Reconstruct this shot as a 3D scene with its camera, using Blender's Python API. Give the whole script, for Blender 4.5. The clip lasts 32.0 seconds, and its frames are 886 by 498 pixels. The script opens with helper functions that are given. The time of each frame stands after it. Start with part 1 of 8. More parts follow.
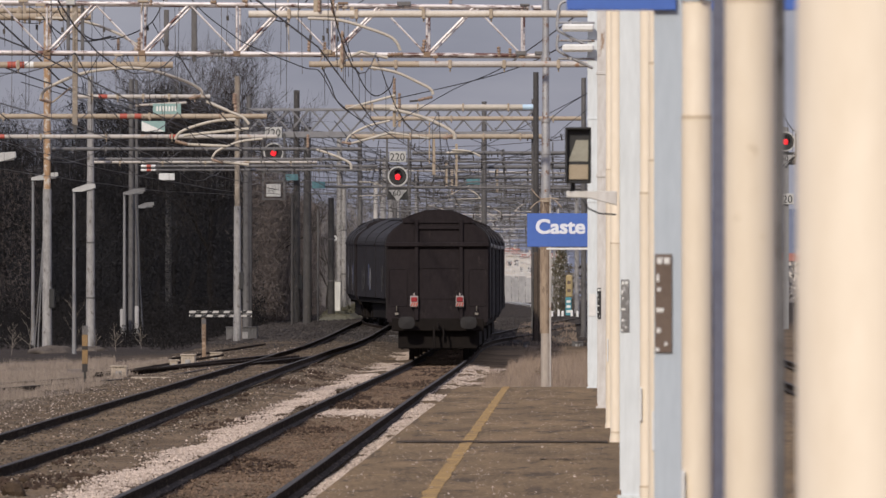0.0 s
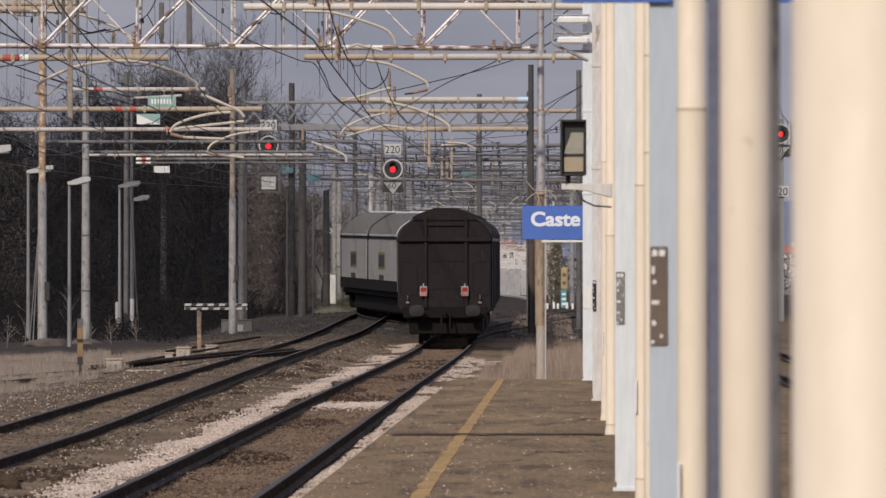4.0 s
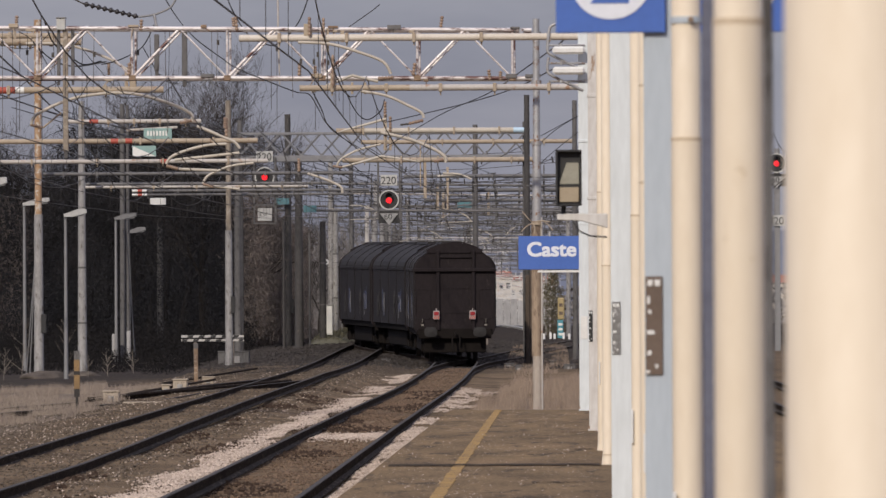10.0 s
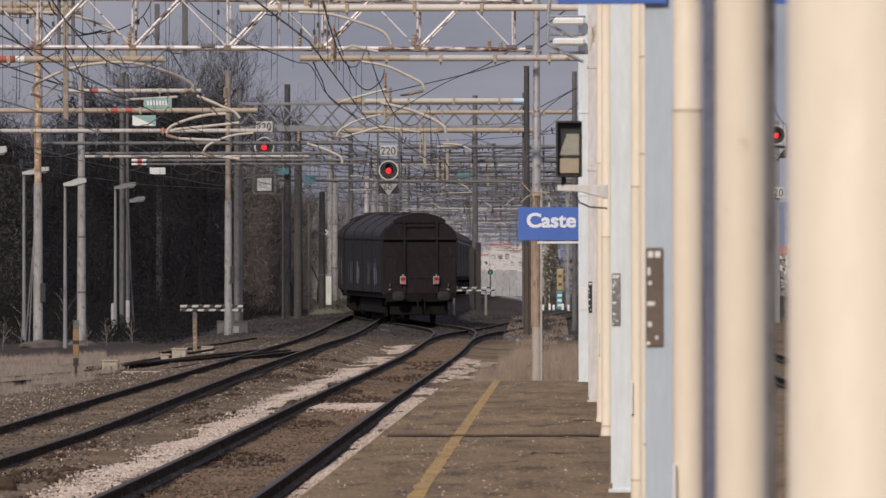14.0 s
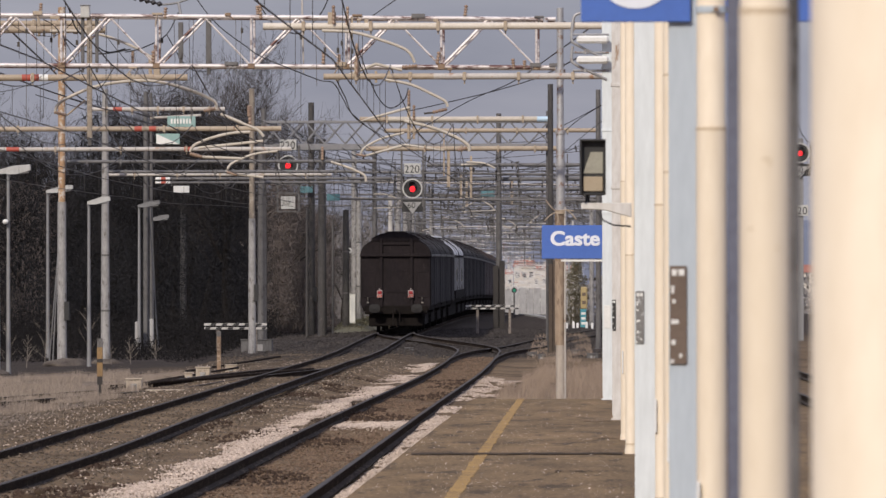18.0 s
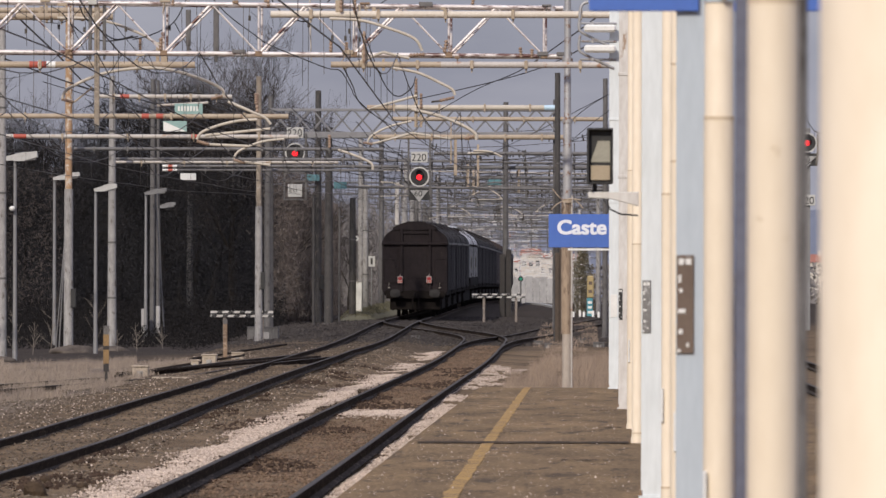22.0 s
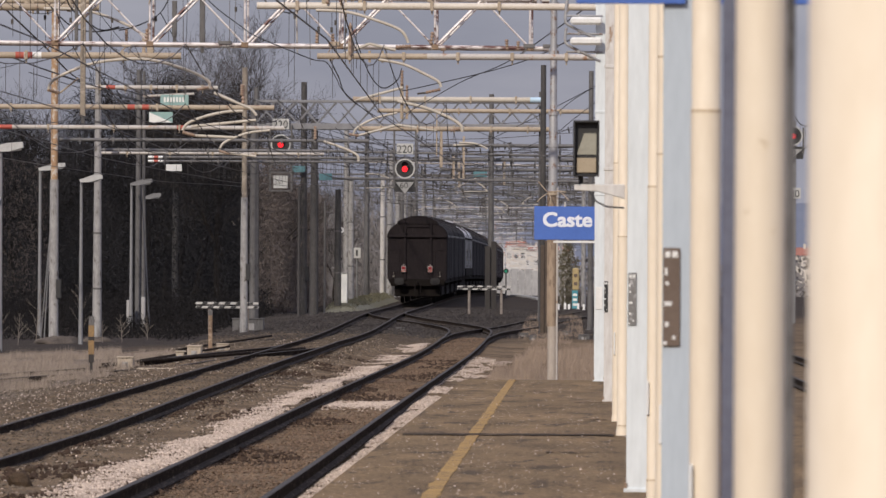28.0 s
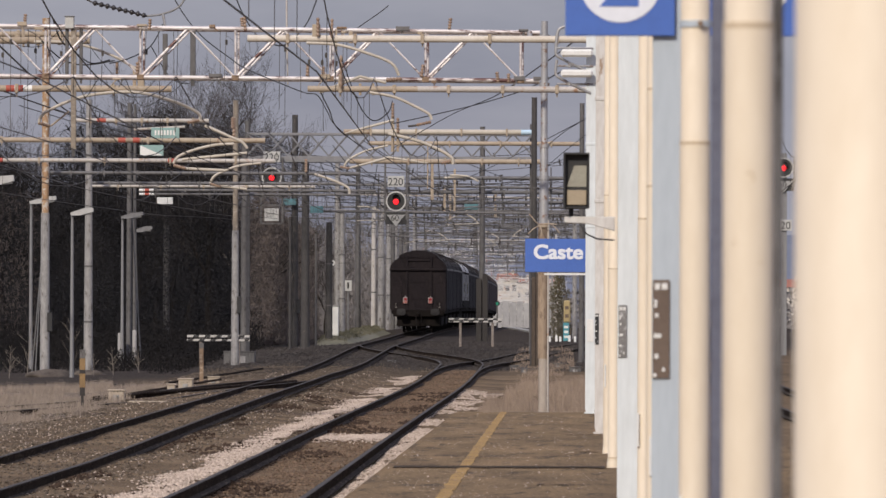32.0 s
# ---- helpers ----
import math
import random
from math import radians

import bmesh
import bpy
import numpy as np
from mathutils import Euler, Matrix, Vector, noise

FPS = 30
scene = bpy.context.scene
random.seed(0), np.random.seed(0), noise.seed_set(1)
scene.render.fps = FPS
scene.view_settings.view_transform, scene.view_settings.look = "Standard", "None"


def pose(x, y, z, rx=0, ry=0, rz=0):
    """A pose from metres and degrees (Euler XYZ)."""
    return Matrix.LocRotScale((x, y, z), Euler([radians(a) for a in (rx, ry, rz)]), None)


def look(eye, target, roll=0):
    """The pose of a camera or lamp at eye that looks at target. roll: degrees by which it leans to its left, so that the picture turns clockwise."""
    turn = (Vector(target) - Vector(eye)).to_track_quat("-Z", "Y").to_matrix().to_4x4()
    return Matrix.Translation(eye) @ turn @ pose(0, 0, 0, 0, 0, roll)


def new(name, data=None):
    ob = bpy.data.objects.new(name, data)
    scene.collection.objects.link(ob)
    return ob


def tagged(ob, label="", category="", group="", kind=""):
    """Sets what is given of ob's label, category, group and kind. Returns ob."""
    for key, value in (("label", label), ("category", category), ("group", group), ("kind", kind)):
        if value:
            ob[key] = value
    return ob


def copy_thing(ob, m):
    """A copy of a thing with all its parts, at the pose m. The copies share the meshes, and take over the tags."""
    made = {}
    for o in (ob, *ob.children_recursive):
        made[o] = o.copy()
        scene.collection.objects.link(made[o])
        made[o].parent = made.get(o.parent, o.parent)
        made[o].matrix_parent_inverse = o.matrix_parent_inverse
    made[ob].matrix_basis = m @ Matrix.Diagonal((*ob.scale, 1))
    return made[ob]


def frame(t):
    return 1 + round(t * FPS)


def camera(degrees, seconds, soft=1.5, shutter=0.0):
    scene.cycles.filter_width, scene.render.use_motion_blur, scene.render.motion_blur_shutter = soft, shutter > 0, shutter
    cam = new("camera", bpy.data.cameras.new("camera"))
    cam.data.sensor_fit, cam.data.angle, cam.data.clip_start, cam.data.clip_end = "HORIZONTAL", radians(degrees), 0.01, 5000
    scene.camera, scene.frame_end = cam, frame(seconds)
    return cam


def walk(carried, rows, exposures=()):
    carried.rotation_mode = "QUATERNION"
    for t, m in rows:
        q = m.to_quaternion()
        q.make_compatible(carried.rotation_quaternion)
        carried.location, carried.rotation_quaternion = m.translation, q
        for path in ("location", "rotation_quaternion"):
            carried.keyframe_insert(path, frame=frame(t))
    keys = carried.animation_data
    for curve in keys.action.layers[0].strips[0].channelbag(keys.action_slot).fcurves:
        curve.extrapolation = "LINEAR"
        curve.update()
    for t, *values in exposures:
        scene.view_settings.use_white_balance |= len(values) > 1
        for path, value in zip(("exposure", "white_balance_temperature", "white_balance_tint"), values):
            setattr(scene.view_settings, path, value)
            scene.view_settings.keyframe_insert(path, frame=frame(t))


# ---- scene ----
cam = camera(5.61, 32.0, soft=1.5)
cam.data.dof.use_dof, cam.data.dof.focus_distance, cam.data.dof.aperture_fstop = True, 240.0, 18.0
EYE = 1.88
# seconds, sway to the right, yaw, pitch, roll of a camera held by hand on the platform
ROWS = [
    (0.0, -0.0003, 0.7622, 0.3579, -0.003),
    (0.5, -0.0025, 0.7637, 0.3861, -0.114),
    (1.0, -0.0015, 0.7549, 0.4414, -0.090),
    (1.5, 0.0023, 0.7093, 0.4680, 0.166),
    (2.0, 0.0059, 0.6979, 0.4680, 0.133),
    (2.5, 0.0047, 0.7231, 0.4260, 0.191),
    (3.0, 0.0011, 0.7456, 0.3686, 0.123),
    (3.5, -0.0016, 0.7326, 0.3070, 0.056),
    (5.5, 0.0028, 0.7311, 0.3994, 0.042),
    (6.0, 0.0019, 0.7271, 0.4416, 0.182),
    (6.5, 0.0006, 0.7119, 0.4314, 0.120),
    (7.0, 0.0002, 0.7080, 0.3841, 0.031),
    (7.5, -0.0023, 0.6888, 0.3423, 0.088),
    (8.0, -0.0003, 0.7457, 0.3537, 0.001),
    (8.5, 0.0013, 0.7074, 0.4022, 0.087),
    (9.0, 0.0045, 0.7011, 0.4339, 0.139),
    (9.5, 0.0068, 0.6686, 0.4810, 0.193),
    (10.0, 0.0057, 0.7092, 0.5052, 0.284),
    (10.5, 0.0052, 0.6583, 0.5421, 0.252),
    (11.0, 0.0068, 0.6332, 0.4813, 0.163),
    (11.5, 0.0057, 0.6617, 0.5185, 0.215),
    (12.0, 0.0073, 0.6120, 0.5217, 0.153),
    (12.5, 0.0053, 0.6416, 0.4262, 0.170),
    (13.0, 0.0011, 0.6680, 0.3621, 0.144),
    (13.5, -0.0018, 0.7005, 0.3175, 0.080),
    (14.0, -0.0004, 0.7049, 0.3192, 0.067),
    (14.5, -0.0003, 0.6938, 0.3858, 0.101),
    (16.5, -0.0032, 0.8695, 0.4044, 0.145),
    (17.0, -0.0045, 0.9225, 0.4020, 0.122),
    (17.5, 0.0004, 0.8645, 0.4424, 0.046),
    (18.0, -0.0002, 0.8557, 0.4345, 0.094),
    (18.5, -0.0020, 0.8583, 0.4025, 0.080),
    (19.0, -0.0047, 0.9093, 0.3700, 0.069),
    (19.5, -0.0035, 0.8719, 0.3434, -0.061),
    (20.0, -0.0085, 0.9077, 0.3059, -0.144),
    (20.5, -0.0068, 0.8749, 0.3551, -0.101),
    (21.0, -0.0042, 0.8357, 0.3626, -0.177),
    (21.5, -0.0073, 0.8393, 0.3690, -0.137),
    (22.0, -0.0033, 0.8973, 0.3609, -0.116),
    (22.5, -0.0064, 0.9365, 0.3921, -0.106),
    (23.0, -0.0040, 0.9645, 0.4200, -0.064),
    (23.5, -0.0026, 0.9644, 0.4334, -0.093),
    (24.0, -0.0028, 0.9471, 0.4527, -0.141),
    (24.5, -0.0013, 0.9087, 0.4886, -0.149),
    (26.5, -0.0004, 0.8445, 0.4777, -0.142),
    (27.0, -0.0036, 0.8751, 0.4450, -0.219),
    (27.5, -0.0047, 0.8232, 0.3560, -0.266),
    (28.0, -0.0090, 0.8036, 0.3100, -0.304),
    (28.5, -0.0052, 0.8058, 0.3223, -0.336),
    (29.0, -0.0023, 0.8107, 0.4217, -0.317),
    (29.5, -0.0005, 0.8021, 0.4823, -0.248),
    (30.0, 0.0017, 0.7739, 0.5144, -0.284),
    (30.5, -0.0025, 0.7672, 0.4997, -0.302),
    (31.0, -0.0025, 0.7671, 0.4727, -0.342),
    (31.5, -0.0036, 0.7711, 0.4833, -0.231),
    (32.0, -0.0001, 0.7496, 0.5163, -0.200),
]
walk(cam, [(t, pose(x, 0, EYE, 90 + pitch, 0, yaw) @ pose(0, 0, 0, 0, 0, -roll)) for t, x, yaw, pitch, roll in ROWS],
    exposures=[(0.0, -0.03, 6520, 11), (9.0, -0.12, 6520, 11), (14.5, -0.12, 6520, 11), (16.8, 0.06, 6500, 11), (19.0, 0.03, 6510, 11), (24.0, 0.11, 6500, 11), (28.0, 0.02, 6520, 11), (32.0, 0.0, 6520, 11)])

# ---- light ----
SUN_EL, SUN_AZ = 31.0, 200.0      # azimuth clockwise from +y: behind the camera and to its left
world = bpy.data.worlds.new("sky_world")
scene.world = world
world.use_nodes = True
wn = world.node_tree
wn.nodes.clear()


def wnode(kind, **kw):
    n = wn.nodes.new(kind)
    for k, v in kw.items():
        n.inputs[k].default_value = v
    return n


sky = wnode("ShaderNodeTexSky")
sky.sky_type, sky.sun_disc = "NISHITA", False
sky.sun_elevation, sky.sun_rotation = radians(SUN_EL), radians(SUN_AZ)
coord = wnode("ShaderNodeTexCoord")
stretch = wnode("ShaderNodeMapping", Scale=(9.0, 9.0, 34.0))
cloud = wnode("ShaderNodeTexNoise", Scale=1.6, Detail=6.0, Roughness=0.55)
ramp = wnode("ShaderNodeValToRGB")
ramp.color_ramp.elements[0].position, ramp.color_ramp.elements[0].color = 0.30, (2.70, 2.83, 3.9, 1)
ramp.color_ramp.elements[1].position, ramp.color_ramp.elements[1].color = 0.72, (4.75, 4.73, 5.7, 1)
mix = wn.nodes.new("ShaderNodeMix")
mix.data_type = "RGBA"
mix.inputs[0].default_value = 0.86
back = wnode("ShaderNodeBackground", Strength=0.082)
wout = wn.nodes.new("ShaderNodeOutputWorld")
wn.links.new(coord.outputs["Generated"], stretch.inputs["Vector"])
wn.links.new(stretch.outputs["Vector"], cloud.inputs["Vector"])
wn.links.new(cloud.outputs["Fac"], ramp.inputs["Fac"])
# the cloud cover is brighter overhead than along the horizon
split = wn.nodes.new("ShaderNodeSeparateXYZ")
lift = wn.nodes.new("ShaderNodeMapRange")
for k, v in ((1, 0.05), (2, 0.45), (3, 1.0), (4, 2.1)):
    lift.inputs[k].default_value = v
gain = wn.nodes.new("ShaderNodeVectorMath")
gain.operation = "SCALE"
wn.links.new(coord.outputs["Generated"], split.inputs[0])
wn.links.new(split.outputs["Z"], lift.inputs[0])
wn.links.new(ramp.outputs["Color"], gain.inputs[0])
wn.links.new(lift.outputs[0], gain.inputs["Scale"])
wn.links.new(sky.outputs["Color"], mix.inputs[6])
wn.links.new(gain.outputs[0], mix.inputs[7])
wn.links.new(mix.outputs[2], back.inputs["Color"])
wn.links.new(back.outputs["Background"], wout.inputs["Surface"])

sun = new("sun", bpy.data.lights.new("sun", "SUN"))
sun.data.energy, sun.data.angle, sun.data.color = 2.9, radians(1.8), (1.0, 0.90, 0.76)
a, e = radians(SUN_AZ), radians(SUN_EL)
sun_way = Vector((math.sin(a) * math.cos(e), math.cos(a) * math.cos(e), math.sin(e)))
sun.matrix_world = look(sun_way * 50, (0, 0, 0))


# ---- materials ----
def material(name, base, second=None, rough=0.7, metal=0.0, scale=4.0, fine=60.0, bump=0.15, stretchz=1.0, spots=None, spot_at=0.62, vary=0.0, emit=0.0, spec=0.5, sx=1.0):
    """Two-scale noise between two colours, worn spots of a third, fine relief."""
    m = bpy.data.materials.new(name)
    m.use_nodes = True
    nt = m.node_tree
    b = nt.nodes["Principled BSDF"]
    second = second or tuple(c * 0.7 for c in base)

    def node(kind, **kw):
        n = nt.nodes.new(kind)
        for k, v in kw.items():
            n.inputs[k].default_value = v
        return n
    tc = node("ShaderNodeTexCoord")
    mp = node("ShaderNodeMapping", Scale=(sx, 1, stretchz))
    n1 = node("ShaderNodeTexNoise", Scale=scale, Detail=5.0, Roughness=0.6)
    n2 = node("ShaderNodeTexNoise", Scale=fine, Detail=3.0, Roughness=0.6)
    nt.links.new(tc.outputs["Object"], mp.inputs["Vector"])
    for n in (n1, n2):
        nt.links.new(mp.outputs["Vector"], n.inputs["Vector"])
    add = node("ShaderNodeMath")
    add.operation = "ADD"
    nt.links.new(n1.outputs["Fac"], add.inputs[0])
    nt.links.new(n2.outputs["Fac"], add.inputs[1])
    r1 = node("ShaderNodeMapRange")
    for k, v in ((1, 0.75), (2, 1.25)):
        r1.inputs[k].default_value = v
    nt.links.new(add.outputs[0], r1.inputs[0])
    mx = nt.nodes.new("ShaderNodeMix")
    mx.data_type = "RGBA"
    mx.inputs[6].default_value, mx.inputs[7].default_value = (*base, 1), (*second, 1)
    nt.links.new(r1.outputs[0], mx.inputs[0])
    out = mx.outputs[2]
    if spots:
        n3 = node("ShaderNodeTexNoise", Scale=scale * 2.3, Detail=7.0, Roughness=0.7)
        nt.links.new(mp.outputs["Vector"], n3.inputs["Vector"])
        r3 = node("ShaderNodeMapRange")
        r3.inputs[1].default_value, r3.inputs[2].default_value = spot_at - 0.04, spot_at + 0.04
        nt.links.new(n3.outputs["Fac"], r3.inputs[0])
        m3 = nt.nodes.new("ShaderNodeMix")
        m3.data_type = "RGBA"
        m3.inputs[7].default_value = (*spots, 1)
        nt.links.new(out, m3.inputs[6])
        nt.links.new(r3.outputs[0], m3.inputs[0])
        out = m3.outputs[2]
    if vary:
        info = node("ShaderNodeObjectInfo")
        isl = node("ShaderNodeNewGeometry")
        sm = node("ShaderNodeMath")
        sm.operation = "ADD"
        nt.links.new(info.outputs["Random"], sm.inputs[0])
        nt.links.new(isl.outputs["Random Per Island"], sm.inputs[1])
        rv = node("ShaderNodeMapRange")
        for k, v in ((1, 0.0), (2, 2.0), (3, 1 - vary), (4, 1 + vary)):
            rv.inputs[k].default_value = v
        nt.links.new(sm.outputs[0], rv.inputs[0])
        hv = node("ShaderNodeHueSaturation")
        nt.links.new(out, hv.inputs["Color"])
        nt.links.new(rv.outputs[0], hv.inputs["Value"])
        out = hv.outputs["Color"]
    nt.links.new(out, b.inputs["Base Color"])
    rr = node("ShaderNodeMapRange")
    for k, v in ((3, max(0.05, rough - 0.12)), (4, min(1.0, rough + 0.12))):
        rr.inputs[k].default_value = v
    nt.links.new(n2.outputs["Fac"], rr.inputs[0])
    nt.links.new(rr.outputs[0], b.inputs["Roughness"])
    b.inputs["Metallic"].default_value = metal
    b.inputs["Specular IOR Level"].default_value = spec
    if bump:
        bp = node("ShaderNodeBump", Strength=bump, Distance=0.01)
        nt.links.new(n2.outputs["Fac"], bp.inputs["Height"])
        nt.links.new(bp.outputs["Normal"], b.inputs["Normal"])
    if emit:
        b.inputs["Emission Color"].default_value = (*base, 1)
        b.inputs["Emission Strength"].default_value = emit
    return m


M = dict(
    steel=material("galvanised_steel", (0.42, 0.42, 0.43), (0.30, 0.30, 0.31), 0.5, 0.35, 3, 40, 0.1, spots=(0.22, 0.12, 0.07), spot_at=0.60),
    truss=material("weathered_silver_truss", (0.84, 0.81, 0.80), (0.60, 0.54, 0.53), 0.36, 0.25, 2.6, 16, 0.1, spots=(0.13, 0.065, 0.058), spot_at=0.55, sx=0.22, stretchz=0.8),
    rust_pale=material("pale_rust_pole", (0.44, 0.28, 0.155), (0.29, 0.175, 0.10), 0.8, 0.0, 3, 30, 0.2, spots=(0.54, 0.49, 0.43), spot_at=0.55),
    arm=material("cream_arm_paint", (0.55, 0.50, 0.43), (0.42, 0.38, 0.32), 0.55, 0.0, 3, 30, 0.05),
    tube_pale=material("pale_cream_tube", (0.66, 0.61, 0.54), (0.53, 0.47, 0.39), 0.55, 0.0, 2.5, 40, 0.1, spots=(0.32, 0.22, 0.14), spot_at=0.66),
    pale_blue=material("pale_blue_paint", (0.50, 0.66, 0.80), (0.42, 0.58, 0.72), 0.5),
    pale_green=material("pale_green_enamel", (0.26, 0.40, 0.38), (0.21, 0.33, 0.32), 0.5),
    teal=material("dull_teal_enamel", (0.10, 0.24, 0.28), (0.08, 0.18, 0.21), 0.5),
    plate_tan=material("faded_yellow_panel", (0.42, 0.33, 0.16), (0.34, 0.27, 0.14), 0.7),
    teal_bright=material("teal_panel", (0.08, 0.30, 0.36), (0.06, 0.24, 0.29), 0.6),
    yellow_post=material("worn_yellow_post", (0.30, 0.185, 0.075), (0.17, 0.11, 0.055), 0.7, scale=9, spots=(0.07, 0.05, 0.035), spot_at=0.60),
    under_board=material("tarred_boards", (0.045, 0.040, 0.038), (0.03, 0.027, 0.026), 0.85),
    signal_green=material("lit_green_lens", (0.01, 0.22, 0.13), (0.01, 0.22, 0.13), 0.3, emit=0.2, bump=0),
    rust=material("rusty_steel", (0.29, 0.20, 0.13), (0.19, 0.13, 0.09), 0.8, 0.1, 3, 30, 0.2, spots=(0.42, 0.33, 0.25), spot_at=0.56),
    tube=material("cream_tube_paint", (0.43, 0.355, 0.27), (0.31, 0.25, 0.185), 0.6, 0.0, 2.5, 40, 0.1, spots=(0.22, 0.13, 0.085), spot_at=0.62),
    whitetube=material("white_tube_paint", (0.52, 0.49, 0.46), (0.40, 0.365, 0.335), 0.55, 0.0, 2, 30, 0.1, spots=(0.33, 0.2, 0.13), spot_at=0.62),
    pale_mast=material("pale_grey_mast_paint", (0.70, 0.745, 0.765), (0.59, 0.63, 0.645), 0.5, 0.0, 1.6, 14, 0.03, stretchz=0.22, spots=(0.50, 0.46, 0.40), spot_at=0.66),
    stained_mast=material("stained_white_mast_paint", (0.66, 0.65, 0.63), (0.50, 0.47, 0.44), 0.6, 0.0, 2.2, 14, 0.05, stretchz=0.3, spots=(0.30, 0.20, 0.13), spot_at=0.63),
    # shade on a mast and a post is put into these two bluish colours
    shade_mast=material("shaded_mast_paint", (0.46, 0.52, 0.575), (0.41, 0.465, 0.52), 0.5, 0.0, 1.5, 25, 0.05, stretchz=0.25),
    dark_mast=material("shaded_post_paint", (0.13, 0.14, 0.19), (0.09, 0.095, 0.135), 0.5, 0.0, 2, 25, 0.05),
    cream=material("cream_pole_paint", (0.785, 0.695, 0.56), (0.72, 0.625, 0.49), 0.55, 0.0, 1.2, 18, 0.03, stretchz=0.3, spots=(0.60, 0.45, 0.30), spot_at=0.72, spec=0.25),
    concrete_pole=material("concrete_pole", (0.36, 0.35, 0.345), (0.225, 0.22, 0.217), 0.85, 0.0, 3.0, 16, 0.25, stretchz=0.35, spots=(0.12, 0.105, 0.095), spot_at=0.60),
    grey_pole=material("weathered_grey_pole", (0.135, 0.130, 0.130), (0.085, 0.082, 0.082), 0.8, 0.0, 3, 16, 0.25, stretchz=0.35, spots=(0.052, 0.047, 0.045), spot_at=0.60),
    dark_pole=material("dark_weathered_pole", (0.070, 0.066, 0.065), (0.042, 0.040, 0.040), 0.85, 0.0, 3, 16, 0.25, stretchz=0.35, spots=(0.13, 0.115, 0.10), spot_at=0.64),
    black=material("black_rubber", (0.015, 0.015, 0.017), (0.03, 0.03, 0.03), 0.6, 0.0, 4, 40, 0.1),
    wire=material("copper_wire", (0.05, 0.045, 0.042), (0.08, 0.07, 0.06), 0.6, 0.4, 2, 20, 0.0),
    insulator=material("brown_porcelain", (0.36, 0.26, 0.19), (0.21, 0.14, 0.10), 0.4, 0.0, 4, 30, 0.0),
    red=material("red_paint", (0.46, 0.088, 0.058), (0.34, 0.075, 0.052), 0.6, 0.0, 4, 40, 0.05),
    white=material("white_paint", (0.78, 0.78, 0.76), (0.66, 0.66, 0.64), 0.5, 0.0, 3, 30, 0.05),
    sign_white=material("white_enamel", (0.76, 0.79, 0.86), (0.70, 0.73, 0.80), 0.35, 0.0, 2, 20, 0.02),
    blue=material("blue_enamel_sign", (0.075, 0.16, 0.50), (0.065, 0.14, 0.45), 0.35, 0.0, 2, 20, 0.02),
    brown_plate=material("brown_enamel_plate", (0.145, 0.105, 0.08), (0.12, 0.085, 0.065), 0.45, 0.0, 5, 40, 0.05),
    # cloud shade on the dirty wagons is put into the next two dark colours
    wagon=material("shaded_dirty_wagon_paint", (0.0205, 0.0172, 0.0190), (0.0152, 0.0131, 0.0148), 0.8, 0.0, 1.2, 14, 0.1, spots=(0.036, 0.029, 0.028), spot_at=0.66, spec=0.25),
    wagon_end=material("shaded_dirty_end_paint", (0.0192, 0.0142, 0.0158), (0.0138, 0.0107, 0.0121), 0.8, 0.0, 1.6, 12, 0.12, stretchz=0.5, spots=(0.034, 0.027, 0.0265), spot_at=0.64, spec=0.2),
    wagon_red=material("red_brown_wagon_paint", (0.040, 0.021, 0.020), (0.027, 0.017, 0.0165), 0.7, 0.0, 1.2, 14, 0.1),
    wagon_roof=material("sooty_wagon_roof", (0.0265, 0.0245, 0.026), (0.0195, 0.0185, 0.0197), 0.75, 0.0, 1.0, 14, 0.1, spec=0.25),
    # bright flutes and a darker wall carry the flutes' light and shade
    silver_rib=material("lit_wagon_flute", (0.31, 0.306, 0.302), (0.21, 0.207, 0.204), 0.5, 0.1, 1.0, 14, 0.05, stretchz=0.5),
    wagon_light=material("silver_grey_wagon_wall", (0.115, 0.112, 0.11), (0.08, 0.078, 0.076), 0.5, 0.15, 1.0, 14, 0.05, spots=(0.15, 0.14, 0.135), spot_at=0.66),
    under=material("grimy_underframe", (0.010, 0.0085, 0.008), (0.016, 0.013, 0.012), 0.9, 0.0, 3, 30, 0.2, spec=0.1),
    rail_side=material("rusted_rail", (0.047, 0.036, 0.028), (0.0205, 0.0160, 0.0135), 0.95, 0.0, 0.8, 7, 0.4, stretchz=9.0, sx=9.0, spots=(0.095, 0.074, 0.058), spot_at=0.60, spec=0.02),
    rail_foot=material("dusty_rail_foot", (0.062, 0.052, 0.045), (0.032, 0.027, 0.024), 0.95, 0.0, 0.8, 7, 0.3, stretchz=9.0, sx=9.0, spots=(0.15, 0.12, 0.098), spot_at=0.58, spec=0.05),
    rail_top=material("worn_rail_head", (0.092, 0.084, 0.079), (0.050, 0.045, 0.043), 0.75, 0.0, 6, 60, 0.05, spots=(0.13, 0.11, 0.095), spot_at=0.66, spec=0.10),
    yellow=material("faded_yellow_line", (0.46, 0.292, 0.103), (0.32, 0.205, 0.082), 0.85, 0.0, 1.2, 9, 0.1, spots=(0.22, 0.15, 0.08), spot_at=0.535, spec=0.1),
)


# ---- helpers ----
def thing(name, loc=(0, 0, 0), label="", category="", group="", kind=""):
    ob = new(name)
    ob.location = loc
    return tagged(ob, label, category, group, kind)


def mesh_of(name, bm, mat, smooth=False):
    me = bpy.data.meshes.new(name)
    bm.to_mesh(me)
    bm.free()
    for m in (mat if isinstance(mat, (list, tuple)) else [mat]):
        me.materials.append(m)
    if smooth:
        for p in me.polygons:
            p.use_smooth = True
    return me


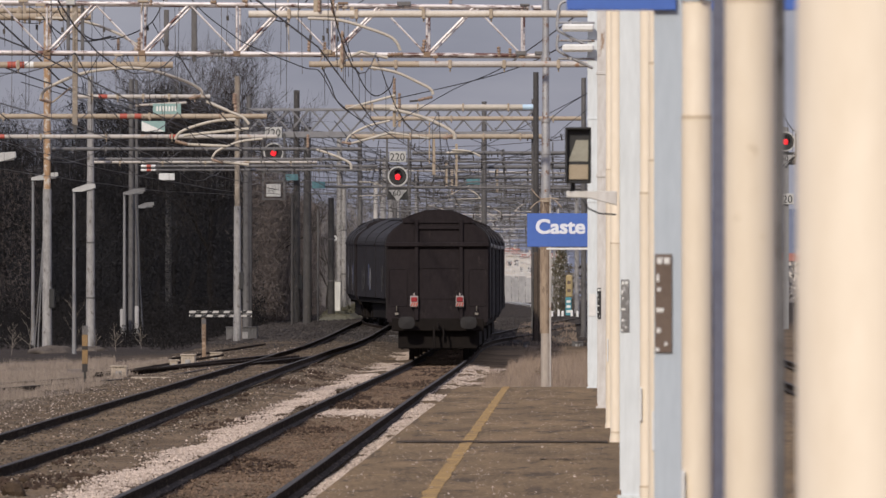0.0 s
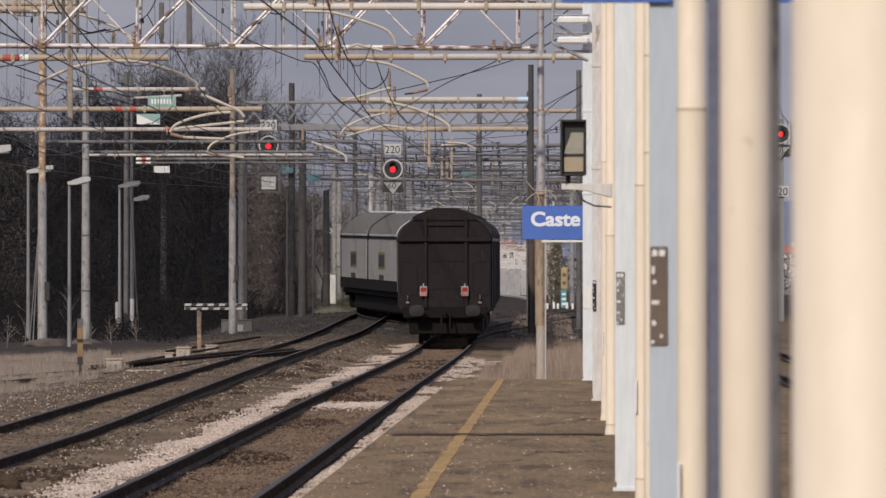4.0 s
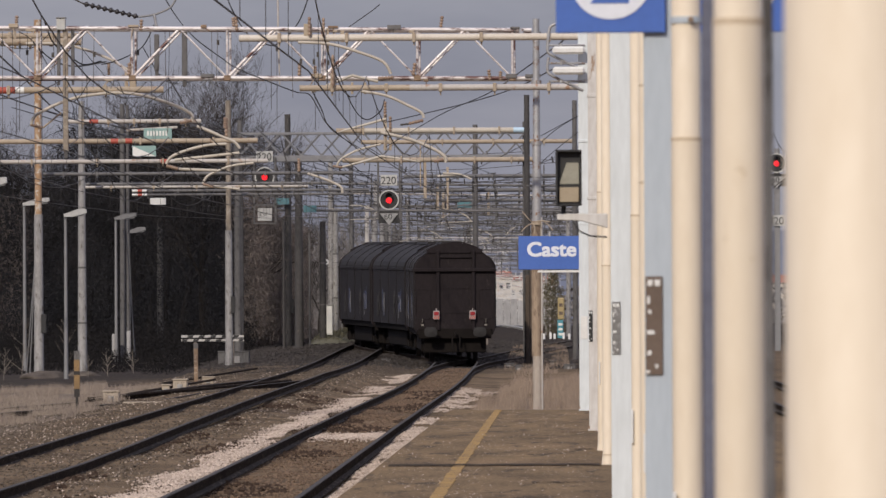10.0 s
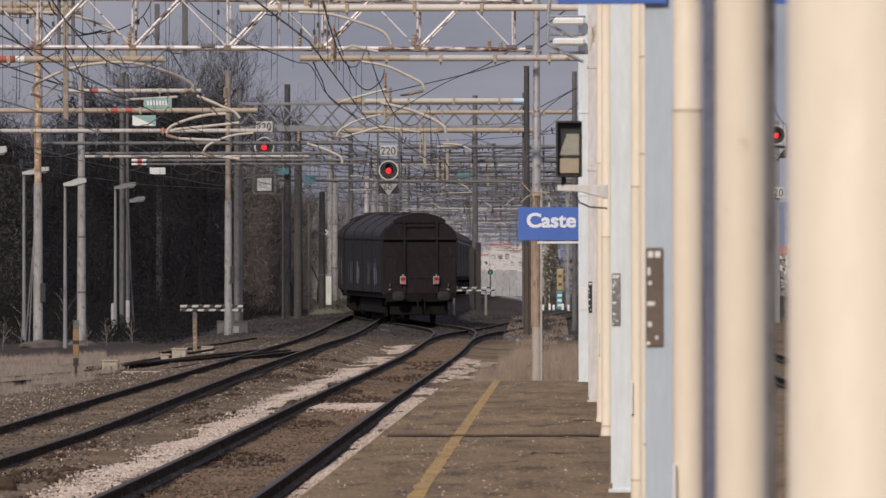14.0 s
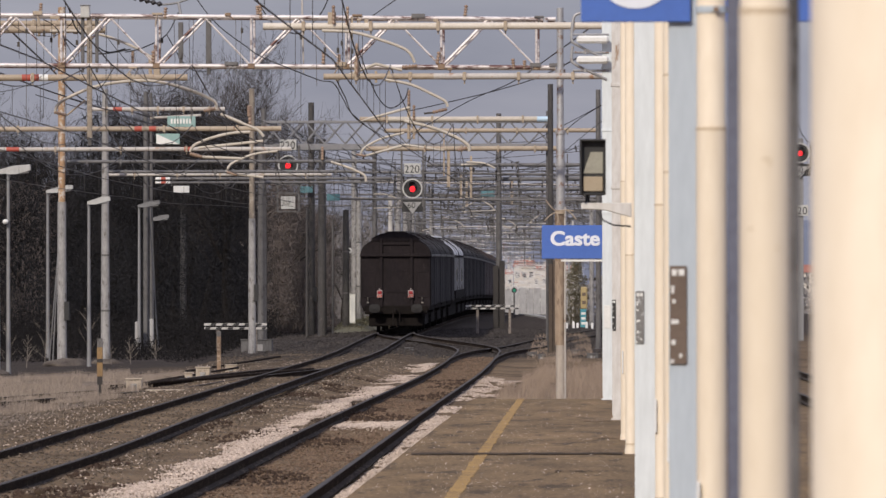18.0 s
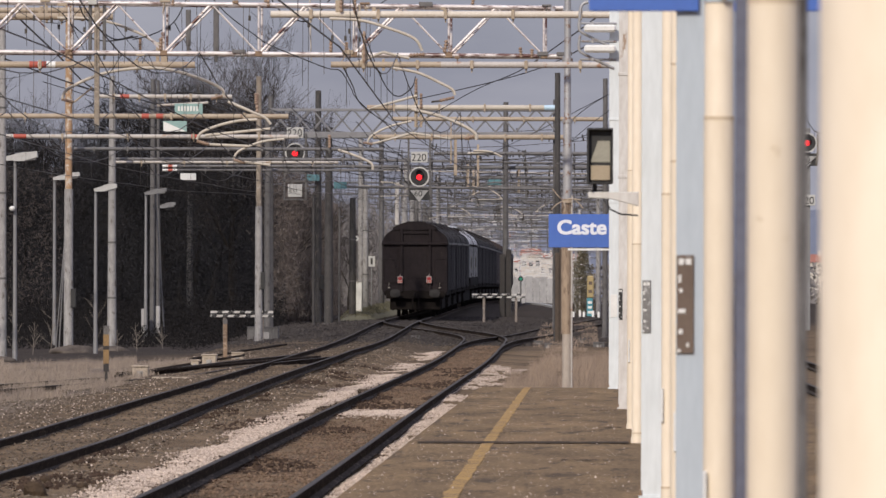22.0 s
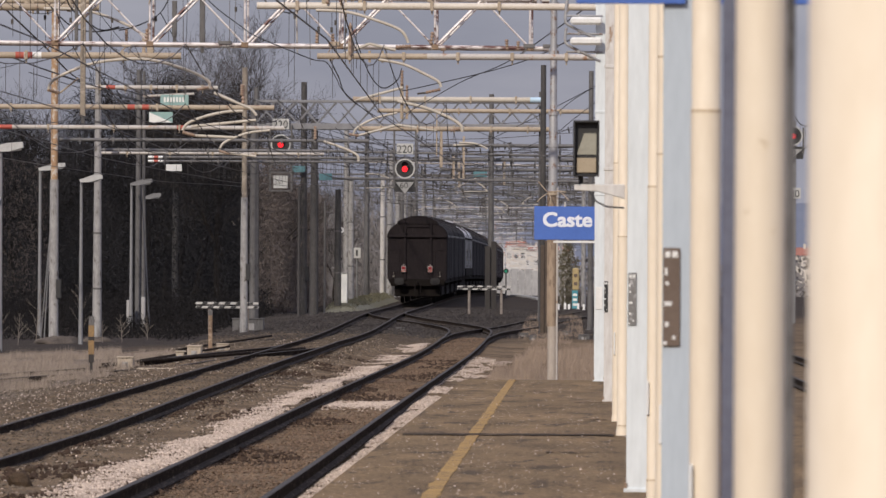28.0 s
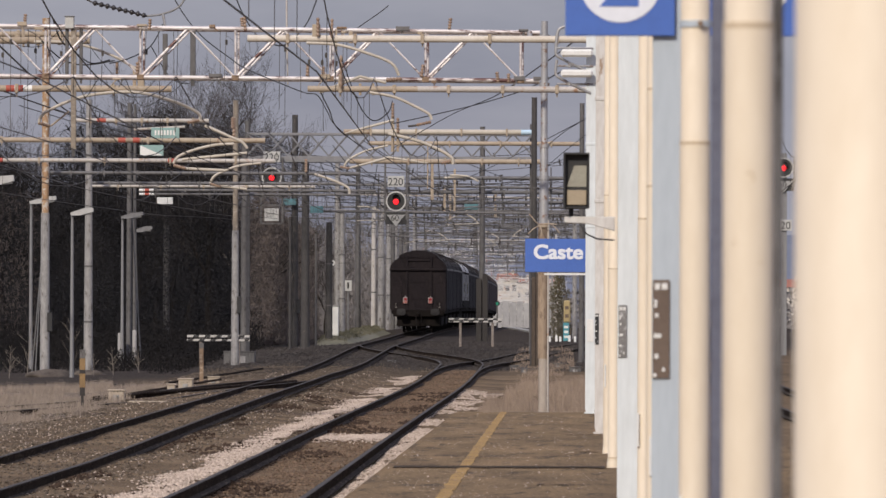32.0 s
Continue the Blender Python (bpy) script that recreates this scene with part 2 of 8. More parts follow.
def part(name, bm, mat, parent=None, label="", smooth=False):
    ob = new(name, mesh_of(name, bm, mat, smooth))
    ob.parent = parent
    return tagged(ob, label)


def box(bm, x0, x1, y0, y1, z0, z1, mi=0, bevel=0.0):
    vs = [bm.verts.new((x, y, z)) for x in (x0, x1) for y in (y0, y1) for z in (z0, z1)]
    fs = []
    for q in ((0, 1, 3, 2), (4, 6, 7, 5), (0, 4, 5, 1), (2, 3, 7, 6), (0, 2, 6, 4), (1, 5, 7, 3)):
        f = bm.faces.new([vs[i] for i in q])
        f.material_index = mi
        fs.append(f)
    if bevel:
        es = {e for f in fs for e in f.edges}
        bmesh.ops.bevel(bm, geom=list(es), offset=bevel, segments=1, affect="EDGES")
    return bm


def tube(bm, pts, r, n=8, mi=0, caps=True):
    """A round bar along pts; r is one radius or one for each point."""
    pts = [Vector(p) for p in pts]
    rs = r if isinstance(r, (list, tuple)) else [r] * len(pts)
    rings = []
    side = None
    for i, p in enumerate(pts):
        d = (pts[min(i + 1, len(pts) - 1)] - pts[max(i - 1, 0)])
        if d.length < 1e-9:
            d = Vector((0, 0, 1))
        d.normalize()
        if side is None:
            side = d.orthogonal().normalized()
        side = (side - d * side.dot(d)).normalized()
        up = d.cross(side)
        rings.append([bm.verts.new(p + (side * math.cos(k * math.tau / n) + up * math.sin(k * math.tau / n)) * rs[i]) for k in range(n)])
    for a_, b_ in zip(rings, rings[1:]):
        for k in range(n):
            f = bm.faces.new((a_[k], a_[(k + 1) % n], b_[(k + 1) % n], b_[k]))
            f.material_index, f.smooth = mi, n > 5
    if caps:
        for ring in (rings[0][::-1], rings[-1]):
            bm.faces.new([bm.verts.new(v.co) for v in ring]).material_index = mi
    return bm


def B():
    return bmesh.new()


# ---- the lie of the land ----
KNOTS_Y = [-400, 60, 90, 168, 255, 295, 330, 345, 360, 380, 405, 440, 465, 520, 600, 700, 5000]
KNOTS_Z = [0, 0, 0.0, 0.17, 0.30, 0.46, 0.74, 0.90, 1.06, 1.23, 1.38, 1.59, 1.74, 2.0, 2.2, 2.3, 2.3]
FINE_Y = np.arange(-400, 1200, 4.0)
FINE_Z = np.interp(FINE_Y, KNOTS_Y, KNOTS_Z)
FINE_Z = np.convolve(np.pad(FINE_Z, 5, mode="edge"), np.ones(11) / 11, mode="valid")


def G(y):
    """Height of the rail heads at y."""
    return float(np.interp(y, FINE_Y, FINE_Z))


def ease(u):
    u = min(1.0, max(0.0, u))
    return u * u * (3 - 2 * u)


def rise_2(y):
    """How far the second track lies above the first."""
    return float(np.interp(y, [60, 90, 130, 180, 230, 262, 300, 360, 400, 430], [-0.08, -0.08, -0.10, 0.0, 0.12, 0.18, 0.17, 0.12, 0.04, 0.0]))


def second_x(y):
    return -7.5 - 0.10 * ease((y - 270) / 80) + 0.002 * max(0.0, y - 375)


def cross_x(y):
    """The crossover from the first track to the second: curve in, curve out."""
    if y <= 322:
        return -3.55
    if y < 351.7:
        return -3.55 - 0.00226 * (y - 322) ** 2
    if y < 377:
        return -7.59 + 0.0032 * (377 - y) ** 2
    return second_x(y)


def branch_x(y):
    """The first track, which goes on to the right past the points."""
    return -3.53 if y < 300 else -3.53 + 0.052 * (y - 300) ** 2 / 60 if y < 330 else -3.53 + 0.78 + 0.052 * (y - 330)


def third_x(y):
    """A siding that leaves the second track to the left."""
    return -7.5 - (0 if y > 262 else 0.11 * (262 - y) ** 2 / 36 if y > 244 else 0.99 + 0.11 * (244 - y))


GROUND_DROP = 0.20


# ---- ground ----
def ground_z(x, y):
    h = G(y) - GROUND_DROP
    if x < -9.6:
        h -= 0.14 * ease((-9.6 - x) / 3)
    if x < -5.2:
        h += rise_2(y) * ease((-5.2 - x) / 1.2)
    if -9.6 < x < -5.6 and y < 320:
        h += 0.065 * ease((x + 9.6) / 0.8) * ease((-5.6 - x) / 0.6) * ease((320 - y) / 40)
    if -5.2 < x < -2.2:
        h += 0.035 * ease((y - 120) / 50) * ease((330 - y) / 40) * ease((x + 5.2) / 0.4) * ease((-2.2 - x) / 0.3)
    if x < -26:
        h += 0.02 * (-26 - x) if x > -60 else 0.68
    if 60 < y < 700 and -30 < x < 12:
        h += 0.05 * noise.noise((x * 0.5, y * 0.12, 0)) + 0.022 * noise.noise((x * 2.3, y * 0.9, 5))
    return h


def ground_material():
    m = bpy.data.materials.new("ballast_and_earth")
    m.use_nodes = True
    nt = m.node_tree
    b = nt.nodes["Principled BSDF"]
    tc = nt.nodes.new("ShaderNodeTexCoord")
    cells = nt.nodes.new("ShaderNodeTexVoronoi")
    cells.inputs["Scale"].default_value = 16
    big = nt.nodes.new("ShaderNodeTexNoise")
    big.inputs["Scale"].default_value, big.inputs["Detail"].default_value = 0.35, 6
    r1 = nt.nodes.new("ShaderNodeValToRGB")
    r1.color_ramp.elements[0].position, r1.color_ramp.elements[0].color = 0.30, (0.108, 0.079, 0.053, 1)
    r1.color_ramp.elements[1].position, r1.color_ramp.elements[1].color = 0.68, (0.255, 0.190, 0.125, 1)
    r2 = nt.nodes.new("ShaderNodeValToRGB")
    r2.color_ramp.elements[0].color, r2.color_ramp.elements[1].color = (0.45, 0.45, 0.45, 1), (1.25, 1.2, 1.15, 1)
    mul = nt.nodes.new("ShaderNodeMix")
    mul.data_type, mul.blend_type = "RGBA", "MULTIPLY"
    mul.inputs[0].default_value = 0.8
    for n in (cells, big):
        nt.links.new(tc.outputs["Object"], n.inputs["Vector"])
    nt.links.new(big.outputs["Fac"], r1.inputs["Fac"])
    nt.links.new(cells.outputs["Color"], r2.inputs["Fac"])
    nt.links.new(r1.outputs["Color"], mul.inputs[6])
    nt.links.new(r2.outputs["Color"], mul.inputs[7])
    # darker ballast round the points
    geo = nt.nodes.new("ShaderNodeSeparateXYZ")
    nt.links.new(tc.outputs["Object"], geo.inputs[0])
    wob = nt.nodes.new("ShaderNodeTexNoise")
    wob.inputs["Scale"].default_value = 0.12
    nt.links.new(tc.outputs["Object"], wob.inputs["Vector"])
    ad = nt.nodes.new("ShaderNodeMath")
    ad.operation = "MULTIPLY_ADD"
    ad.inputs[1].default_value = 60
    nt.links.new(wob.outputs["Fac"], ad.inputs[0])
    nt.links.new(geo.outputs["Y"], ad.inputs[2])
    lean = nt.nodes.new("ShaderNodeMath")
    lean.operation = "MULTIPLY_ADD"
    lean.inputs[1].default_value = -5
    nt.links.new(geo.outputs["X"], lean.inputs[0])
    nt.links.new(ad.outputs[0], lean.inputs[2])
    rg = nt.nodes.new("ShaderNodeMapRange")
    rg.inputs[1].default_value, rg.inputs[2].default_value = 336, 382
    nt.links.new(lean.outputs[0], rg.inputs[0])
    dk = nt.nodes.new("ShaderNodeMix")
    dk.data_type = "RGBA"
    dk.inputs[7].default_value = (0.034, 0.0308, 0.030, 1)
    sc = nt.nodes.new("ShaderNodeMath")
    sc.operation = "MULTIPLY"
    sc.inputs[1].default_value = 0.86
    nt.links.new(rg.outputs[0], sc.inputs[0])
    nt.links.new(sc.outputs[0], dk.inputs[0])
    nt.links.new(mul.outputs[2], dk.inputs[6])
    # bleached sandy earth beside the siding
    side = nt.nodes.new("ShaderNodeMapRange")
    side.inputs[1].default_value, side.inputs[2].default_value = -9.9, -10.9
    nt.links.new(geo.outputs["X"], side.inputs[0])
    near = nt.nodes.new("ShaderNodeMapRange")
    near.inputs[1].default_value, near.inputs[2].default_value = 300, 285
    nt.links.new(ad.outputs[0], near.inputs[0])
    both = nt.nodes.new("ShaderNodeMath")
    both.operation = "MULTIPLY"
    nt.links.new(side.outputs[0], both.inputs[0])
    nt.links.new(near.outputs[0], both.inputs[1])
    sand = nt.nodes.new("ShaderNodeMix")
    sand.data_type = "RGBA"
    sand.inputs[7].default_value = (0.19, 0.155, 0.122, 1)
    nt.links.new(both.outputs[0], sand.inputs[0])
    nt.links.new(dk.outputs[2], sand.inputs[6])
    nt.links.new(sand.outputs[2], b.inputs["Base Color"])
    b.inputs["Roughness"].default_value = 0.95
    b.inputs["Specular IOR Level"].default_value = 0.06
    bp = nt.nodes.new("ShaderNodeBump")
    bp.inputs["Strength"].default_value, bp.inputs["Distance"].default_value = 0.7, 0.04
    nt.links.new(cells.outputs["Distance"], bp.inputs["Height"])
    nt.links.new(bp.outputs["Normal"], b.inputs["Normal"])
    return m


M["ground"] = ground_material()
xs = [-3000, -1200, -500, -200, -100, -60, -45] + list(np.arange(-34, 14.01, 0.5)) + [18, 25, 40, 80, 200, 500, 1200, 3000]
ys = [-800, -200, -60, 0, 40] + list(np.arange(60, 470, 1.5)) + list(np.arange(470, 720, 10)) + [760, 850, 1000, 1300, 1800, 2600, 3800, 4800]
verts = [(x, y, ground_z(x, y)) for y in ys for x in xs]
nx = len(xs)
faces = [(j * nx + i, j * nx + i + 1, (j + 1) * nx + i + 1, (j + 1) * nx + i) for j in range(len(ys) - 1) for i in range(nx - 1)]
me = bpy.data.meshes.new("ground")
me.from_pydata(verts, [], faces)
me.materials.append(M["ground"])
for p in me.polygons:
    p.use_smooth = True
tagged(new("ground", me), "brown ballast and bare earth between the tracks", "ground", kind="structure")

# ---- platform ----
PLAT_Z, PLAT_L, PLAT_R, PLAT_END = 0.28, -2.07, 3.1, 178.0
M["platform"] = material("worn_platform_asphalt", (0.270, 0.186, 0.104), (0.115, 0.083, 0.051), 0.92, 0.0, 0.16, 3.0, 0.4, spots=(0.090, 0.068, 0.047), spot_at=0.585, vary=0.07, sx=7.0, spec=0.06)
M["kerb"] = material("platform_kerb_stone", (0.22, 0.17, 0.12), (0.15, 0.12, 0.09), 0.9, 0.0, 1.0, 20, 0.3, vary=0.15)
platform = thing("platform", (0, 0, 0), "low brown asphalt station platform with a yellow line", "platform", kind="structure")
bm = B()
box(bm, PLAT_L + 0.02, PLAT_R - 0.02, -40, PLAT_END - 0.02, -0.6, PLAT_Z - 0.035)
part("platform_base", bm, M["kerb"], platform)
rng = random.Random(5)
y = 40.0
k = 0
while y < PLAT_END - 0.5:
    n = min(rng.uniform(3.6, 6.2), PLAT_END - y)
    bm = B()
    dz = rng.uniform(-0.002, 0.002)
    box(bm, PLAT_L, PLAT_R, y + 0.008, y + n - 0.008, PLAT_Z - 0.2, PLAT_Z + dz, bevel=0.003)
    part("slab", bm, M["platform"], platform)
    y += n
bm = B()
box(bm, PLAT_L, PLAT_R, -40, 40, PLAT_Z - 0.2, PLAT_Z, bevel=0.01)
part("slab", bm, M["platform"], platform)
bm = B()
n = 420
edge = []
for k in range(n + 1):
    y = 20 + (PLAT_END - 20.1) * k / n
    ja, jb = (0.030 * noise.noise((y * 0.55, q, 0)) + 0.016 * noise.noise((y * 2.1, q, 3)) for q in (0.0, 8.0))
    edge.append([bm.verts.new(p) for p in ((-1.19 + ja, y, PLAT_Z - 0.01), (-1.19 + ja, y, PLAT_Z + 0.006), (-1.06 + jb, y, PLAT_Z + 0.006), (-1.06 + jb, y, PLAT_Z - 0.01))])
for r0, r1 in zip(edge, edge[1:]):
    for k in range(3):
        bm.faces.new((r0[k], r1[k], r1[k + 1], r0[k + 1]))
bmesh.ops.recalc_face_normals(bm, faces=bm.faces)
part("yellow_line", bm, M["yellow"], platform, "faded yellow safety line")


# ---- tracks ----
def rail_bm(fx, y0, y1, off, fz, step=3.0):
    """One rail beside the centre line fx; foot, web and head."""
    prof = [(-0.075, -0.172), (0.075, -0.172), (0.075, -0.155), (0.012, -0.125), (0.012, -0.045), (0.036, -0.035), (0.036, -0.006), (0.028, 0.0), (-0.028, 0.0), (-0.036, -0.006), (-0.036, -0.035), (-0.012, -0.045), (-0.012, -0.125), (-0.075, -0.155)]
    bm = B()
    rows = []
    n = max(2, int((y1 - y0) / step))
    for i in range(n + 1):
        y = y0 + (y1 - y0) * i / n
        s = (fx(y + 0.5) - fx(y - 0.5))
        c = 1 / math.sqrt(1 + s * s)
        rows.append([bm.verts.new((fx(y) + (off + px) * c, y - (off + px) * s * c, fz(y) + pz)) for px, pz in prof])
    for r0, r1 in zip(rows, rows[1:]):
        for k in range(len(prof)):
            f = bm.faces.new((r0[k], r0[(k + 1) % len(prof)], r1[(k + 1) % len(prof)], r1[k]))
            f.material_index = 1 if k in (6, 7, 8) else 2 if k in (1, 2, 12, 13) else 0
    bm.faces.new(rows[0][::-1])
    bm.faces.new(rows[-1])
    bmesh.ops.recalc_face_normals(bm, faces=bm.faces)
    return bm


def track(name, fx, y0, y1, label, fz=G, cant=None):
    t = thing(name, (0, 0, 0), label, "railway track", kind="structure")
    for off in (-0.7525, 0.7525):
        part("rail", rail_bm(fx, y0, y1, off, (lambda y: fz(y) + cant(y)) if cant and off > 0 else fz), [M["rail_side"], M["rail_top"], M["rail_foot"]], t)
    return t


track("track_1", lambda y: -3.62 + 0.09 * ease((y - 60) / 220), 40, 322, "dark rusted rails bedded in brown ballast beside the platform")
track("track_2", second_x, 40, 900, "dark rails of the straight second track", lambda y: G(y) + rise_2(y), lambda y: 0.085 * ease((y - 120) / 90) * ease((320 - y) / 60))
track("track_3", third_x, 130, 262, "siding rails half buried in sandy earth", lambda y: G(y) + rise_2(y) - 0.12 * ease((250 - y) / 25) - 0.10 * ease((236 - y) / 14))
track("track_crossover", cross_x, 322, 377, "crossover rails between two tracks in dark ballast", lambda y: G(y) + rise_2(y) * ease((y - 345) / 30))
track("track_branch", branch_x, 300, 700, "rails that curve away past the points", lambda y: G(y) - 0.10 * ease((y - 318) / 30))
track("track_4", lambda y: 5.6, 40, 700, "rails on the far side of the platform")


# ---- the goods train ----
def body_profile(w, z0, z1, ze, inset=0.0):
    """Sliding-wall section: upright to ze, then sloping shoulders and a low arch up to z1."""
    h = w / 2 - inset
    arch = [(1.0, 0.0), (1.0, 0.12), (0.965, 0.27), (0.87, 0.45), (0.68, 0.655), (0.56, 0.77), (0.40, 0.885), (0.20, 0.97), (0.0, 1.0)]
    rise = z1 - ze - inset
    pts = [(-h, z0)] + [(-h * u, ze + rise * v) for u, v in arch] + [(h * u, ze + rise * v) for u, v in arch[-2::-1]] + [(h, z0)]
    return pts


def prism(bm, prof, y0, y1, mi=0, roof_mi=None, ze=None):
    a_ = [bm.verts.new((x, y0, z)) for x, z in prof]
    b_ = [bm.verts.new((x, y1, z)) for x, z in prof]
    n = len(prof)
    for k in range(n):
        f = bm.faces.new((a_[k], b_[k], b_[(k + 1) % n], a_[(k + 1) % n]))
        zm = (prof[k][1] + prof[(k + 1) % n][1]) / 2
        f.material_index = roof_mi if roof_mi is not None and zm > ze else mi
    bm.faces.new(a_[::-1]).material_index = mi
    bm.faces.new(b_).material_index = mi
    bmesh.ops.recalc_face_normals(bm, faces=bm.faces)
    return bm


def wheelset(parent, y):
    ob = part("wheelset", wheel_bm(), M["under"], parent)
    ob.location = (0, y, 0.46)
    return ob


def wheel_bm():
    bm = B()
    for s in (-1, 1):
        rr = [(0.70, 0.47), (0.73, 0.47), (0.74, 0.455), (0.85, 0.45), (0.85, 0.38), (0.79, 0.36), (0.79, 0.12), (0.86, 0.10)]
        tube(bm, [(s * x, 0, 0) for x, _ in rr], [r for _, r in rr], 24)
    tube(bm, [(-1.0, 0, 0), (1.0, 0, 0)], 0.08, 10)
    return bm


def wagon(length, wall, roof, label, bogies=False, tail=False, marks=0, plates=False):
    """A two-axle or bogie sliding-wall wagon; origin on the rail heads at its rear buffers, nose towards +y."""
    w = thing("goods_wagon", (0, 0, 0), label, "railway wagon", "wagons of the goods train")
    W_, Z0, ZE, Z1 = 2.95, 1.20, 3.28, 4.275
    y0, y1 = 0.62, length - 0.62
    mid = length / 2
    # end walls
    for e_, (ya, yb) in enumerate(((y0, y0 + 0.30), (y1 - 0.30, y1))):
        bm = prism(B(), body_profile(W_ - 0.10, Z0 - 0.10, Z1 - 0.05, ZE), ya, yb)
        wall_e = M["wagon_end"] if wall == M["wagon"] else wall
        end = part("end_wall", bm, wall_e, w)
        s = -1 if e_ == 0 else 1
        yf = ya if e_ == 0 else yb
        for x in (-0.60, 0.66):
            bm = B()
            box(bm, x - 0.055, x + 0.055, min(yf, yf + s * 0.10), max(yf, yf + s * 0.10), Z0 - 0.05, Z1 - 0.28, bevel=0.012)
            part("stanchion", bm, wall_e, end)
        bm = B()
        box(bm, -W_ / 2 + 0.02, W_ / 2 - 0.02, min(yf, yf + s * 0.14), max(yf, yf + s * 0.14), 3.23, 3.35, bevel=0.015)
        part("cross_beam", bm, wall_e, end)
        bm = B()
        box(bm, -0.60, 0.66, min(yf, yf + s * 0.07), max(yf, yf + s * 0.07), 3.72, 3.80, bevel=0.01)
        part("upper_beam", bm, wall_e, end)
        for zz in (1.75, 2.62):
            bm = B()
            box(bm, -0.545, 0.605, min(yf, yf + s * 0.02), max(yf, yf + s * 0.02), zz, zz + 0.035)
            part("rib", bm, wall_e, end)
        # pressed side panels with a raised rounded border
        for xa, xb in ((-1.38, -0.86), (0.88, 1.38)):
            bm = B()
            ring = [(xa, 1.62), (xa, 2.52), (xa + 0.05, 2.60), (xb - 0.05, 2.60), (xb, 2.52), (xb, 1.62), (xb - 0.05, 1.55), (xa + 0.05, 1.55), (xa, 1.62)]
            tube(bm, [(px, yf + s * 0.004, pz) for px, pz in ring], 0.016, 5)
            part("pressed_panel", bm, wall_e, end)
        # arched cap that stands proud of the shoulders
        cap = [(-0.985, 3.90), (-1.0, 4.0), (-0.82, 4.10), (-0.60, 4.185), (-0.32, 4.255), (0.0, 4.285), (0.32, 4.255), (0.60, 4.185), (0.82, 4.10), (1.0, 4.0), (0.985, 3.90)]
        ca, cb_ = (yf - 0.05, yf + 0.24) if e_ == 0 else (yf - 0.24, yf + 0.05)
        part("roof_cap", prism(B(), cap, ca, cb_), wall_e, end)
    # sliding walls, two a side joined over the roof
    for k, (ya, yb) in enumerate(((y0 + 0.30, mid + 0.02), (mid - 0.02, y1 - 0.30))):
        grow = 0.0 if k == 0 else 0.05
        bm = prism(B(), body_profile(W_ + grow, Z0, Z1 - 0.02 + grow / 2, ZE), ya, yb, 0, 1, ZE)
        pan = part("sliding_wall", bm, [wall, roof], w)
        hw = (W_ + grow) / 2
        for yy in ((ya + yb) / 2,) if k else ((ya + yb) / 2, yb - 0.05):
            rib = body_profile(W_ + grow + 0.036, Z0, Z1 + 0.005 + grow / 2, ZE)
            part("edge_rib", prism(B(), rib, yy, yy + 0.045), wall, pan)
        for s in (-1, 1):
            bm = B()
            box(bm, s * hw - 0.03, s * hw + 0.03, ya + 0.1, yb - 0.1, ZE - 0.05, ZE + 0.05, bevel=0.01)
            # right-hand gutter of dark wagons is paler, its highlight put into the colour
            part("gutter_rail", bm, M["under"] if plates else M["wagon_light"] if s > 0 else wall, pan)
            n = int((yb - ya) / (0.55 if plates else 3.4))
            for q in range(1, n):
                bm = B()
                yq = ya + (yb - ya) * q / n
                # on the silver wagon, bright ribs over dark grooves paint the flutes' shading
                d_, w2 = (0.03, 0.17) if plates else (0.014, 0.02)
                box(bm, s * (hw + 0.005) - d_, s * (hw + 0.005) + d_, yq - w2, yq + w2, Z0 + 0.05, ZE - 0.1)
                part("wall_rib", bm, M["silver_rib"] if plates else wall, pan)
                if plates and s < 0:
                    prof = body_profile(W_ + grow + 0.03, Z0, Z1 + grow / 2, ZE)
                    bm = B()
                    tube(bm, [(px, yq, pz) for px, pz in prof[2:9]], 0.035, 4)
                    part("roof_rib", bm, M["wagon_light"], pan)
            if plates:
                bm = B()
                yc = (ya + yb) / 2
                box(bm, s * (hw + 0.03) - 0.012, s * (hw + 0.03) + 0.012, yc - 1.6, yc + 1.6, 2.05, 2.70)
                pl = part("plate", bm, M["plate_yellow"], pan, "olive plate with dark panels")
                for q in range(2):
                    bm = B()
                    box(bm, s * (hw + 0.045) - 0.006, s * (hw + 0.045) + 0.006, yc - 1.35 + q * 1.4, yc - 0.10 + q * 1.4, 2.14, 2.61)
                    part("bar", bm, M["black"], pl)
                bm = B()
                box(bm, s * (hw + 0.03) - 0.02, s * (hw + 0.03) + 0.02, yc - 1.0, yc + 1.2, Z0 + 0.43, Z0 + 0.62, bevel=0.006)
                part("red_panel", bm, M["wagon_red"], pan, "dull red-brown lower panel")
            r2 = random.Random(marks * 7 + k * 3 + (s > 0))
            if marks and s < 0:
                for q in range(18):
                    bm = B()
                    yc = (ya + yb) / 2 + (-1.5, 0.9)[q % 2] + r2.gauss(0, 0.38)
                    zc = r2.uniform(1.45, 1.75)
                    dy, dz = r2.uniform(0.06, 0.22), r2.uniform(0.35, 0.85)
                    vs = [bm.verts.new((s * (hw + 0.020), yq, zq)) for yq, zq in ((yc, zc), (yc + dy, zc + r2.uniform(-0.06, 0.06)), (yc + dy * r2.uniform(0.5, 1.6), zc + dz), (yc + dy * r2.uniform(-0.4, 0.3), zc + dz * r2.uniform(0.8, 1)))]
                    bm.faces.new(vs)
                    ext = bmesh.ops.extrude_face_region(bm, geom=list(bm.faces))
                    for v in ext["geom"]:
                        if isinstance(v, bmesh.types.BMVert):
                            v.co.x += 0.006
                    bmesh.ops.recalc_face_normals(bm, faces=bm.faces)
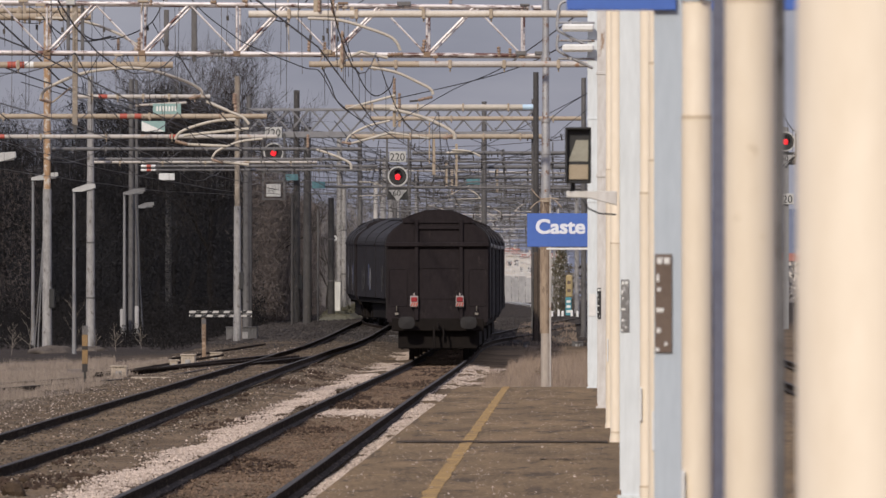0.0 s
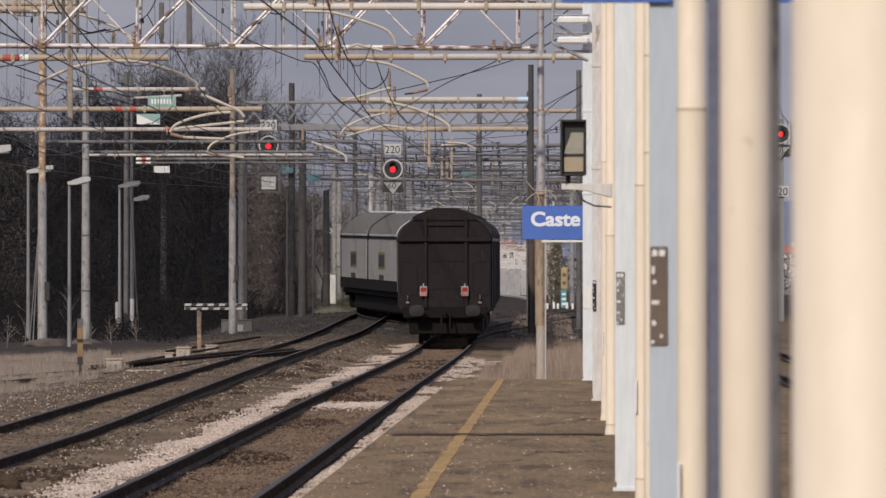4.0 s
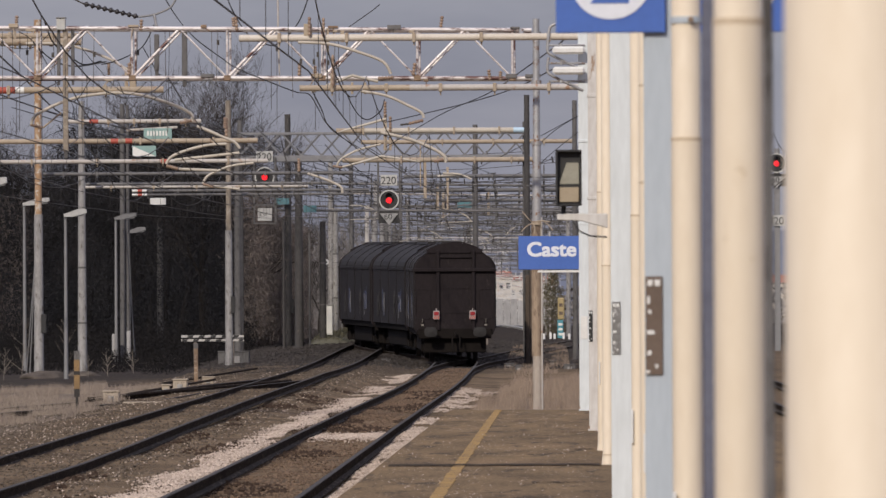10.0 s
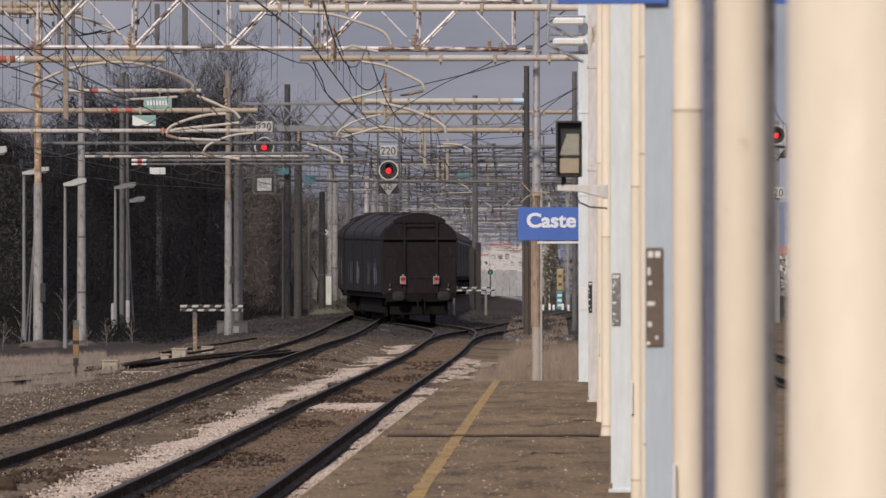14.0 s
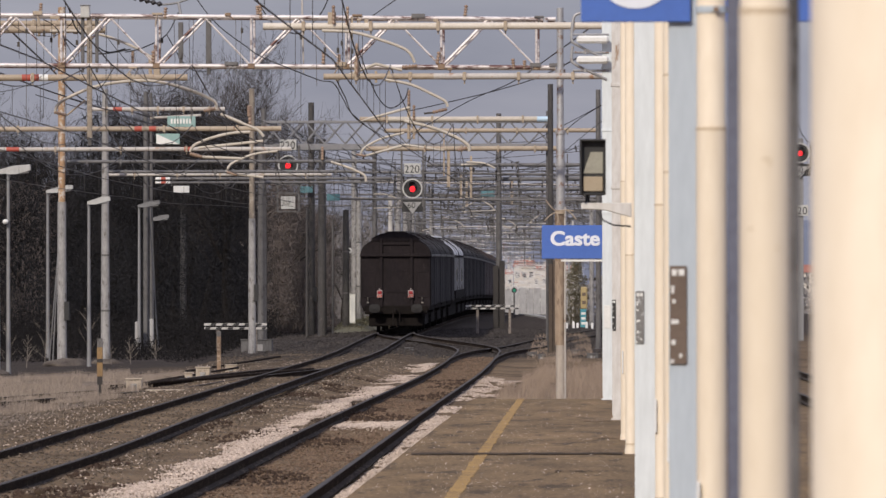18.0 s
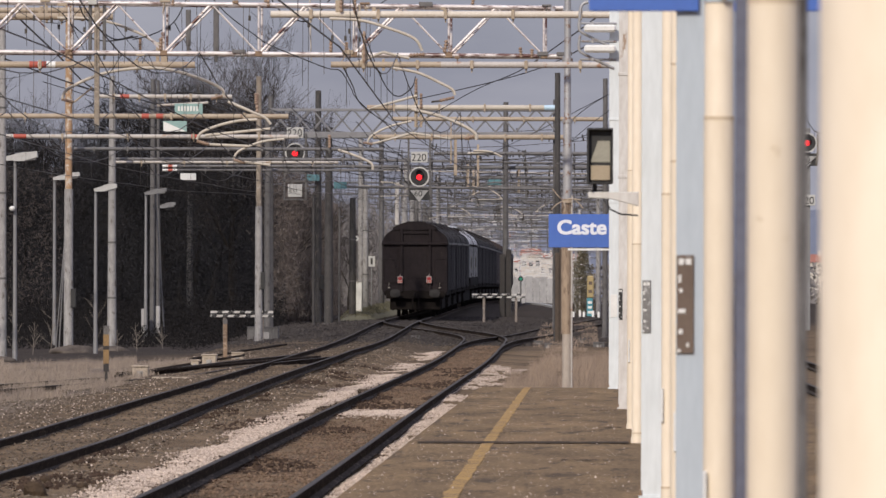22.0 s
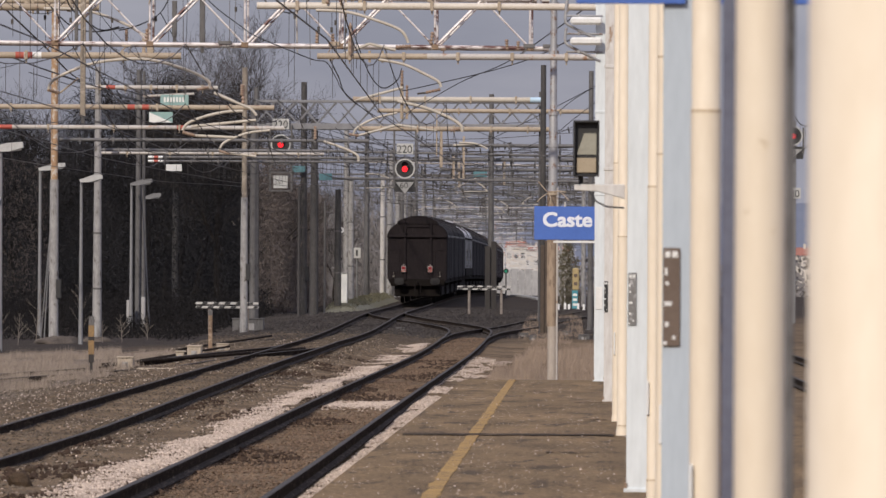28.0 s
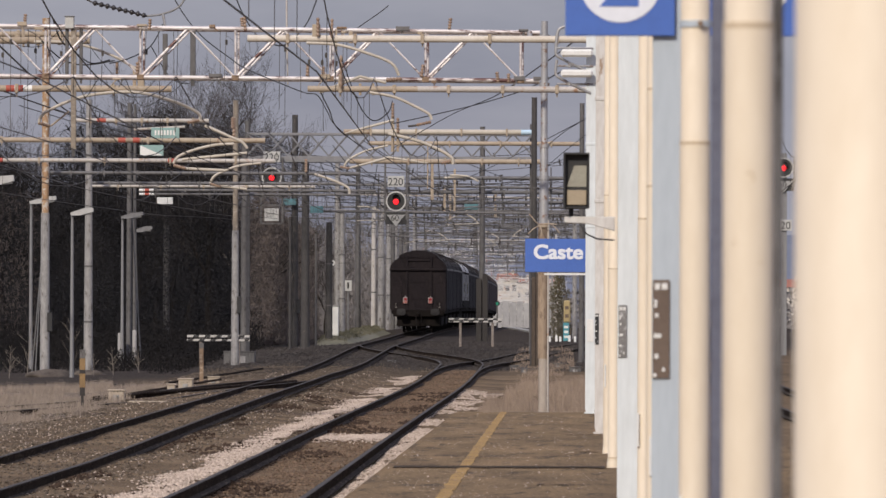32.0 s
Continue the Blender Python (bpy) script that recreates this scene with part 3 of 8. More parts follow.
                    part("paint_mark", bm, M[("mark_pale", "mark_grey", "mark_blue", "mark_grey")[q % 4]], pan)
    if plates:
        for s in (-1, 1):
            bm = B()
            box(bm, s * (W_ / 2 + 0.04) - 0.03, s * (W_ / 2 + 0.04) + 0.03, y0 + 0.3, y1 - 0.3, Z0, Z0 + 0.42, bevel=0.01)
            part("skirt", bm, M["under"], w, "dark lower skirt")
        bm = prism(B(), body_profile(W_ + 0.07, Z0, Z1 + 0.045, ZE), mid - 0.22, mid + 0.22)
        part("gap_gaiter", bm, M["under"], w, "dark gap between the wagon's two bodies")
    bm = prism(B(), [(-0.46, Z1 - 0.06), (-0.40, Z1 + 0.014), (0.40, Z1 + 0.014), (0.46, Z1 - 0.06)], y0 + 2.2, mid - 0.3)
    part("roof_ridge", bm, roof, w)
    bm = prism(B(), [(-0.46, Z1 - 0.04), (-0.40, Z1 + 0.034), (0.40, Z1 + 0.034), (0.46, Z1 - 0.04)], mid + 0.3, y1 - 2.2)
    part("roof_ridge", bm, roof, w)
    # underframe
    bm = B()
    for s in (-1, 1):
        box(bm, s * 1.28 - 0.10, s * 1.28 + 0.10, y0, y1, 0.98, 1.20, bevel=0.02)
        box(bm, s * 0.5 - 0.06, s * 0.5 + 0.06, y0, y1, 0.90, 1.20)
    box(bm, -1.30, 1.30, y0 - 0.02, y0 + 0.22, 0.84, 1.20, bevel=0.02)
    box(bm, -1.30, 1.30, y1 - 0.22, y1 + 0.02, 0.84, 1.20, bevel=0.02)
    box(bm, -1.2, 1.2, y0, y1, 1.12, 1.19)
    part("underframe", bm, M["under"], w)
    # dark boxes added to fill in the shade below the wagon floor
    bm = B()
    box(bm, -1.15, 1.15, 3.7, length - 3.7, 0.36, 0.97, bevel=0.05)
    part("brake_gear", bm, M["under"], w)
    for e_, (ya, yb) in enumerate(((y0 + 0.25, y0 + 0.45), (y1 - 0.45, y1 - 0.25))):
        bm = B()
        box(bm, -1.12, 1.12, ya, yb, 0.34, 0.86, bevel=0.03)
        part("end_beam", bm, M["under"], w)
    for s in (-1, 1):
        bm = B()
        box(bm, s * 1.36 - 0.012, s * 1.36 + 0.012, y0 + 0.3, y1 - 0.3, 1.02, 1.14, bevel=0.004)
        part("side_sill", bm, M["sill"], w)
    if bogies:
        for yc in (2.9, length - 2.9):
            bm = B()
            for s in (-1, 1):
                box(bm, s * 1.0 - 0.07, s * 1.0 + 0.07, yc - 1.35, yc + 1.35, 0.42, 0.66, bevel=0.04)
            box(bm, -1.05, 1.05, yc - 0.2, yc + 0.2, 0.5, 0.95, bevel=0.03)
            bg = part("bogie", bm, M["under"], w)
            for dy in (-0.9, 0.9):
                wheelset(bg, yc + dy)
    else:
        for yc in (3.0, length - 3.0):
            wheelset(w, yc)
            for s in (-1, 1):
                bm = B()
                tube(bm, [(s * 1.04, yc - 0.75, 0.93), (s * 1.04, yc - 0.4, 0.76), (s * 1.04, yc, 0.70), (s * 1.04, yc + 0.4, 0.76), (s * 1.04, yc + 0.75, 0.93)], 0.055, 6)
                box(bm, s * 1.04 - 0.11, s * 1.04 + 0.11, yc - 0.14, yc + 0.14, 0.36, 0.62, bevel=0.03)
                box(bm, s * 1.04 - 0.03, s * 1.04 + 0.03, yc - 0.32, yc + 0.32, 0.30, 1.0)
                part("suspension", bm, M["under"], w)
    for e_, s in ((0, -1), (1, 1)):
        yf = y0 if e_ == 0 else y1
        for x in (-0.875, 0.875):
            bm = B()
            tube(bm, [(x, yf, 1.08), (x, yf + s * 0.42, 1.08)], 0.10, 14)
            head = [bm.verts.new((x + 0.23 * math.copysign(abs(math.cos(q)) ** 0.6, math.cos(q)), yf + s * d_, 1.08 + 0.175 * math.copysign(abs(math.sin(q)) ** 0.75, math.sin(q)))) for d_ in (0.42, 0.47) for q in [j * math.tau / 20 for j in range(20)]]
            for j in range(20):
                bm.faces.new((head[j], head[(j + 1) % 20], head[20 + (j + 1) % 20], head[20 + j]))
            bm.faces.new(head[:20])
            tip = bm.verts.new((x, yf + s * 0.50, 1.08))
            for j in range(20):
                bm.faces.new((head[20 + j], head[20 + (j + 1) % 20], tip))
            bmesh.ops.recalc_face_normals(bm, faces=bm.faces)
            part("buffer", bm, M["buffer"], w, "greasy steel buffer")
        bm = B()
        tube(bm, [(0, yf, 1.02), (0, yf + s * 0.25, 1.04), (0, yf + s * 0.36, 0.98), (0, yf + s * 0.30, 0.90)], 0.04, 8)
        tube(bm, [(-0.10, yf + s * 0.2, 0.98), (-0.10, yf + s * 0.34, 0.70), (-0.08, yf + s * 0.33, 0.36)], 0.035, 6)
        tube(bm, [(0.16, yf + s * 0.15, 0.98), (0.17, yf + s * 0.30, 0.80), (0.16, yf + s * 0.30, 0.48)], 0.025, 6)
        part("coupling", bm, M["under"], w)
        for x in (-1.16, 1.10):
            bm = B()
            tube(bm, [(x, yf + s * 0.02, 1.42), (x, yf + s * 0.12, 1.42), (x, yf + s * 0.12, 1.55)], 0.018, 6)
            box(bm, x - 0.05, x + 0.05, min(yf, yf + s * 0.06), max(yf, yf + s * 0.06), 1.30, 1.36)
            part("lamp_bracket", bm, M["bracket"], w)
    if tail:
        for x in (-0.665, 0.625):
            bm = B()
            box(bm, x - 0.115, x + 0.115, y0 - 0.19, y0 - 0.125, 1.52, 1.84, bevel=0.02)
            tl = part("tail_board", bm, M["pale_plate2"], w, "red and white tail board")
            bm = B()
            box(bm, x - 0.085, x + 0.085, y0 - 0.215, y0 - 0.188, 1.67, 1.80, bevel=0.015)
            part("red_lens", bm, M["tail_red"], tl)
            for q in range(3):
                bm = B()
                vs = [bm.verts.new(v) for v in ((x - 0.11 + q * 0.075, y0 - 0.194, 1.54), (x - 0.07 + q * 0.075, y0 - 0.194, 1.54), (x - 0.02 + q * 0.065, y0 - 0.194, 1.65), (x - 0.06 + q * 0.065, y0 - 0.194, 1.65))]
                bm.faces.new(vs)
                ext = bmesh.ops.extrude_face_region(bm, geom=list(bm.faces))
                for v in ext["geom"]:
                    if isinstance(v, bmesh.types.BMVert):
                        v.co.y += 0.006
                part("red_stripe", bm, M["red"], tl)
            bm = B()
            box(bm, x - 0.02, x + 0.02, y0 - 0.2, y0 - 0.15, 1.84, 1.92)
            part("handle", bm, M["pale_plate2"], tl)
    return w


M["pale_plate2"] = material("weathered_tail_board", (0.38, 0.34, 0.33), (0.28, 0.245, 0.24), 0.6)
M["silver_roof"] = material("silver_wagon_roof", (0.72, 0.72, 0.72), (0.56, 0.56, 0.56), 0.38, 0.25, 1, 14, 0.05)
M["plate_yellow"] = material("olive_plate_paint", (0.22, 0.185, 0.075), (0.15, 0.125, 0.06), 0.6)
M["mark_pale"] = material("pale_paint_mark", (0.27, 0.27, 0.28), (0.12, 0.115, 0.12), 0.7, scale=6)
M["mark_blue"] = material("blue_paint_mark", (0.075, 0.095, 0.19), (0.04, 0.046, 0.08), 0.7, scale=6)
M["mark_grey"] = material("grey_paint_mark", (0.085, 0.08, 0.08), (0.04, 0.036, 0.036), 0.7, scale=6)
M["sill"] = material("grey_side_sill", (0.20, 0.19, 0.18), (0.12, 0.11, 0.11), 0.7)
M["buffer"] = material("greasy_buffer_steel", (0.023, 0.021, 0.021), (0.014, 0.013, 0.013), 0.75, 0.1)
M["bracket"] = material("worn_bracket_steel", (0.30, 0.28, 0.25), (0.18, 0.16, 0.14), 0.5, 0.3)
M["tail_red"] = material("red_tail_lens", (0.34, 0.025, 0.03), (0.22, 0.015, 0.02), 0.35)

GAP = 0.02
W_DARK, W_LIGHT = 15.42, 29.8
train = []
dark_label = "dark brown sliding-wall goods wagon with dull painted marks"
first = wagon(W_DARK, M["wagon"], M["wagon_roof"], "dark brown last goods wagon with two red and white tail boards", tail=True, marks=3)
second = wagon(W_DARK, M["wagon"], M["wagon_roof"], dark_label, marks=5)
light = wagon(W_LIGHT, M["wagon_light"], M["silver_roof"], "silver-grey sliding-wall goods wagon with olive plates", bogies=True, plates=True)
brown = wagon(W_DARK, M["wagon_red"], M["wagon_roof"], "red-brown sliding-wall goods wagon of the train's front part")
train = [(first, W_DARK), (second, W_DARK)]
for i in range(2):
    train.append((copy_thing(second, Matrix()), W_DARK))
train.append((light, W_LIGHT))
for i in range(6):
    train.append((copy_thing(second, Matrix()), W_DARK))
train.append((brown, W_DARK))
for i in range(6):
    train.append((copy_thing(brown, Matrix()), W_DARK))


def train_x(y):
    return cross_x(y)


SPEED, START = 6.67, 255.0


def train_pose(rear, length):
    p = Vector((train_x(rear), rear, G(rear)))
    q_y = rear + length
    q = Vector((train_x(q_y), q_y, G(q_y)))
    d = q - p
    return pose(*p, math.degrees(math.atan2(d.z, d.y)), 0, -math.degrees(math.atan2(d.x, d.y)))


def motions():
    times = [i * 0.5 for i in range(65)]
    ahead = 0.0
    for ob, n in train:
        walk(ob, [(t, train_pose(START + SPEED * t + ahead, n)) for t in times])
        ahead += n + GAP


# ---- masts and poles on the platform ----
M["worn_plate"] = material("worn_grey_plate", (0.22, 0.215, 0.21), (0.15, 0.145, 0.14), 0.6, 0.0, 6, 40, 0.1, spots=(0.45, 0.45, 0.45), spot_at=0.6)
def letters(text, size, depth, mat, parent, m, name="lettering", bold=0.0, heavy=0.0):
    cu = bpy.data.curves.new(name, "FONT")
    cu.body, cu.size, cu.extrude, cu.offset = text, size, depth, size * bold
    tmp = new(name, cu)
    me_ = bpy.data.meshes.new_from_object(tmp.evaluated_get(bpy.context.evaluated_depsgraph_get()))
    bpy.data.objects.remove(tmp)
    me_.materials.append(mat)
    if heavy:
        bm = B()
        for k, (dx, dz) in enumerate(((0, 0), (heavy, 0), (0, heavy), (heavy, heavy), (heavy / 2, heavy / 2))):
            bm.from_mesh(me_)
            bm.verts.ensure_lookup_table()
            for v in bm.verts[-len(me_.vertices):]:
                v.co += Vector((dx, dz, 0.0008 * k))
        bm.to_mesh(me_)
        bm.free()
    ob = new(name, me_)
    ob.parent = parent
    ob.matrix_basis = m
    return ob


def platform_mast(x, y, wid, mat, plate=None, plate_mat=None, plate_z=None, label="", top=9.5, clamps=(3.6, 5.2, 6.4)):
    """A pale H-section mast on the platform with a warning plate at eye height."""
    t = thing("platform_mast", (x, y, PLAT_Z), label, "mast", "masts along the platform")
    bm = B()
    d = wid
    box(bm, 0, wid, 0, 0.016, 0, top, bevel=0.003)
    box(bm, 0, wid, d - 0.016, d, 0, top, bevel=0.003)
    box(bm, wid / 2 - 0.008, wid / 2 + 0.008, 0.016, d - 0.016, 0, top)
    part("shaft", bm, mat, t)
    bm = B()
    box(bm, -0.02, wid + 0.02, -0.02, d + 0.02, -0.05, 0.03, bevel=0.006)
    part("base_plate", bm, mat, t)
    for bx in (-0.005, wid + 0.005):
        for by in (-0.005, d + 0.005):
            bm = B()
            tube(bm, [(bx, by, 0.03), (bx, by, 0.075)], 0.014, 6)
            part("anchor_bolt", bm, M["rust"], t)
    for zb in clamps:
        bm = B()
        box(bm, -0.012, wid + 0.012, -0.012, d + 0.012, zb, zb + 0.05, bevel=0.004)
        part("clamp", bm, mat, t)
    if plate:
        x0, x1, z0, z1 = plate
        bm = B()
        box(bm, x0, x1, -0.012, -0.003, z0, z1, bevel=0.003)
        pl = part("plate", bm, plate_mat, t, "enamelled warning plate")
        pw, ph = x1 - x0, z1 - z0
        for u0, u1, v0, v1 in ((0.12, 0.42, 0.90, 0.965), (0.52, 0.86, 0.90, 0.965), (0.10, 0.26, 0.72, 0.80), (0.14, 0.34, 0.62, 0.66), (0.08, 0.52, 0.41, 0.455), (0.10, 0.34, 0.20, 0.25), (0.55, 0.72, 0.07, 0.11), (0.04, 0.24, 0.015, 0.05)):
            bm = B()
            box(bm, x0 + pw * u0, x0 + pw * u1, -0.016, -0.0115, z0 + ph * v0, z0 + ph * v1, bevel=0.0018)
            part("bar", bm, M["white"], pl)
    return t


platform_mast(0.47, 175.2, 0.19, M["pale_mast"], (0.03, 0.16, 1.672-0.28, 2.11-0.28), M["white"], label="pale grey steel mast at the platform's end")
platform_mast(0.529, 141, 0.17, M["stained_mast"], (0.0, 0.06, 1.668-0.28, 2.153-0.28), M["black"], label="pale grey steel mast with a narrow black plate")
platform_mast(0.469, 75, 0.19, M["pale_mast"], (0.008, 0.078, 1.66-0.28, 2.096-0.28), M["worn_plate"], label="pale grey steel mast that carries a signal lamp box", clamps=())
platform_mast(0.438, 43.5, 0.19, M["shade_mast"], (0.002, 0.085, 1.652-0.28, 2.127-0.28), M["brown_plate"], label="steel mast with a brown enamel plate, shade in its blue-grey", top=6.2)


M["cream_seam"] = material("cream_seam_paint", (0.60, 0.49, 0.35), (0.48, 0.38, 0.26), 0.6)


def smooth_curve(pts, n=5):
    pts = [Vector(p) for p in pts]
    out = []
    for i in range(len(pts) - 1):
        p0, p1, p2, p3 = pts[max(i - 1, 0)], pts[i], pts[i + 1], pts[min(i + 2, len(pts) - 1)]
        for k in range(n):
            t = k / n
            out.append(0.5 * ((2 * p1) + (p2 - p0) * t + (2 * p0 - 5 * p1 + 4 * p2 - p3) * t * t + (3 * p1 - p0 - 3 * p2 + p3) * t ** 3))
    out.append(pts[-1])
    return out


def cream_pole(x, y, r, seams, label, strip=None, top=8.5):
    """A round cream pole made of sleeved lengths."""
    t = thing("cream_pole", (x + r, y, PLAT_Z), label, "pole", "cream poles along the platform")
    bm = B()
    zs = sorted(z - PLAT_Z for z in seams)
    pts, rs = [(0, 0, 0)], [r]
    for z in zs:
        pts += [(0, 0, z - 0.004), (0, 0, z), (0, 0, z + 0.008)]
        rs += [r, r * 1.0, r * 0.955]
    pts.append((0, 0, top))
    rs.append(r * 0.955)
    tube(bm, pts, rs, 32)
    part("shaft", bm, M["cream"], t)
    for z in zs:
        bm = B()
        tube(bm, [(0, 0, z - 0.012), (0, 0, z + 0.002)], r * 1.012, 32)
        part("sleeve", bm, M["cream_seam"], t)
    bm = B()
    tube(bm, [(0, 0, -0.02), (0, 0, 0.05), (0, 0, 0.08)], [r * 1.15, r * 1.12, r * 1.02], 20)
    part("foot_collar", bm, M["cream"], t)
    if strip:
        x0, x1, z0, z1 = strip
        bm = B()
        box(bm, x0, x1, -r - 0.012, -r + 0.03, z0 - PLAT_Z, z1 - PLAT_Z, bevel=0.003)
        part("conduit", bm, M["white"], t, "white conduit strip")
    return t


cream_pole(0.553, 118, 0.065, [3.657], "slim cream painted platform pole", strip=(-0.05, -0.03, 1.15, 1.445))
cream_pole(0.55, 106, 0.07, [2.615, 0.4], "cream painted platform pole with a sleeve joint")
cream_pole(0.557, 66, 0.05, [2.705, 0.564], "cream painted platform pole beside a mast", strip=(-0.05, -0.035, 1.038, 1.282))
cream_pole(0.538, 57, 0.05, [2.799, 3.412], "cream painted platform pole beside a mast", strip=(-0.03, -0.005, 0.968, 1.214))
p38 = cream_pole(0.496, 38, 0.064, [2.676], "cream painted platform pole with a ringed sleeve", strip=(-0.064, -0.05, 0.79, 1.189))
p22 = cream_pole(0.392, 22, 0.0620, [2.629], "smooth cream painted pole with a chipped mark")
bm = B()
tube(bm, smooth_curve([(-0.008, -0.0615, 2.262 - PLAT_Z), (0.006, -0.062, 2.265 - PLAT_Z), (0.012, -0.0615, 2.258 - PLAT_Z), (0.011, -0.0615, 2.246 - PLAT_Z)]), 0.0022, 6)
part("chip", bm, M["cream_seam"], p22, "brown chip in the paint")
for dx_, pz_ in ((0.03, 2.046), (-0.035, 2.095), (0.01, 1.744), (-0.02, 2.418)):
    bm = B()
    tube(bm, [(dx_, -0.052, pz_ - PLAT_Z), (dx_, -0.058, pz_ - PLAT_Z)], 0.003, 6)
    part("speck", bm, M["cream_seam"], p22)
bm = B()
tube(bm, [(0, 0, 3.158 - PLAT_Z), (0, 0, 3.186 - PLAT_Z)], 0.068, 32)
cl = part("clamp_ring", bm, M["shade_mast"], p38, "grey clamp ring")
bm = B()
tube(bm, [(0.02, -0.0615, 3.172 - PLAT_Z), (0.02, -0.09, 3.172 - PLAT_Z)], 0.012, 8)
part("clamp_bolt", bm, M["rust"], cl)
cream_pole(0.431, 17, 0.15, [-0.1], "wide cream painted column close to the camera", top=6)
# post given a dark blue colour for the shade between the poles
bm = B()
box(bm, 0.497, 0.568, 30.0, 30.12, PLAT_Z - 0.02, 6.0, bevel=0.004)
dm = thing("dark_post", (0, 0, 0), "narrow steel post between cream poles, shade in its dark blue", "post")
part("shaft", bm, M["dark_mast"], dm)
# added grey strip that paints the nearer pole's shaded right edge
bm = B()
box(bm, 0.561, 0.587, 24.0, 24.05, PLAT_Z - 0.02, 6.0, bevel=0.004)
dm = thing("grey_post", (0, 0, 0), "narrow grey strip painted as a pole's shaded edge", "post")
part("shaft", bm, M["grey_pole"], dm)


# ---- platform signs ----
def platform_sign(x0, x1, y, z0):
    """A square blue sign: a white disc with a blue wedge in it."""
    t = thing("platform_sign", (x0, y, z0), "blue enamel platform sign with a white disc", "sign", "platform signs")
    w_ = x1 - x0
    bm = B()
    box(bm, 0, w_, 0, 0.03, 0, w_, bevel=0.004)
    part("panel", bm, M["blue"], t)
    bm = B()
    tube(bm, [(w_ / 2, 0.002, w_ / 2), (w_ / 2, -0.005, w_ / 2)], w_ * 0.377, 56)
    disc = part("disc", bm, M["sign_white"], t, "white disc")
    bm = B()
    tri = [(w_ * u, w_ * v) for u, v in ((0.314, 0.27), (0.668, 0.27), (0.668, 0.70))]
    fr_, bk_ = [[bm.verts.new((px, py_, pz)) for px, pz in tri] for py_ in (-0.009, -0.004)]
    bm.faces.new(fr_)
    bm.faces.new(bk_[::-1])
    for k in range(3):
        bm.faces.new((fr_[k], bk_[k], bk_[(k + 1) % 3], fr_[(k + 1) % 3]))
    bmesh.ops.recalc_face_normals(bm, faces=bm.faces)
    part("wedge", bm, M["blue"], disc, "blue wedge")
    bm = B()
    box(bm, -0.10, w_ + 0.10, 0.032, 0.05, w_ * 0.45, w_ * 0.55)
    part("bracket", bm, M["shade_mast"], t)
    return t


platform_sign(0.016, 0.542, 43.463, 3.299)
platform_sign(0.637, 1.164, 43.463, 3.299)

# ---- station name sign ----
sg = thing("station_sign", (-0.708, 177.0, 3.03), "blue enamel station name sign with white letters", "sign")
bm = B()
box(bm, 0, 1.35, 0, 0.04, 0, 0.653, bevel=0.006)
part("panel", bm, M["blue"], sg)
letters("Caste", 0.405, 0.004, M["sign_white"], sg, pose(0.155, -0.004, 0.258, 90, 0, 0) @ Matrix.Diagonal((1.03, 0.95, 1, 1)), "name", 0.012, 0.015)
bm = B()
box(bm, 0.376, 1.35, 0.0, 0.05, -0.06, -0.02, bevel=0.004)
part("lower_rail", bm, M["white"], sg)
bm = B()
tube(bm, [(0.332, 0.06, 0.332), (0.332, 4.6, 0.332)], 0.03, 8)
tube(bm, [(1.272, 0.03, 0.332), (1.272, -1.7, 0.332)], 0.03, 8)
part("fixing_arm", bm, M["steel"], sg)

# ---- lamp box on its bracket ----
lb = thing("signal_lamp_box", (0.014, 74.86, 2.893), "dark metal lamp box with a beige front on a pale arm", "lamp box")
bw, bh = 0.217, 0.463
bm = B()
box(bm, 0, bw, 0.02, 0.24, 0, bh, bevel=0.015)
box(bm, 0, 0.018, -0.05, 0.03, 0, bh, bevel=0.004)
box(bm, bw - 0.014, bw, -0.03, 0.03, 0, bh, bevel=0.004)
box(bm, 0.012, bw - 0.01, -0.06, 0.03, bh - 0.018, bh, bevel=0.004)
box(bm, 0.012, bw - 0.01, -0.02, 0.03, 0, 0.014, bevel=0.004)
part("housing", bm, M["black"], lb)
M["beige"] = material("beige_glass_front", (0.42, 0.35, 0.25), (0.34, 0.28, 0.20), 0.3, 0.0, 6, 40, 0.03)
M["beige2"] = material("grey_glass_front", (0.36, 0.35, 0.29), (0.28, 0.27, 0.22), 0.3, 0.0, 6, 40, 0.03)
bm = B()
box(bm, 0.03, bw - 0.025, 0.0, 0.022, 0.03, bh * 0.33, bevel=0.004)
part("lower_pane", bm, M["beige"], lb)
# slanted left edge cuts the hood's shadow into the pane's shape
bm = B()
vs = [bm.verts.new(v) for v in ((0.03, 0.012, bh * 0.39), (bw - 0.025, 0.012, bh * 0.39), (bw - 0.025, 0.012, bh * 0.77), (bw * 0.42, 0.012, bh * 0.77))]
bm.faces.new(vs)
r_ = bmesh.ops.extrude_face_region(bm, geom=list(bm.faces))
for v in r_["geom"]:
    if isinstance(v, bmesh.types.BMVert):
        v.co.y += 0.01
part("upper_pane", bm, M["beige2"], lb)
bm = B()
arm_side = [(bw * 0.05, -0.065), (bw * 1.98, -0.065), (bw * 1.98, -0.185), (bw * 0.95, -0.125), (bw * 0.05, -0.115)]
fr_, bk_ = [[bm.verts.new((px, py_, pz)) for px, pz in arm_side] for py_ in (0.08, 0.17)]
bm.faces.new(fr_)
bm.faces.new(bk_[::-1])
for k in range(5):
    bm.faces.new((fr_[k], bk_[k], bk_[(k + 1) % 5], fr_[(k + 1) % 5]))
bmesh.ops.recalc_face_normals(bm, faces=bm.faces)
bmesh.ops.bevel(bm, geom=list(bm.edges), offset=0.006, segments=1, affect="EDGES")
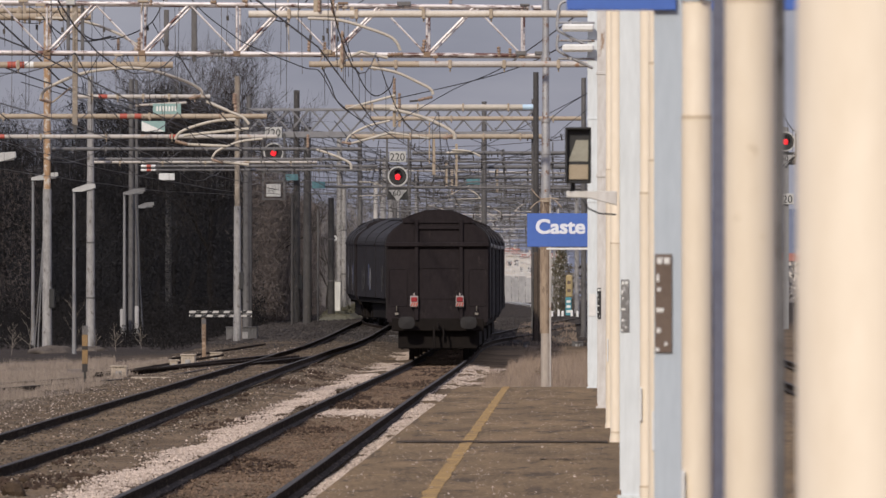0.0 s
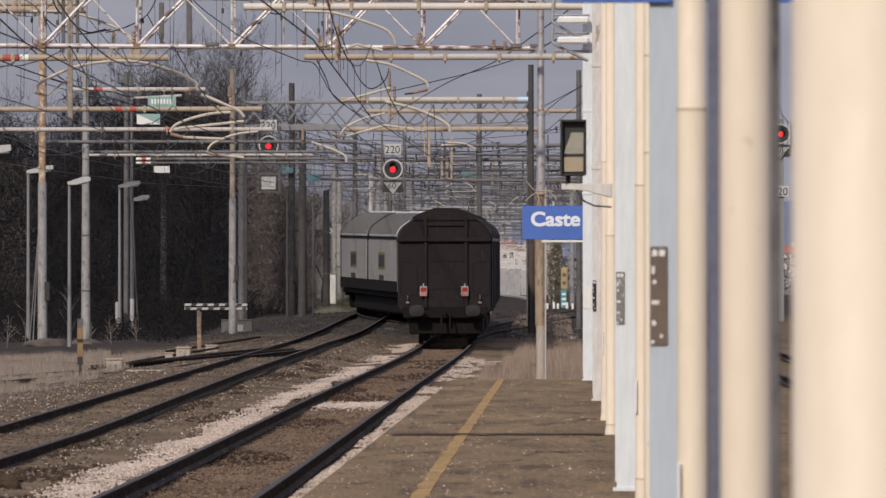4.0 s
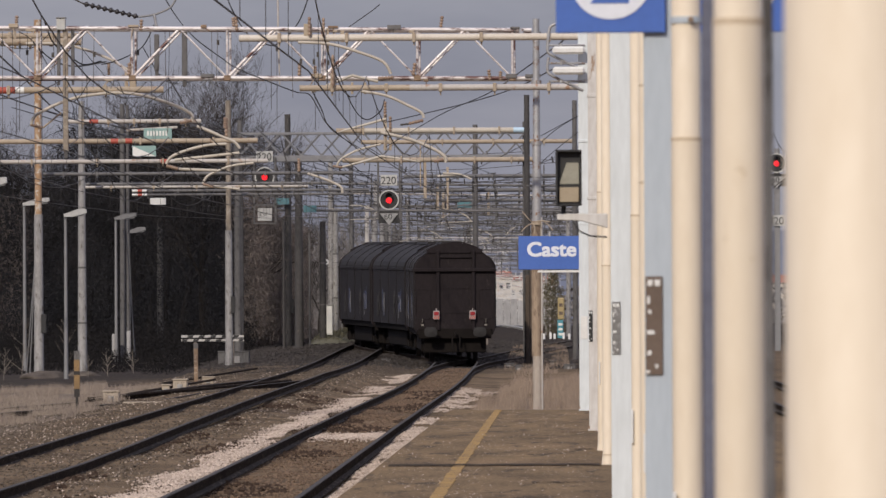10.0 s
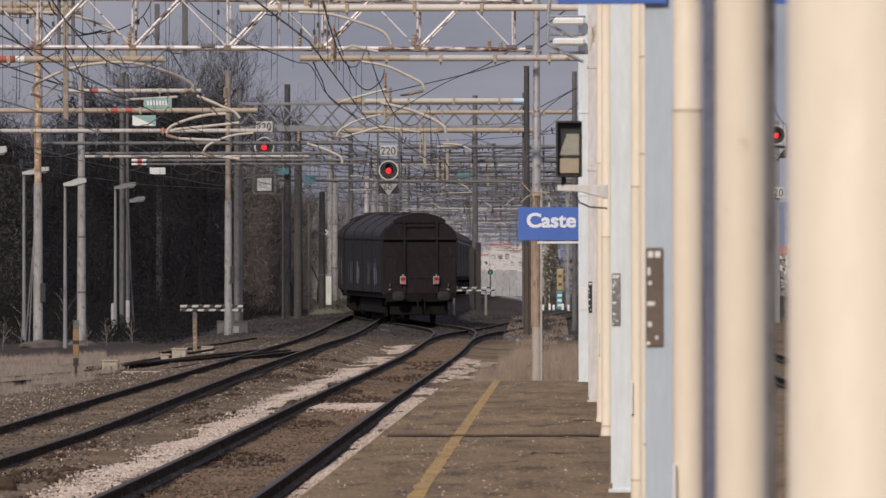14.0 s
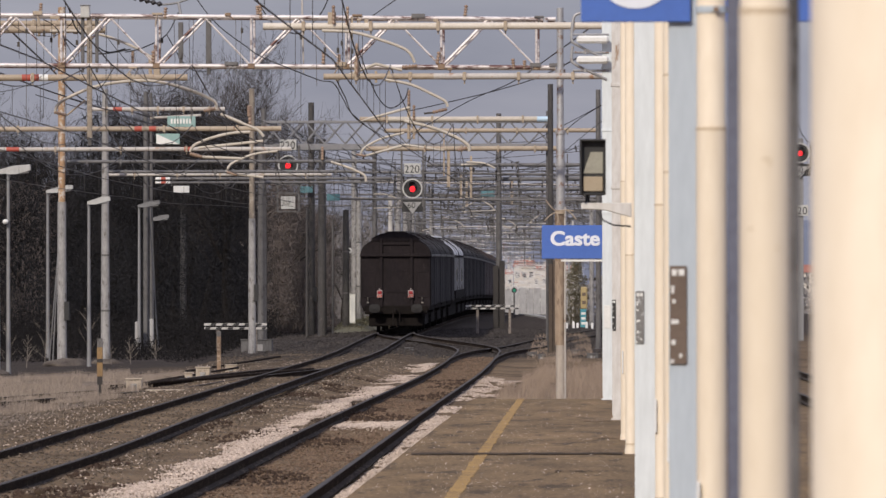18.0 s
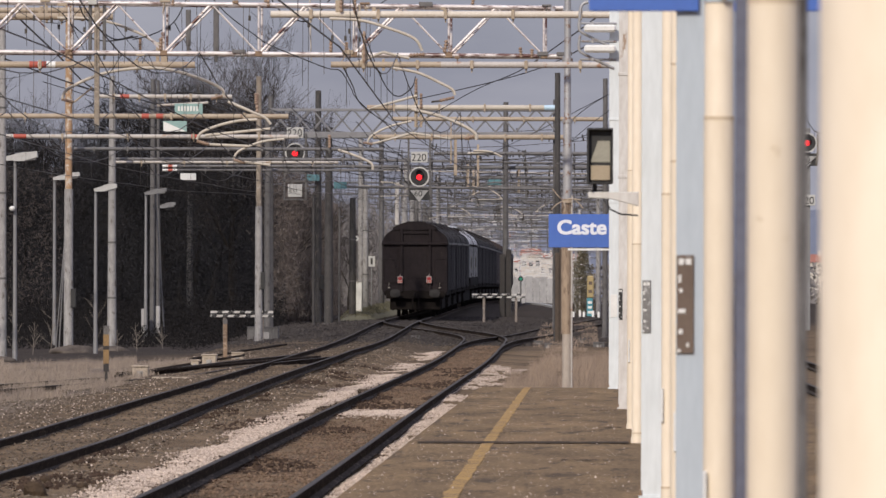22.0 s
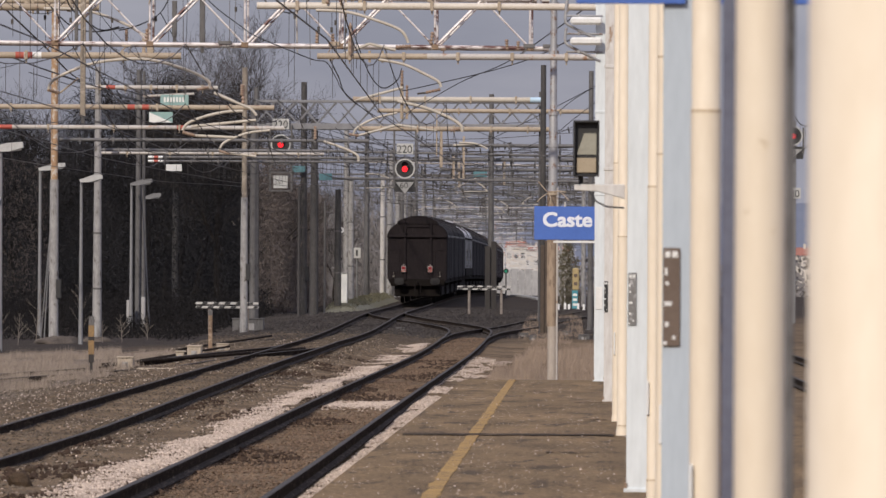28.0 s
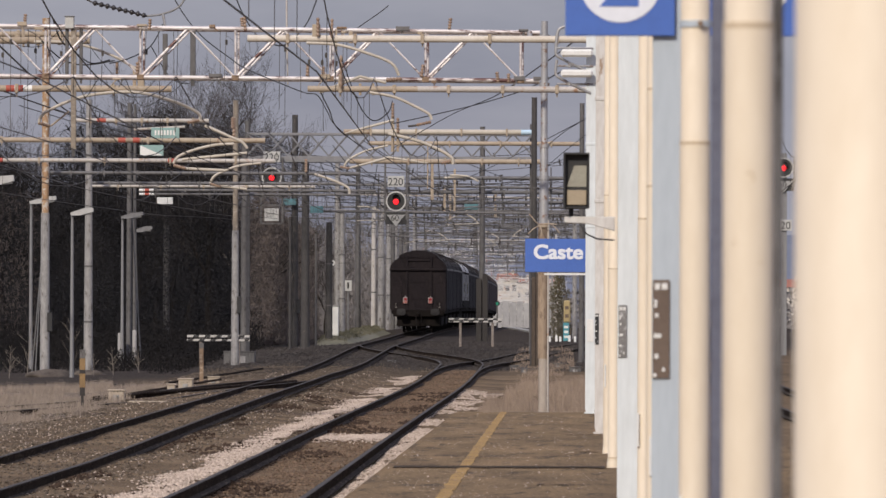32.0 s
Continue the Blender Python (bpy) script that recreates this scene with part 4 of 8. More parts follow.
part("arm", bm, M["stained_mast"], lb, "pale steel bracket arm")
bm = B()
tube(bm, [(bw * 0.3, 0.12, -0.07), (bw * 0.3, 0.12, 0.01)], 0.02, 8)
part("pivot", bm, M["black"], lb)
bm = B()
tube(bm, [(bw * 0.62, 0.06, -0.12), (bw * 0.9, 0.03, -0.21), (bw * 1.3, 0.03, -0.25), (bw * 1.95, 0.05, -0.26)], 0.007, 6)
part("cable", bm, M["black"], lb)


# ---- tubular mast at the platform's end and the first truss ----
M["mast_rust"] = material("weathered_brown_mast", (0.37, 0.285, 0.205), (0.235, 0.175, 0.125), 0.75, 0.0, 2.2, 16, 0.2, stretchz=0.3, spots=(0.15, 0.105, 0.075), spot_at=0.58)
tm = thing("gantry_mast", (-0.353, 182.0, G(182) - 0.25), "tall stepped tubular steel mast, rusty in its middle", "mast")
bm = B()
tube(bm, [(0, 0, 0), (0, 0, 1.379)], 0.10, 20)
M["shaft_foot"] = material("dull_stained_shaft_paint", (0.44, 0.385, 0.33), (0.31, 0.265, 0.225), 0.7, 0.0, 2.2, 16, 0.2, stretchz=0.3, spots=(0.20, 0.15, 0.115), spot_at=0.6)
part("lower_shaft", bm, M["shaft_foot"], tm)
bm = B()
tube(bm, [(-0.02, 0, 1.379), (-0.02, 0, 4.053)], 0.098, 20)
part("middle_shaft", bm, M["mast_rust"], tm, "rusty brown length of the mast")
bm = B()
tube(bm, [(0, 0, 4.053), (0, 0, 4.985), (0, 0, 5.054), (0, 0, 5.622), (0, 0, 5.702), (0, 0, 8.17)], [0.094, 0.094, 0.088, 0.085, 0.071, 0.068], 20)
part("upper_shaft", bm, M["steel"], tm)
for py in (4.109, 5.019, 5.668, 6.896, 7.863):
    bm = B()
    tube(bm, [(0, 0, py - 0.04), (0, 0, py + 0.04)], 0.105, 16)
    part("collar", bm, M["steel"], tm)
bm = B()
tube(bm, [(0.09, -0.05, 0.2), (0.09, -0.05, 4.166)], 0.02, 8)
part("earth_conduit", bm, M["whitetube"], tm, "pale conduit beside the shaft")


M["far_steel"] = material("sooty_far_steel", (0.17, 0.165, 0.165), (0.11, 0.105, 0.105), 0.7)
M["cross_grey"] = material("dull_grey_cross_tube", (0.15, 0.147, 0.15), (0.095, 0.093, 0.095), 0.6, 0.0, 3, 20, 0.1, spots=(0.26, 0.24, 0.23), spot_at=0.66, sx=0.3)


def insulator(bm, p, q, n=5, r=0.055, core=0.018, mi=0):
    """A ribbed porcelain insulator between two points."""
    p, q = Vector(p), Vector(q)
    pts, rs = [p], [core]
    for k in range(n):
        for f, rr in ((0.15, core * 1.3), (0.35, r), (0.6, r), (0.85, core * 1.3)):
            pts.append(p.lerp(q, (k + f) / n))
            rs.append(rr)
    pts.append(q)
    rs.append(core)
    return tube(bm, pts, rs, 8, mi)


def truss(x0, x1, y, z0, z1, depth, nodes_b, r, mat, name, label, verticals=True):
    """A tubular box girder across the tracks: four chords, zigzag braces in both faces."""
    t = thing(name, (0, 0, 0), label, "gantry")

    def zl(x):
        return z0 + 0.006 * (-3.0 - x)

    def zu(x):
        return z1 + 0.0095 * (-3.0 - x)
    for yy in (y, y + depth):
        for fz in (zl, zu):
            bm = B()
            tube(bm, [(x0, yy, fz(x0)), (x1, yy, fz(x1))], r, 10)
            part("chord", bm, mat, t)
    for i, xb0 in enumerate(nodes_b):
        for yy in (y, y + depth):
            xb = xb0 + (0.035 if yy > y else 0.0)
            nxt = nodes_b[i + 1] + (0.035 if yy > y else 0.0) if i + 1 < len(nodes_b) else None
            if verticals:
                bm = B()
                tube(bm, [(xb, yy, zl(xb)), (xb, yy, zu(xb))], r * 0.6, 6)
                part("upright", bm, mat, t)
            if nxt is not None:
                xm = (xb + nxt) / 2
                for xa, ra in ((xb, 0.72), (nxt, 0.46)) if yy == y else ((xb, 0.5),):
                    bm = B()
                    tube(bm, [(xa, yy, zl(xa)), (xm, yy, zu(xm))], r * ra, 8)
                    part("brace", bm, mat, t)
        xb = xb0
        bm = B()
        tube(bm, [(xb, y, zl(xb)), (xb, y + depth, zl(xb))], r * 0.5, 6)
        box(bm, xb - r * 1.6, xb + r * 1.6, y - r * 1.1, y + r * 1.1, zl(xb) - r * 1.2, zl(xb) + r * 1.2, bevel=0.01)
        part("node_plate", bm, M["rust"], t)
        rf_ = random.Random(i * 5 + 2)
        for j in range(5):
            xq, top_ = xb + rf_.uniform(-0.5, 0.5), rf_.random() < 0.35
            zq = (zu(xq) if top_ else zl(xq)) + rf_.choice((-1, 1)) * r
            bm = B()
            if j % 3 == 0:
                insulator(bm, (xq, y - 0.03, zq), (xq + rf_.uniform(-0.04, 0.04), y - 0.03, zq + rf_.uniform(0.16, 0.34)), 4, 0.042, 0.018)
                part("insulator", bm, M["insulator"], t)
            else:
                w2, h2 = rf_.uniform(0.03, 0.16), rf_.uniform(0.03, 0.09)
                box(bm, xq - w2, xq + w2, y - 0.08, y - 0.02, zq - h2 / 2, zq + h2 / 2, bevel=0.006)
                tube(bm, [(xq, y - 0.05, zq), (xq + rf_.uniform(-0.2, 0.2), y - 0.05, zq - rf_.uniform(0.1, 0.3))], 0.012, 5)
                part("fitting", bm, M[rf_.choice(("rust", "tube", "far_steel"))], t)
    return t


truss(-24.0, -0.446, 183.0, 6.958, 7.942, 0.75, [-0.835 - 1.925 * k for k in range(12)][::-1], 0.045, M["truss"], "truss_gantry", "weathered silver tubular truss across the tracks")
tube_mast = thing("gantry_mast", (-24.2, 183.3, G(183) - 0.4), "tall tubular steel mast carrying the truss", "mast")
bm = B()
tube(bm, [(0, 0, 0), (0, 0, 8.6)], [0.13, 0.09], 16)
part("shaft", bm, M["steel"], tube_mast)


# ---- poles ----
M["brown_board"] = material("dark_brown_boards", (0.095, 0.070, 0.052), (0.055, 0.042, 0.033), 0.85, 0.0, 3, 20, 0.2, stretchz=0.3)
M["brown_post"] = material("grey_brown_post", (0.30, 0.255, 0.205), (0.19, 0.16, 0.13), 0.8, 0.0, 3, 30, 0.2, spots=(0.42, 0.37, 0.31), spot_at=0.6)
M["pale_pole"] = material("pale_concrete_pole", (0.56, 0.535, 0.51), (0.40, 0.38, 0.36), 0.85, 0.0, 1.5, 20, 0.2, stretchz=0.4, spots=(0.25, 0.22, 0.19), spot_at=0.62)
def pole(x, y, top, r0, r1, mat, label, name="catenary_pole", upper=None, split=None, group="poles beside the tracks", bands=0, box_at=None):
    base = ground_z(x, y) - 0.1
    t = thing(name, (x, y, base), label, "pole", group)
    h = top - base
    bm = B()
    sp = (split - base) if split else h
    rm = r0 + (r1 - r0) * sp / h
    tube(bm, [(0, 0, 0), (0, 0, sp)], [r0, rm], 14)
    part("shaft", bm, mat, t)
    if split:
        bm = B()
        tube(bm, [(0, 0, sp), (0, 0, h)], [rm * 0.82, r1], 12)
        part("upper_shaft", bm, upper or mat, t)
    for k in range(bands):
        z = h * (k + 1) / (bands + 1)
        bm = B()
        tube(bm, [(0, 0, z - 0.03), (0, 0, z + 0.03)], (r0 + (r1 - r0) * z / h) * 1.06, 14)
        part("band", bm, M["grey_pole"], t)
    if box_at:
        bm = B()
        box(bm, r0 * 0.5, r0 * 1.5, -r0, r0 * 0.2, box_at - base, box_at - base + 0.62, bevel=0.01)
        part("junction_box", bm, M["black"], t)
    bm = B()
    box(bm, -r0 * 1.5, r0 * 1.5, -r0 * 1.5, r0 * 1.5, -0.3, 0.12, bevel=0.03)
    part("footing", bm, M["grey_pole"], t)
    return t


pole(-17.544, 272, 10.397, 0.15, 0.10, M["concrete_pole"], "tall pale round concrete pole", bands=3)
pole(-17.023, 298, 12.142, 0.165, 0.12, M["concrete_pole"], "tall concrete pole with a rusty brown upper part", upper=M["rust_pale"], split=5.717, box_at=1.805)
pole(-15.955, 305, 9.619, 0.165, 0.10, M["concrete_pole"], "pale grey concrete pole with dark bands", bands=4)
pole(-16.543, 346, 10.552, 0.115, 0.09, M["grey_pole"], "grey concrete pole before dark trees", bands=3)
pole(-16.62, 352, 10.658, 0.07, 0.06, M["grey_pole"], "slim grey pole before dark trees")
pole(-11.901, 330, 10.254, 0.15, 0.10, M["concrete_pole"], "concrete pole with a weathered brown top", upper=M["brown_post"], split=5.51, box_at=2.478)
pole(-12.342, 352, 9.272, 0.15, 0.12, M["grey_pole"], "grey concrete pole behind another")
pole(-11.741, 398, 11.357, 0.17, 0.13, M["dark_pole"], "dark weathered wooden-looking pole", box_at=2.601)
pole(-11.10, 392, 9.622, 0.20, 0.15, M["dark_pole"], "dark grey pole with fittings")
pole(-1.0, 330, 10.398, 0.125, 0.10, M["dark_pole"], "dark grey steel pole behind the tubular mast", bands=2)
pole(-11.55, 385, 6.6, 0.06, 0.05, M["dark_pole"], "slim dark post among the poles", "slim_post")
pole(-10.99, 405, 6.2, 0.05, 0.045, M["grey_pole"], "slim grey post among the poles", "slim_post")
pole(0.68, 450, 7.4, 0.13, 0.11, M["concrete_pole"], "pale concrete pole beside the pillar")
pole(-0.46, 462, 6.4, 0.06, 0.05, M["concrete_pole"], "slim pale post behind the bush", "slim_post")
pole(-0.27, 470, 6.9, 0.055, 0.05, M["pale_pole"], "slim pale post behind the bush", "slim_post")
for dx_ in (-0.30, 0.26):
    sp_ = thing("short_post", (-16.55 + dx_, 345.2, ground_z(-16.55, 345) - 0.05), "short pale steel post at a pole's foot", "post", "short posts at a pole")
    bm = B()
    tube(bm, [(0, 0, 0), (0, 0, 1.15 + 0.2 * dx_), (0, 0, 1.18 + 0.2 * dx_)], [0.085, 0.085, 0.05], 12)
    part("shaft", bm, M["concrete_pole"], sp_)
pole(0.776, 345, 10.57, 0.11, 0.09, M["grey_pole"], "grey steel pole far behind the platform", bands=2)
pole(-3.806, 435, 11.695, 0.15, 0.12, M["grey_pole"], "grey pole with a dark lower sleeve between the tracks", bands=3)
for i, (px, py_, yy, r_) in enumerate(((-10.58, 6.798, 412, 0.17), (-10.67, 7.683, 440, 0.16), (-10.83, 8.86, 480, 0.11), (-10.58, 8.851, 510, 0.15), (-10.866, 8.556, 545, 0.20), (-11.056, 8.804, 580, 0.19), (-11.354, 9.087, 620, 0.19), (-11.715, 9.346, 660, 0.19), (-12.031, 9.58, 700, 0.19))):
    pole(px, yy, py_, r_, r_ * 0.8, M["dark_pole"] if i == 0 else M["pale_pole"] if i in (2, 3) else M["concrete_pole"] if i < 7 else M["grey_pole"], "one of a row of concrete poles beside the second track", group="row of poles beside the second track", bands=2)


def stay(p, q, r=0.022):
    """A thin stay wire from a pole's head to the ground."""
    bm = B()
    tube(bm, [p, (q[0], q[1], ground_z(q[0], q[1]) - 0.05)], r, 6)
    return tagged(part("stay_wire", bm, M["grey_steel"]), "thin grey stay wire beside a pole", "stay wire", "stay wires")


def street_lamp(x, y, head_z, reach, label="slim steel platform lamp with a flat pale head", tilt=8, enamel="lamp_head"):
    base = ground_z(x, y) - 0.1
    t = thing("street_lamp", (x, y, base), label, "lamp", "lamps among the trees")
    h = head_z - base
    bm = B()
    tube(bm, [(0, 0, 0), (0, 0, h * 0.3), (0, 0, h)], [0.075, 0.06, 0.045], 10)
    part("shaft", bm, M["grey_steel"], t)
    bm = B()
    pr = [(-0.05, -0.06), (reach * 0.35, -0.10), (reach, -0.04), (reach, 0.09), (reach * 0.6, 0.12), (-0.05, 0.03)]
    a_ = [bm.verts.new((px, -0.16, pz)) for px, pz in pr]
    b_ = [bm.verts.new((px, 0.16, pz)) for px, pz in pr]
    for k in range(6):
        bm.faces.new((a_[k], a_[(k + 1) % 6], b_[(k + 1) % 6], b_[k]))
    bm.faces.new(a_[::-1])
    bm.faces.new(b_)
    bmesh.ops.recalc_face_normals(bm, faces=bm.faces)
    hd = part("head", bm, M[enamel], t, "flat lamp head")
    hd.matrix_basis = pose(0, 0, h, 0, -tilt, 0)
    bm = B()
    box(bm, reach * 0.45, reach * 0.9, -0.12, 0.12, -0.11, -0.06, bevel=0.01)
    part("glass", bm, M["dull_plate"], hd)
    return t


M["grey_steel"] = material("dull_grey_steel", (0.26, 0.26, 0.27), (0.20, 0.20, 0.20), 0.6, 0.2)
M["dull_plate"] = material("dull_grey_plate", (0.36, 0.36, 0.355), (0.27, 0.27, 0.265), 0.7)
# darker copy of the lamp enamel, for two heads that lie in shade
M["lamp_shaded"] = material("shaded_lamp_enamel", (0.20, 0.20, 0.205), (0.13, 0.13, 0.135), 0.6, scale=6)
M["lamp_head"] = material("pale_lamp_enamel", (0.50, 0.50, 0.49), (0.36, 0.36, 0.355), 0.5, scale=6)
stay((-17.042, 298, 5.81), (-17.398, 299))
stay((-16.893, 298, 7.207), (-17.569, 300))
stay((-16.457, 346, 6.443), (-16.114, 347))
stay((-16.37, 346, 6.875), (-16.297, 350))
street_lamp(-17.153, 272, 6.283, 0.68)
street_lamp(-18.663, 318, 6.352, 0.894)
street_lamp(-15.859, 293, 5.634, 0.696)
street_lamp(-16.754, 345, 6.171, 0.798, "slim steel platform lamp, shade in its flat head's colour", 8, "lamp_shaded")
street_lamp(-17.53, 372, 5.949, 0.698, "slim steel platform lamp, shade in its flat head's colour", 8, "lamp_shaded")
street_lamp(-19.481, 300, 6.718, 1.312)


M["pale_plate"] = material("pale_grey_plate", (0.50, 0.50, 0.48), (0.40, 0.40, 0.39), 0.6)


# ---- striped barriers ----
M["barrier_white"] = material("worn_white_plank", (0.58, 0.57, 0.55), (0.38, 0.36, 0.34), 0.7, 0.0, 5, 30, 0.1, spots=(0.25, 0.22, 0.19), spot_at=0.64)
M["barrier_post"] = material("weathered_barrier_post", (0.27, 0.23, 0.20), (0.16, 0.135, 0.12), 0.85, 0.0, 5, 40, 0.2, spots=(0.40, 0.37, 0.34), spot_at=0.6)
def barrier(x0, x1, y, z0, z1, label):
    base = min(ground_z(x0, y), ground_z(x1, y)) - 0.1
    t = thing("striped_barrier", (x0, y, base), label, "barrier", "striped barriers")
    L_ = x1 - x0
    for fx in (0.22, 0.82):
        bm = B()
        box(bm, L_ * fx - 0.055, L_ * fx + 0.055, 0, 0.11, 0, z0 - base + 0.02, bevel=0.01)
        part("post", bm, M["barrier_post"], t)
    n = 11
    hz = (z1 - z0)
    for row in range(2):
        za, zb = z0 - base + row * hz * 0.58, z0 - base + row * hz * 0.58 + hz * 0.36
        bm = B()
        box(bm, 0, L_, -0.06, -0.005, za, zb, bevel=0.008)
        pl = part("plank", bm, M["barrier_white"], t)
        for k in range(n):
            if (k + row) % 2:
                continue
            bm = B()
            sl_ = 0.05
            vs = [bm.verts.new((xq, yq, zq)) for yq in (-0.064, -0.057) for xq, zq in ((L_ * k / n + 0.005, za + 0.004), (min(L_ - 0.055, L_ * (k + 1.2) / n - sl_), za + 0.004), (min(L_ - 0.005, L_ * (k + 1.2) / n), zb - 0.004), (L_ * k / n + sl_, zb - 0.004))]
            for q in ((0, 1, 2, 3), (7, 6, 5, 4), (0, 4, 5, 1), (1, 5, 6, 2), (2, 6, 7, 3), (3, 7, 4, 0)):
                bm.faces.new([vs[i] for i in q])
            part("stripe", bm, M["black"], pl)
    return t


barrier(-13.654, -11.364, 330, 1.455, 1.70, "white and black striped plank barrier on two posts")
barrier(-4.975, -2.6, 400, 2.24, 2.44, "white and black striped plank barrier on two posts")


# ---- lattice gantry with the two light signals ----
def lattice(x0, x1, y, z0, z1, n, mat, label):
    t = thing("lattice_gantry", (0, 0, 0), label, "gantry")
    for yy in (y, y + 0.7):
        bm = B()
        box(bm, x0, x1, yy - 0.05, yy + 0.05, z1 - 0.10, z1, bevel=0.01)
        part("upper_chord", bm, mat, t)
        for k in range(n):
            xa, xb = x0 + (x1 - x0) * k / n, x0 + (x1 - x0) * (k + 1) / n
            for a_, b_ in ((z0, z1), (z1, z0)):
                bm = B()
                tube(bm, [(xa, yy, a_), (xb, yy, b_)], 0.035, 5)
                part("lacing", bm, mat, t)
    bm = B()
    box(bm, x0, x1, y - 0.06, y + 0.76, z0 - 0.26, z0, bevel=0.02)
    part("walkway", bm, M["gantry_grey"], t)
    return t


M["gantry_grey"] = material("grey_gantry_paint", (0.24, 0.24, 0.25), (0.18, 0.18, 0.19), 0.6, 0.1)
pole(-12.881, 370.4, 10.459, 0.13, 0.11, M["grey_pole"], "grey steel upright of the signal gantry", "gantry_upright", group="gantry uprights")
pole(-1.202, 370.4, 10.344, 0.12, 0.10, M["grey_pole"], "grey steel upright of the signal gantry", "gantry_upright", group="gantry uprights")
lattice(-12.881, -1.156, 370, 9.002, 9.951, 14, M["gantry_grey"], "grey lattice signal gantry over the tracks")
M["signal_red"] = material("lit_red_lens", (1.0, 0.02, 0.03), (1.0, 0.02, 0.03), 0.3, emit=1.3, bump=0)


def light_signal(x, y, z, number_z, tri=None, label="round black signal head with a white rim, lit red"):
    t = thing("light_signal", (x, y, z), label, "railway signal", "red signals on the gantry")
    bm = B()
    tube(bm, [(0, 0.10, 0), (0, -0.02, 0)], 0.36, 28)
    part("disc", bm, M["black"], t)
    bm = B()
    n = 32
    for k in range(n):
        a0, a1 = k * math.tau / n, (k + 1) * math.tau / n
        vs = [bm.verts.new((r * math.cos(q), yy, r * math.sin(q))) for yy in (-0.035, 0.0) for r, q in ((0.355, a0), (0.41, a0), (0.41, a1), (0.355, a1))]
        for q in ((3, 2, 1, 0), (4, 5, 6, 7), (2, 6, 5, 1), (4, 7, 3, 0)):
            bm.faces.new([vs[i] for i in q])
    bmesh.ops.recalc_face_normals(bm, faces=bm.faces)
    part("rim", bm, M["pale_plate"], t, "white rim")
    bm = B()
    tube(bm, [(0, -0.02, -0.02), (0, -0.06, -0.02)], 0.115, 20)
    part("lens", bm, M["signal_red"], t, "red light")
    bm = B()
    tube(bm, [(0, -0.02, 0.16), (0, -0.22, 0.14)], 0.145, 16, caps=False)
    part("hood", bm, M["black"], t)
    bm = B()
    box(bm, -0.34, 0.34, 0.0, 0.03, number_z - z - 0.22, number_z - z + 0.22, bevel=0.006)
    pl = part("number_plate", bm, M["pale_plate"], t)
    letters("220", 0.44, 0.004, M["black"], pl, pose(-0.33, -0.006, number_z - z - 0.16, 90, 0, 0) @ Matrix.Diagonal((0.95, 1, 1, 1)), "number")
    for s in (-1, 1):
        bm = B()
        box(bm, s * 0.44 - 0.04, s * 0.44 + 0.04, 0.02, 0.10, -0.75 if tri else -1.9, 8.933 - z, bevel=0.006)
        part("ladder_rail", bm, M["grey_pole"], t)
    if tri:
        bm = B()
        vs = [bm.verts.new(v) for v in ((-0.38, -0.01, -0.55), (0.38, -0.01, -0.55), (0.0, -0.01, -1.03))]
        bm.faces.new(vs)
        r_ = bmesh.ops.extrude_face_region(bm, geom=list(bm.faces))
        for v in r_["geom"]:
            if isinstance(v, bmesh.types.BMVert):
                v.co.y += 0.02
        bmesh.ops.recalc_face_normals(bm, faces=bm.faces)
        tr = part("speed_triangle", bm, M["dull_plate"], t, "dull white speed triangle")
        letters(tri, 0.34, 0.004, M["black"], tr, pose(-0.21, -0.014, -0.80, 90, 0, 0), "number")
        bm = B()
        box(bm, -0.44, 0.44, 0.03, 0.08, -0.95, -0.44, bevel=0.01)
        part("backing_board", bm, M["black"], t)
    else:
        bm = B()
        box(bm, -0.29, 0.29, -0.01, 0.03, -1.80, -1.28, bevel=0.01)
        pl = part("text_plate", bm, M["pale_plate"], t)
        letters("EST", 0.22, 0.004, M["grey_pole"], pl, pose(-0.21, -0.015, -1.62, 90, 0, 0), "lettering")
        for zz_ in (-0.8, -1.15, -1.9):
            bm = B()
            box(bm, -0.48, 0.48, 0.02, 0.06, zz_ - 0.03, zz_ + 0.03)
            part("rung", bm, M["grey_pole"], t)
    return t


light_signal(-6.772, 369.8, 7.161, 7.968, "60")
light_signal(-11.857, 369.8, 8.13, 8.96)
light_signal(9.087, 370.1, 8.591, 6.239, "60")
bm = B()
rs = thing("signal_post", (9.111, 370.2, G(370) - 0.3), "grey steel post of the signal beyond the platform", "post")
box(bm, -0.12, 0.12, 0, 0.2, 0, 9.188 - G(370) + 0.3, bevel=0.01)
part("shaft", bm, M["grey_steel"], rs)


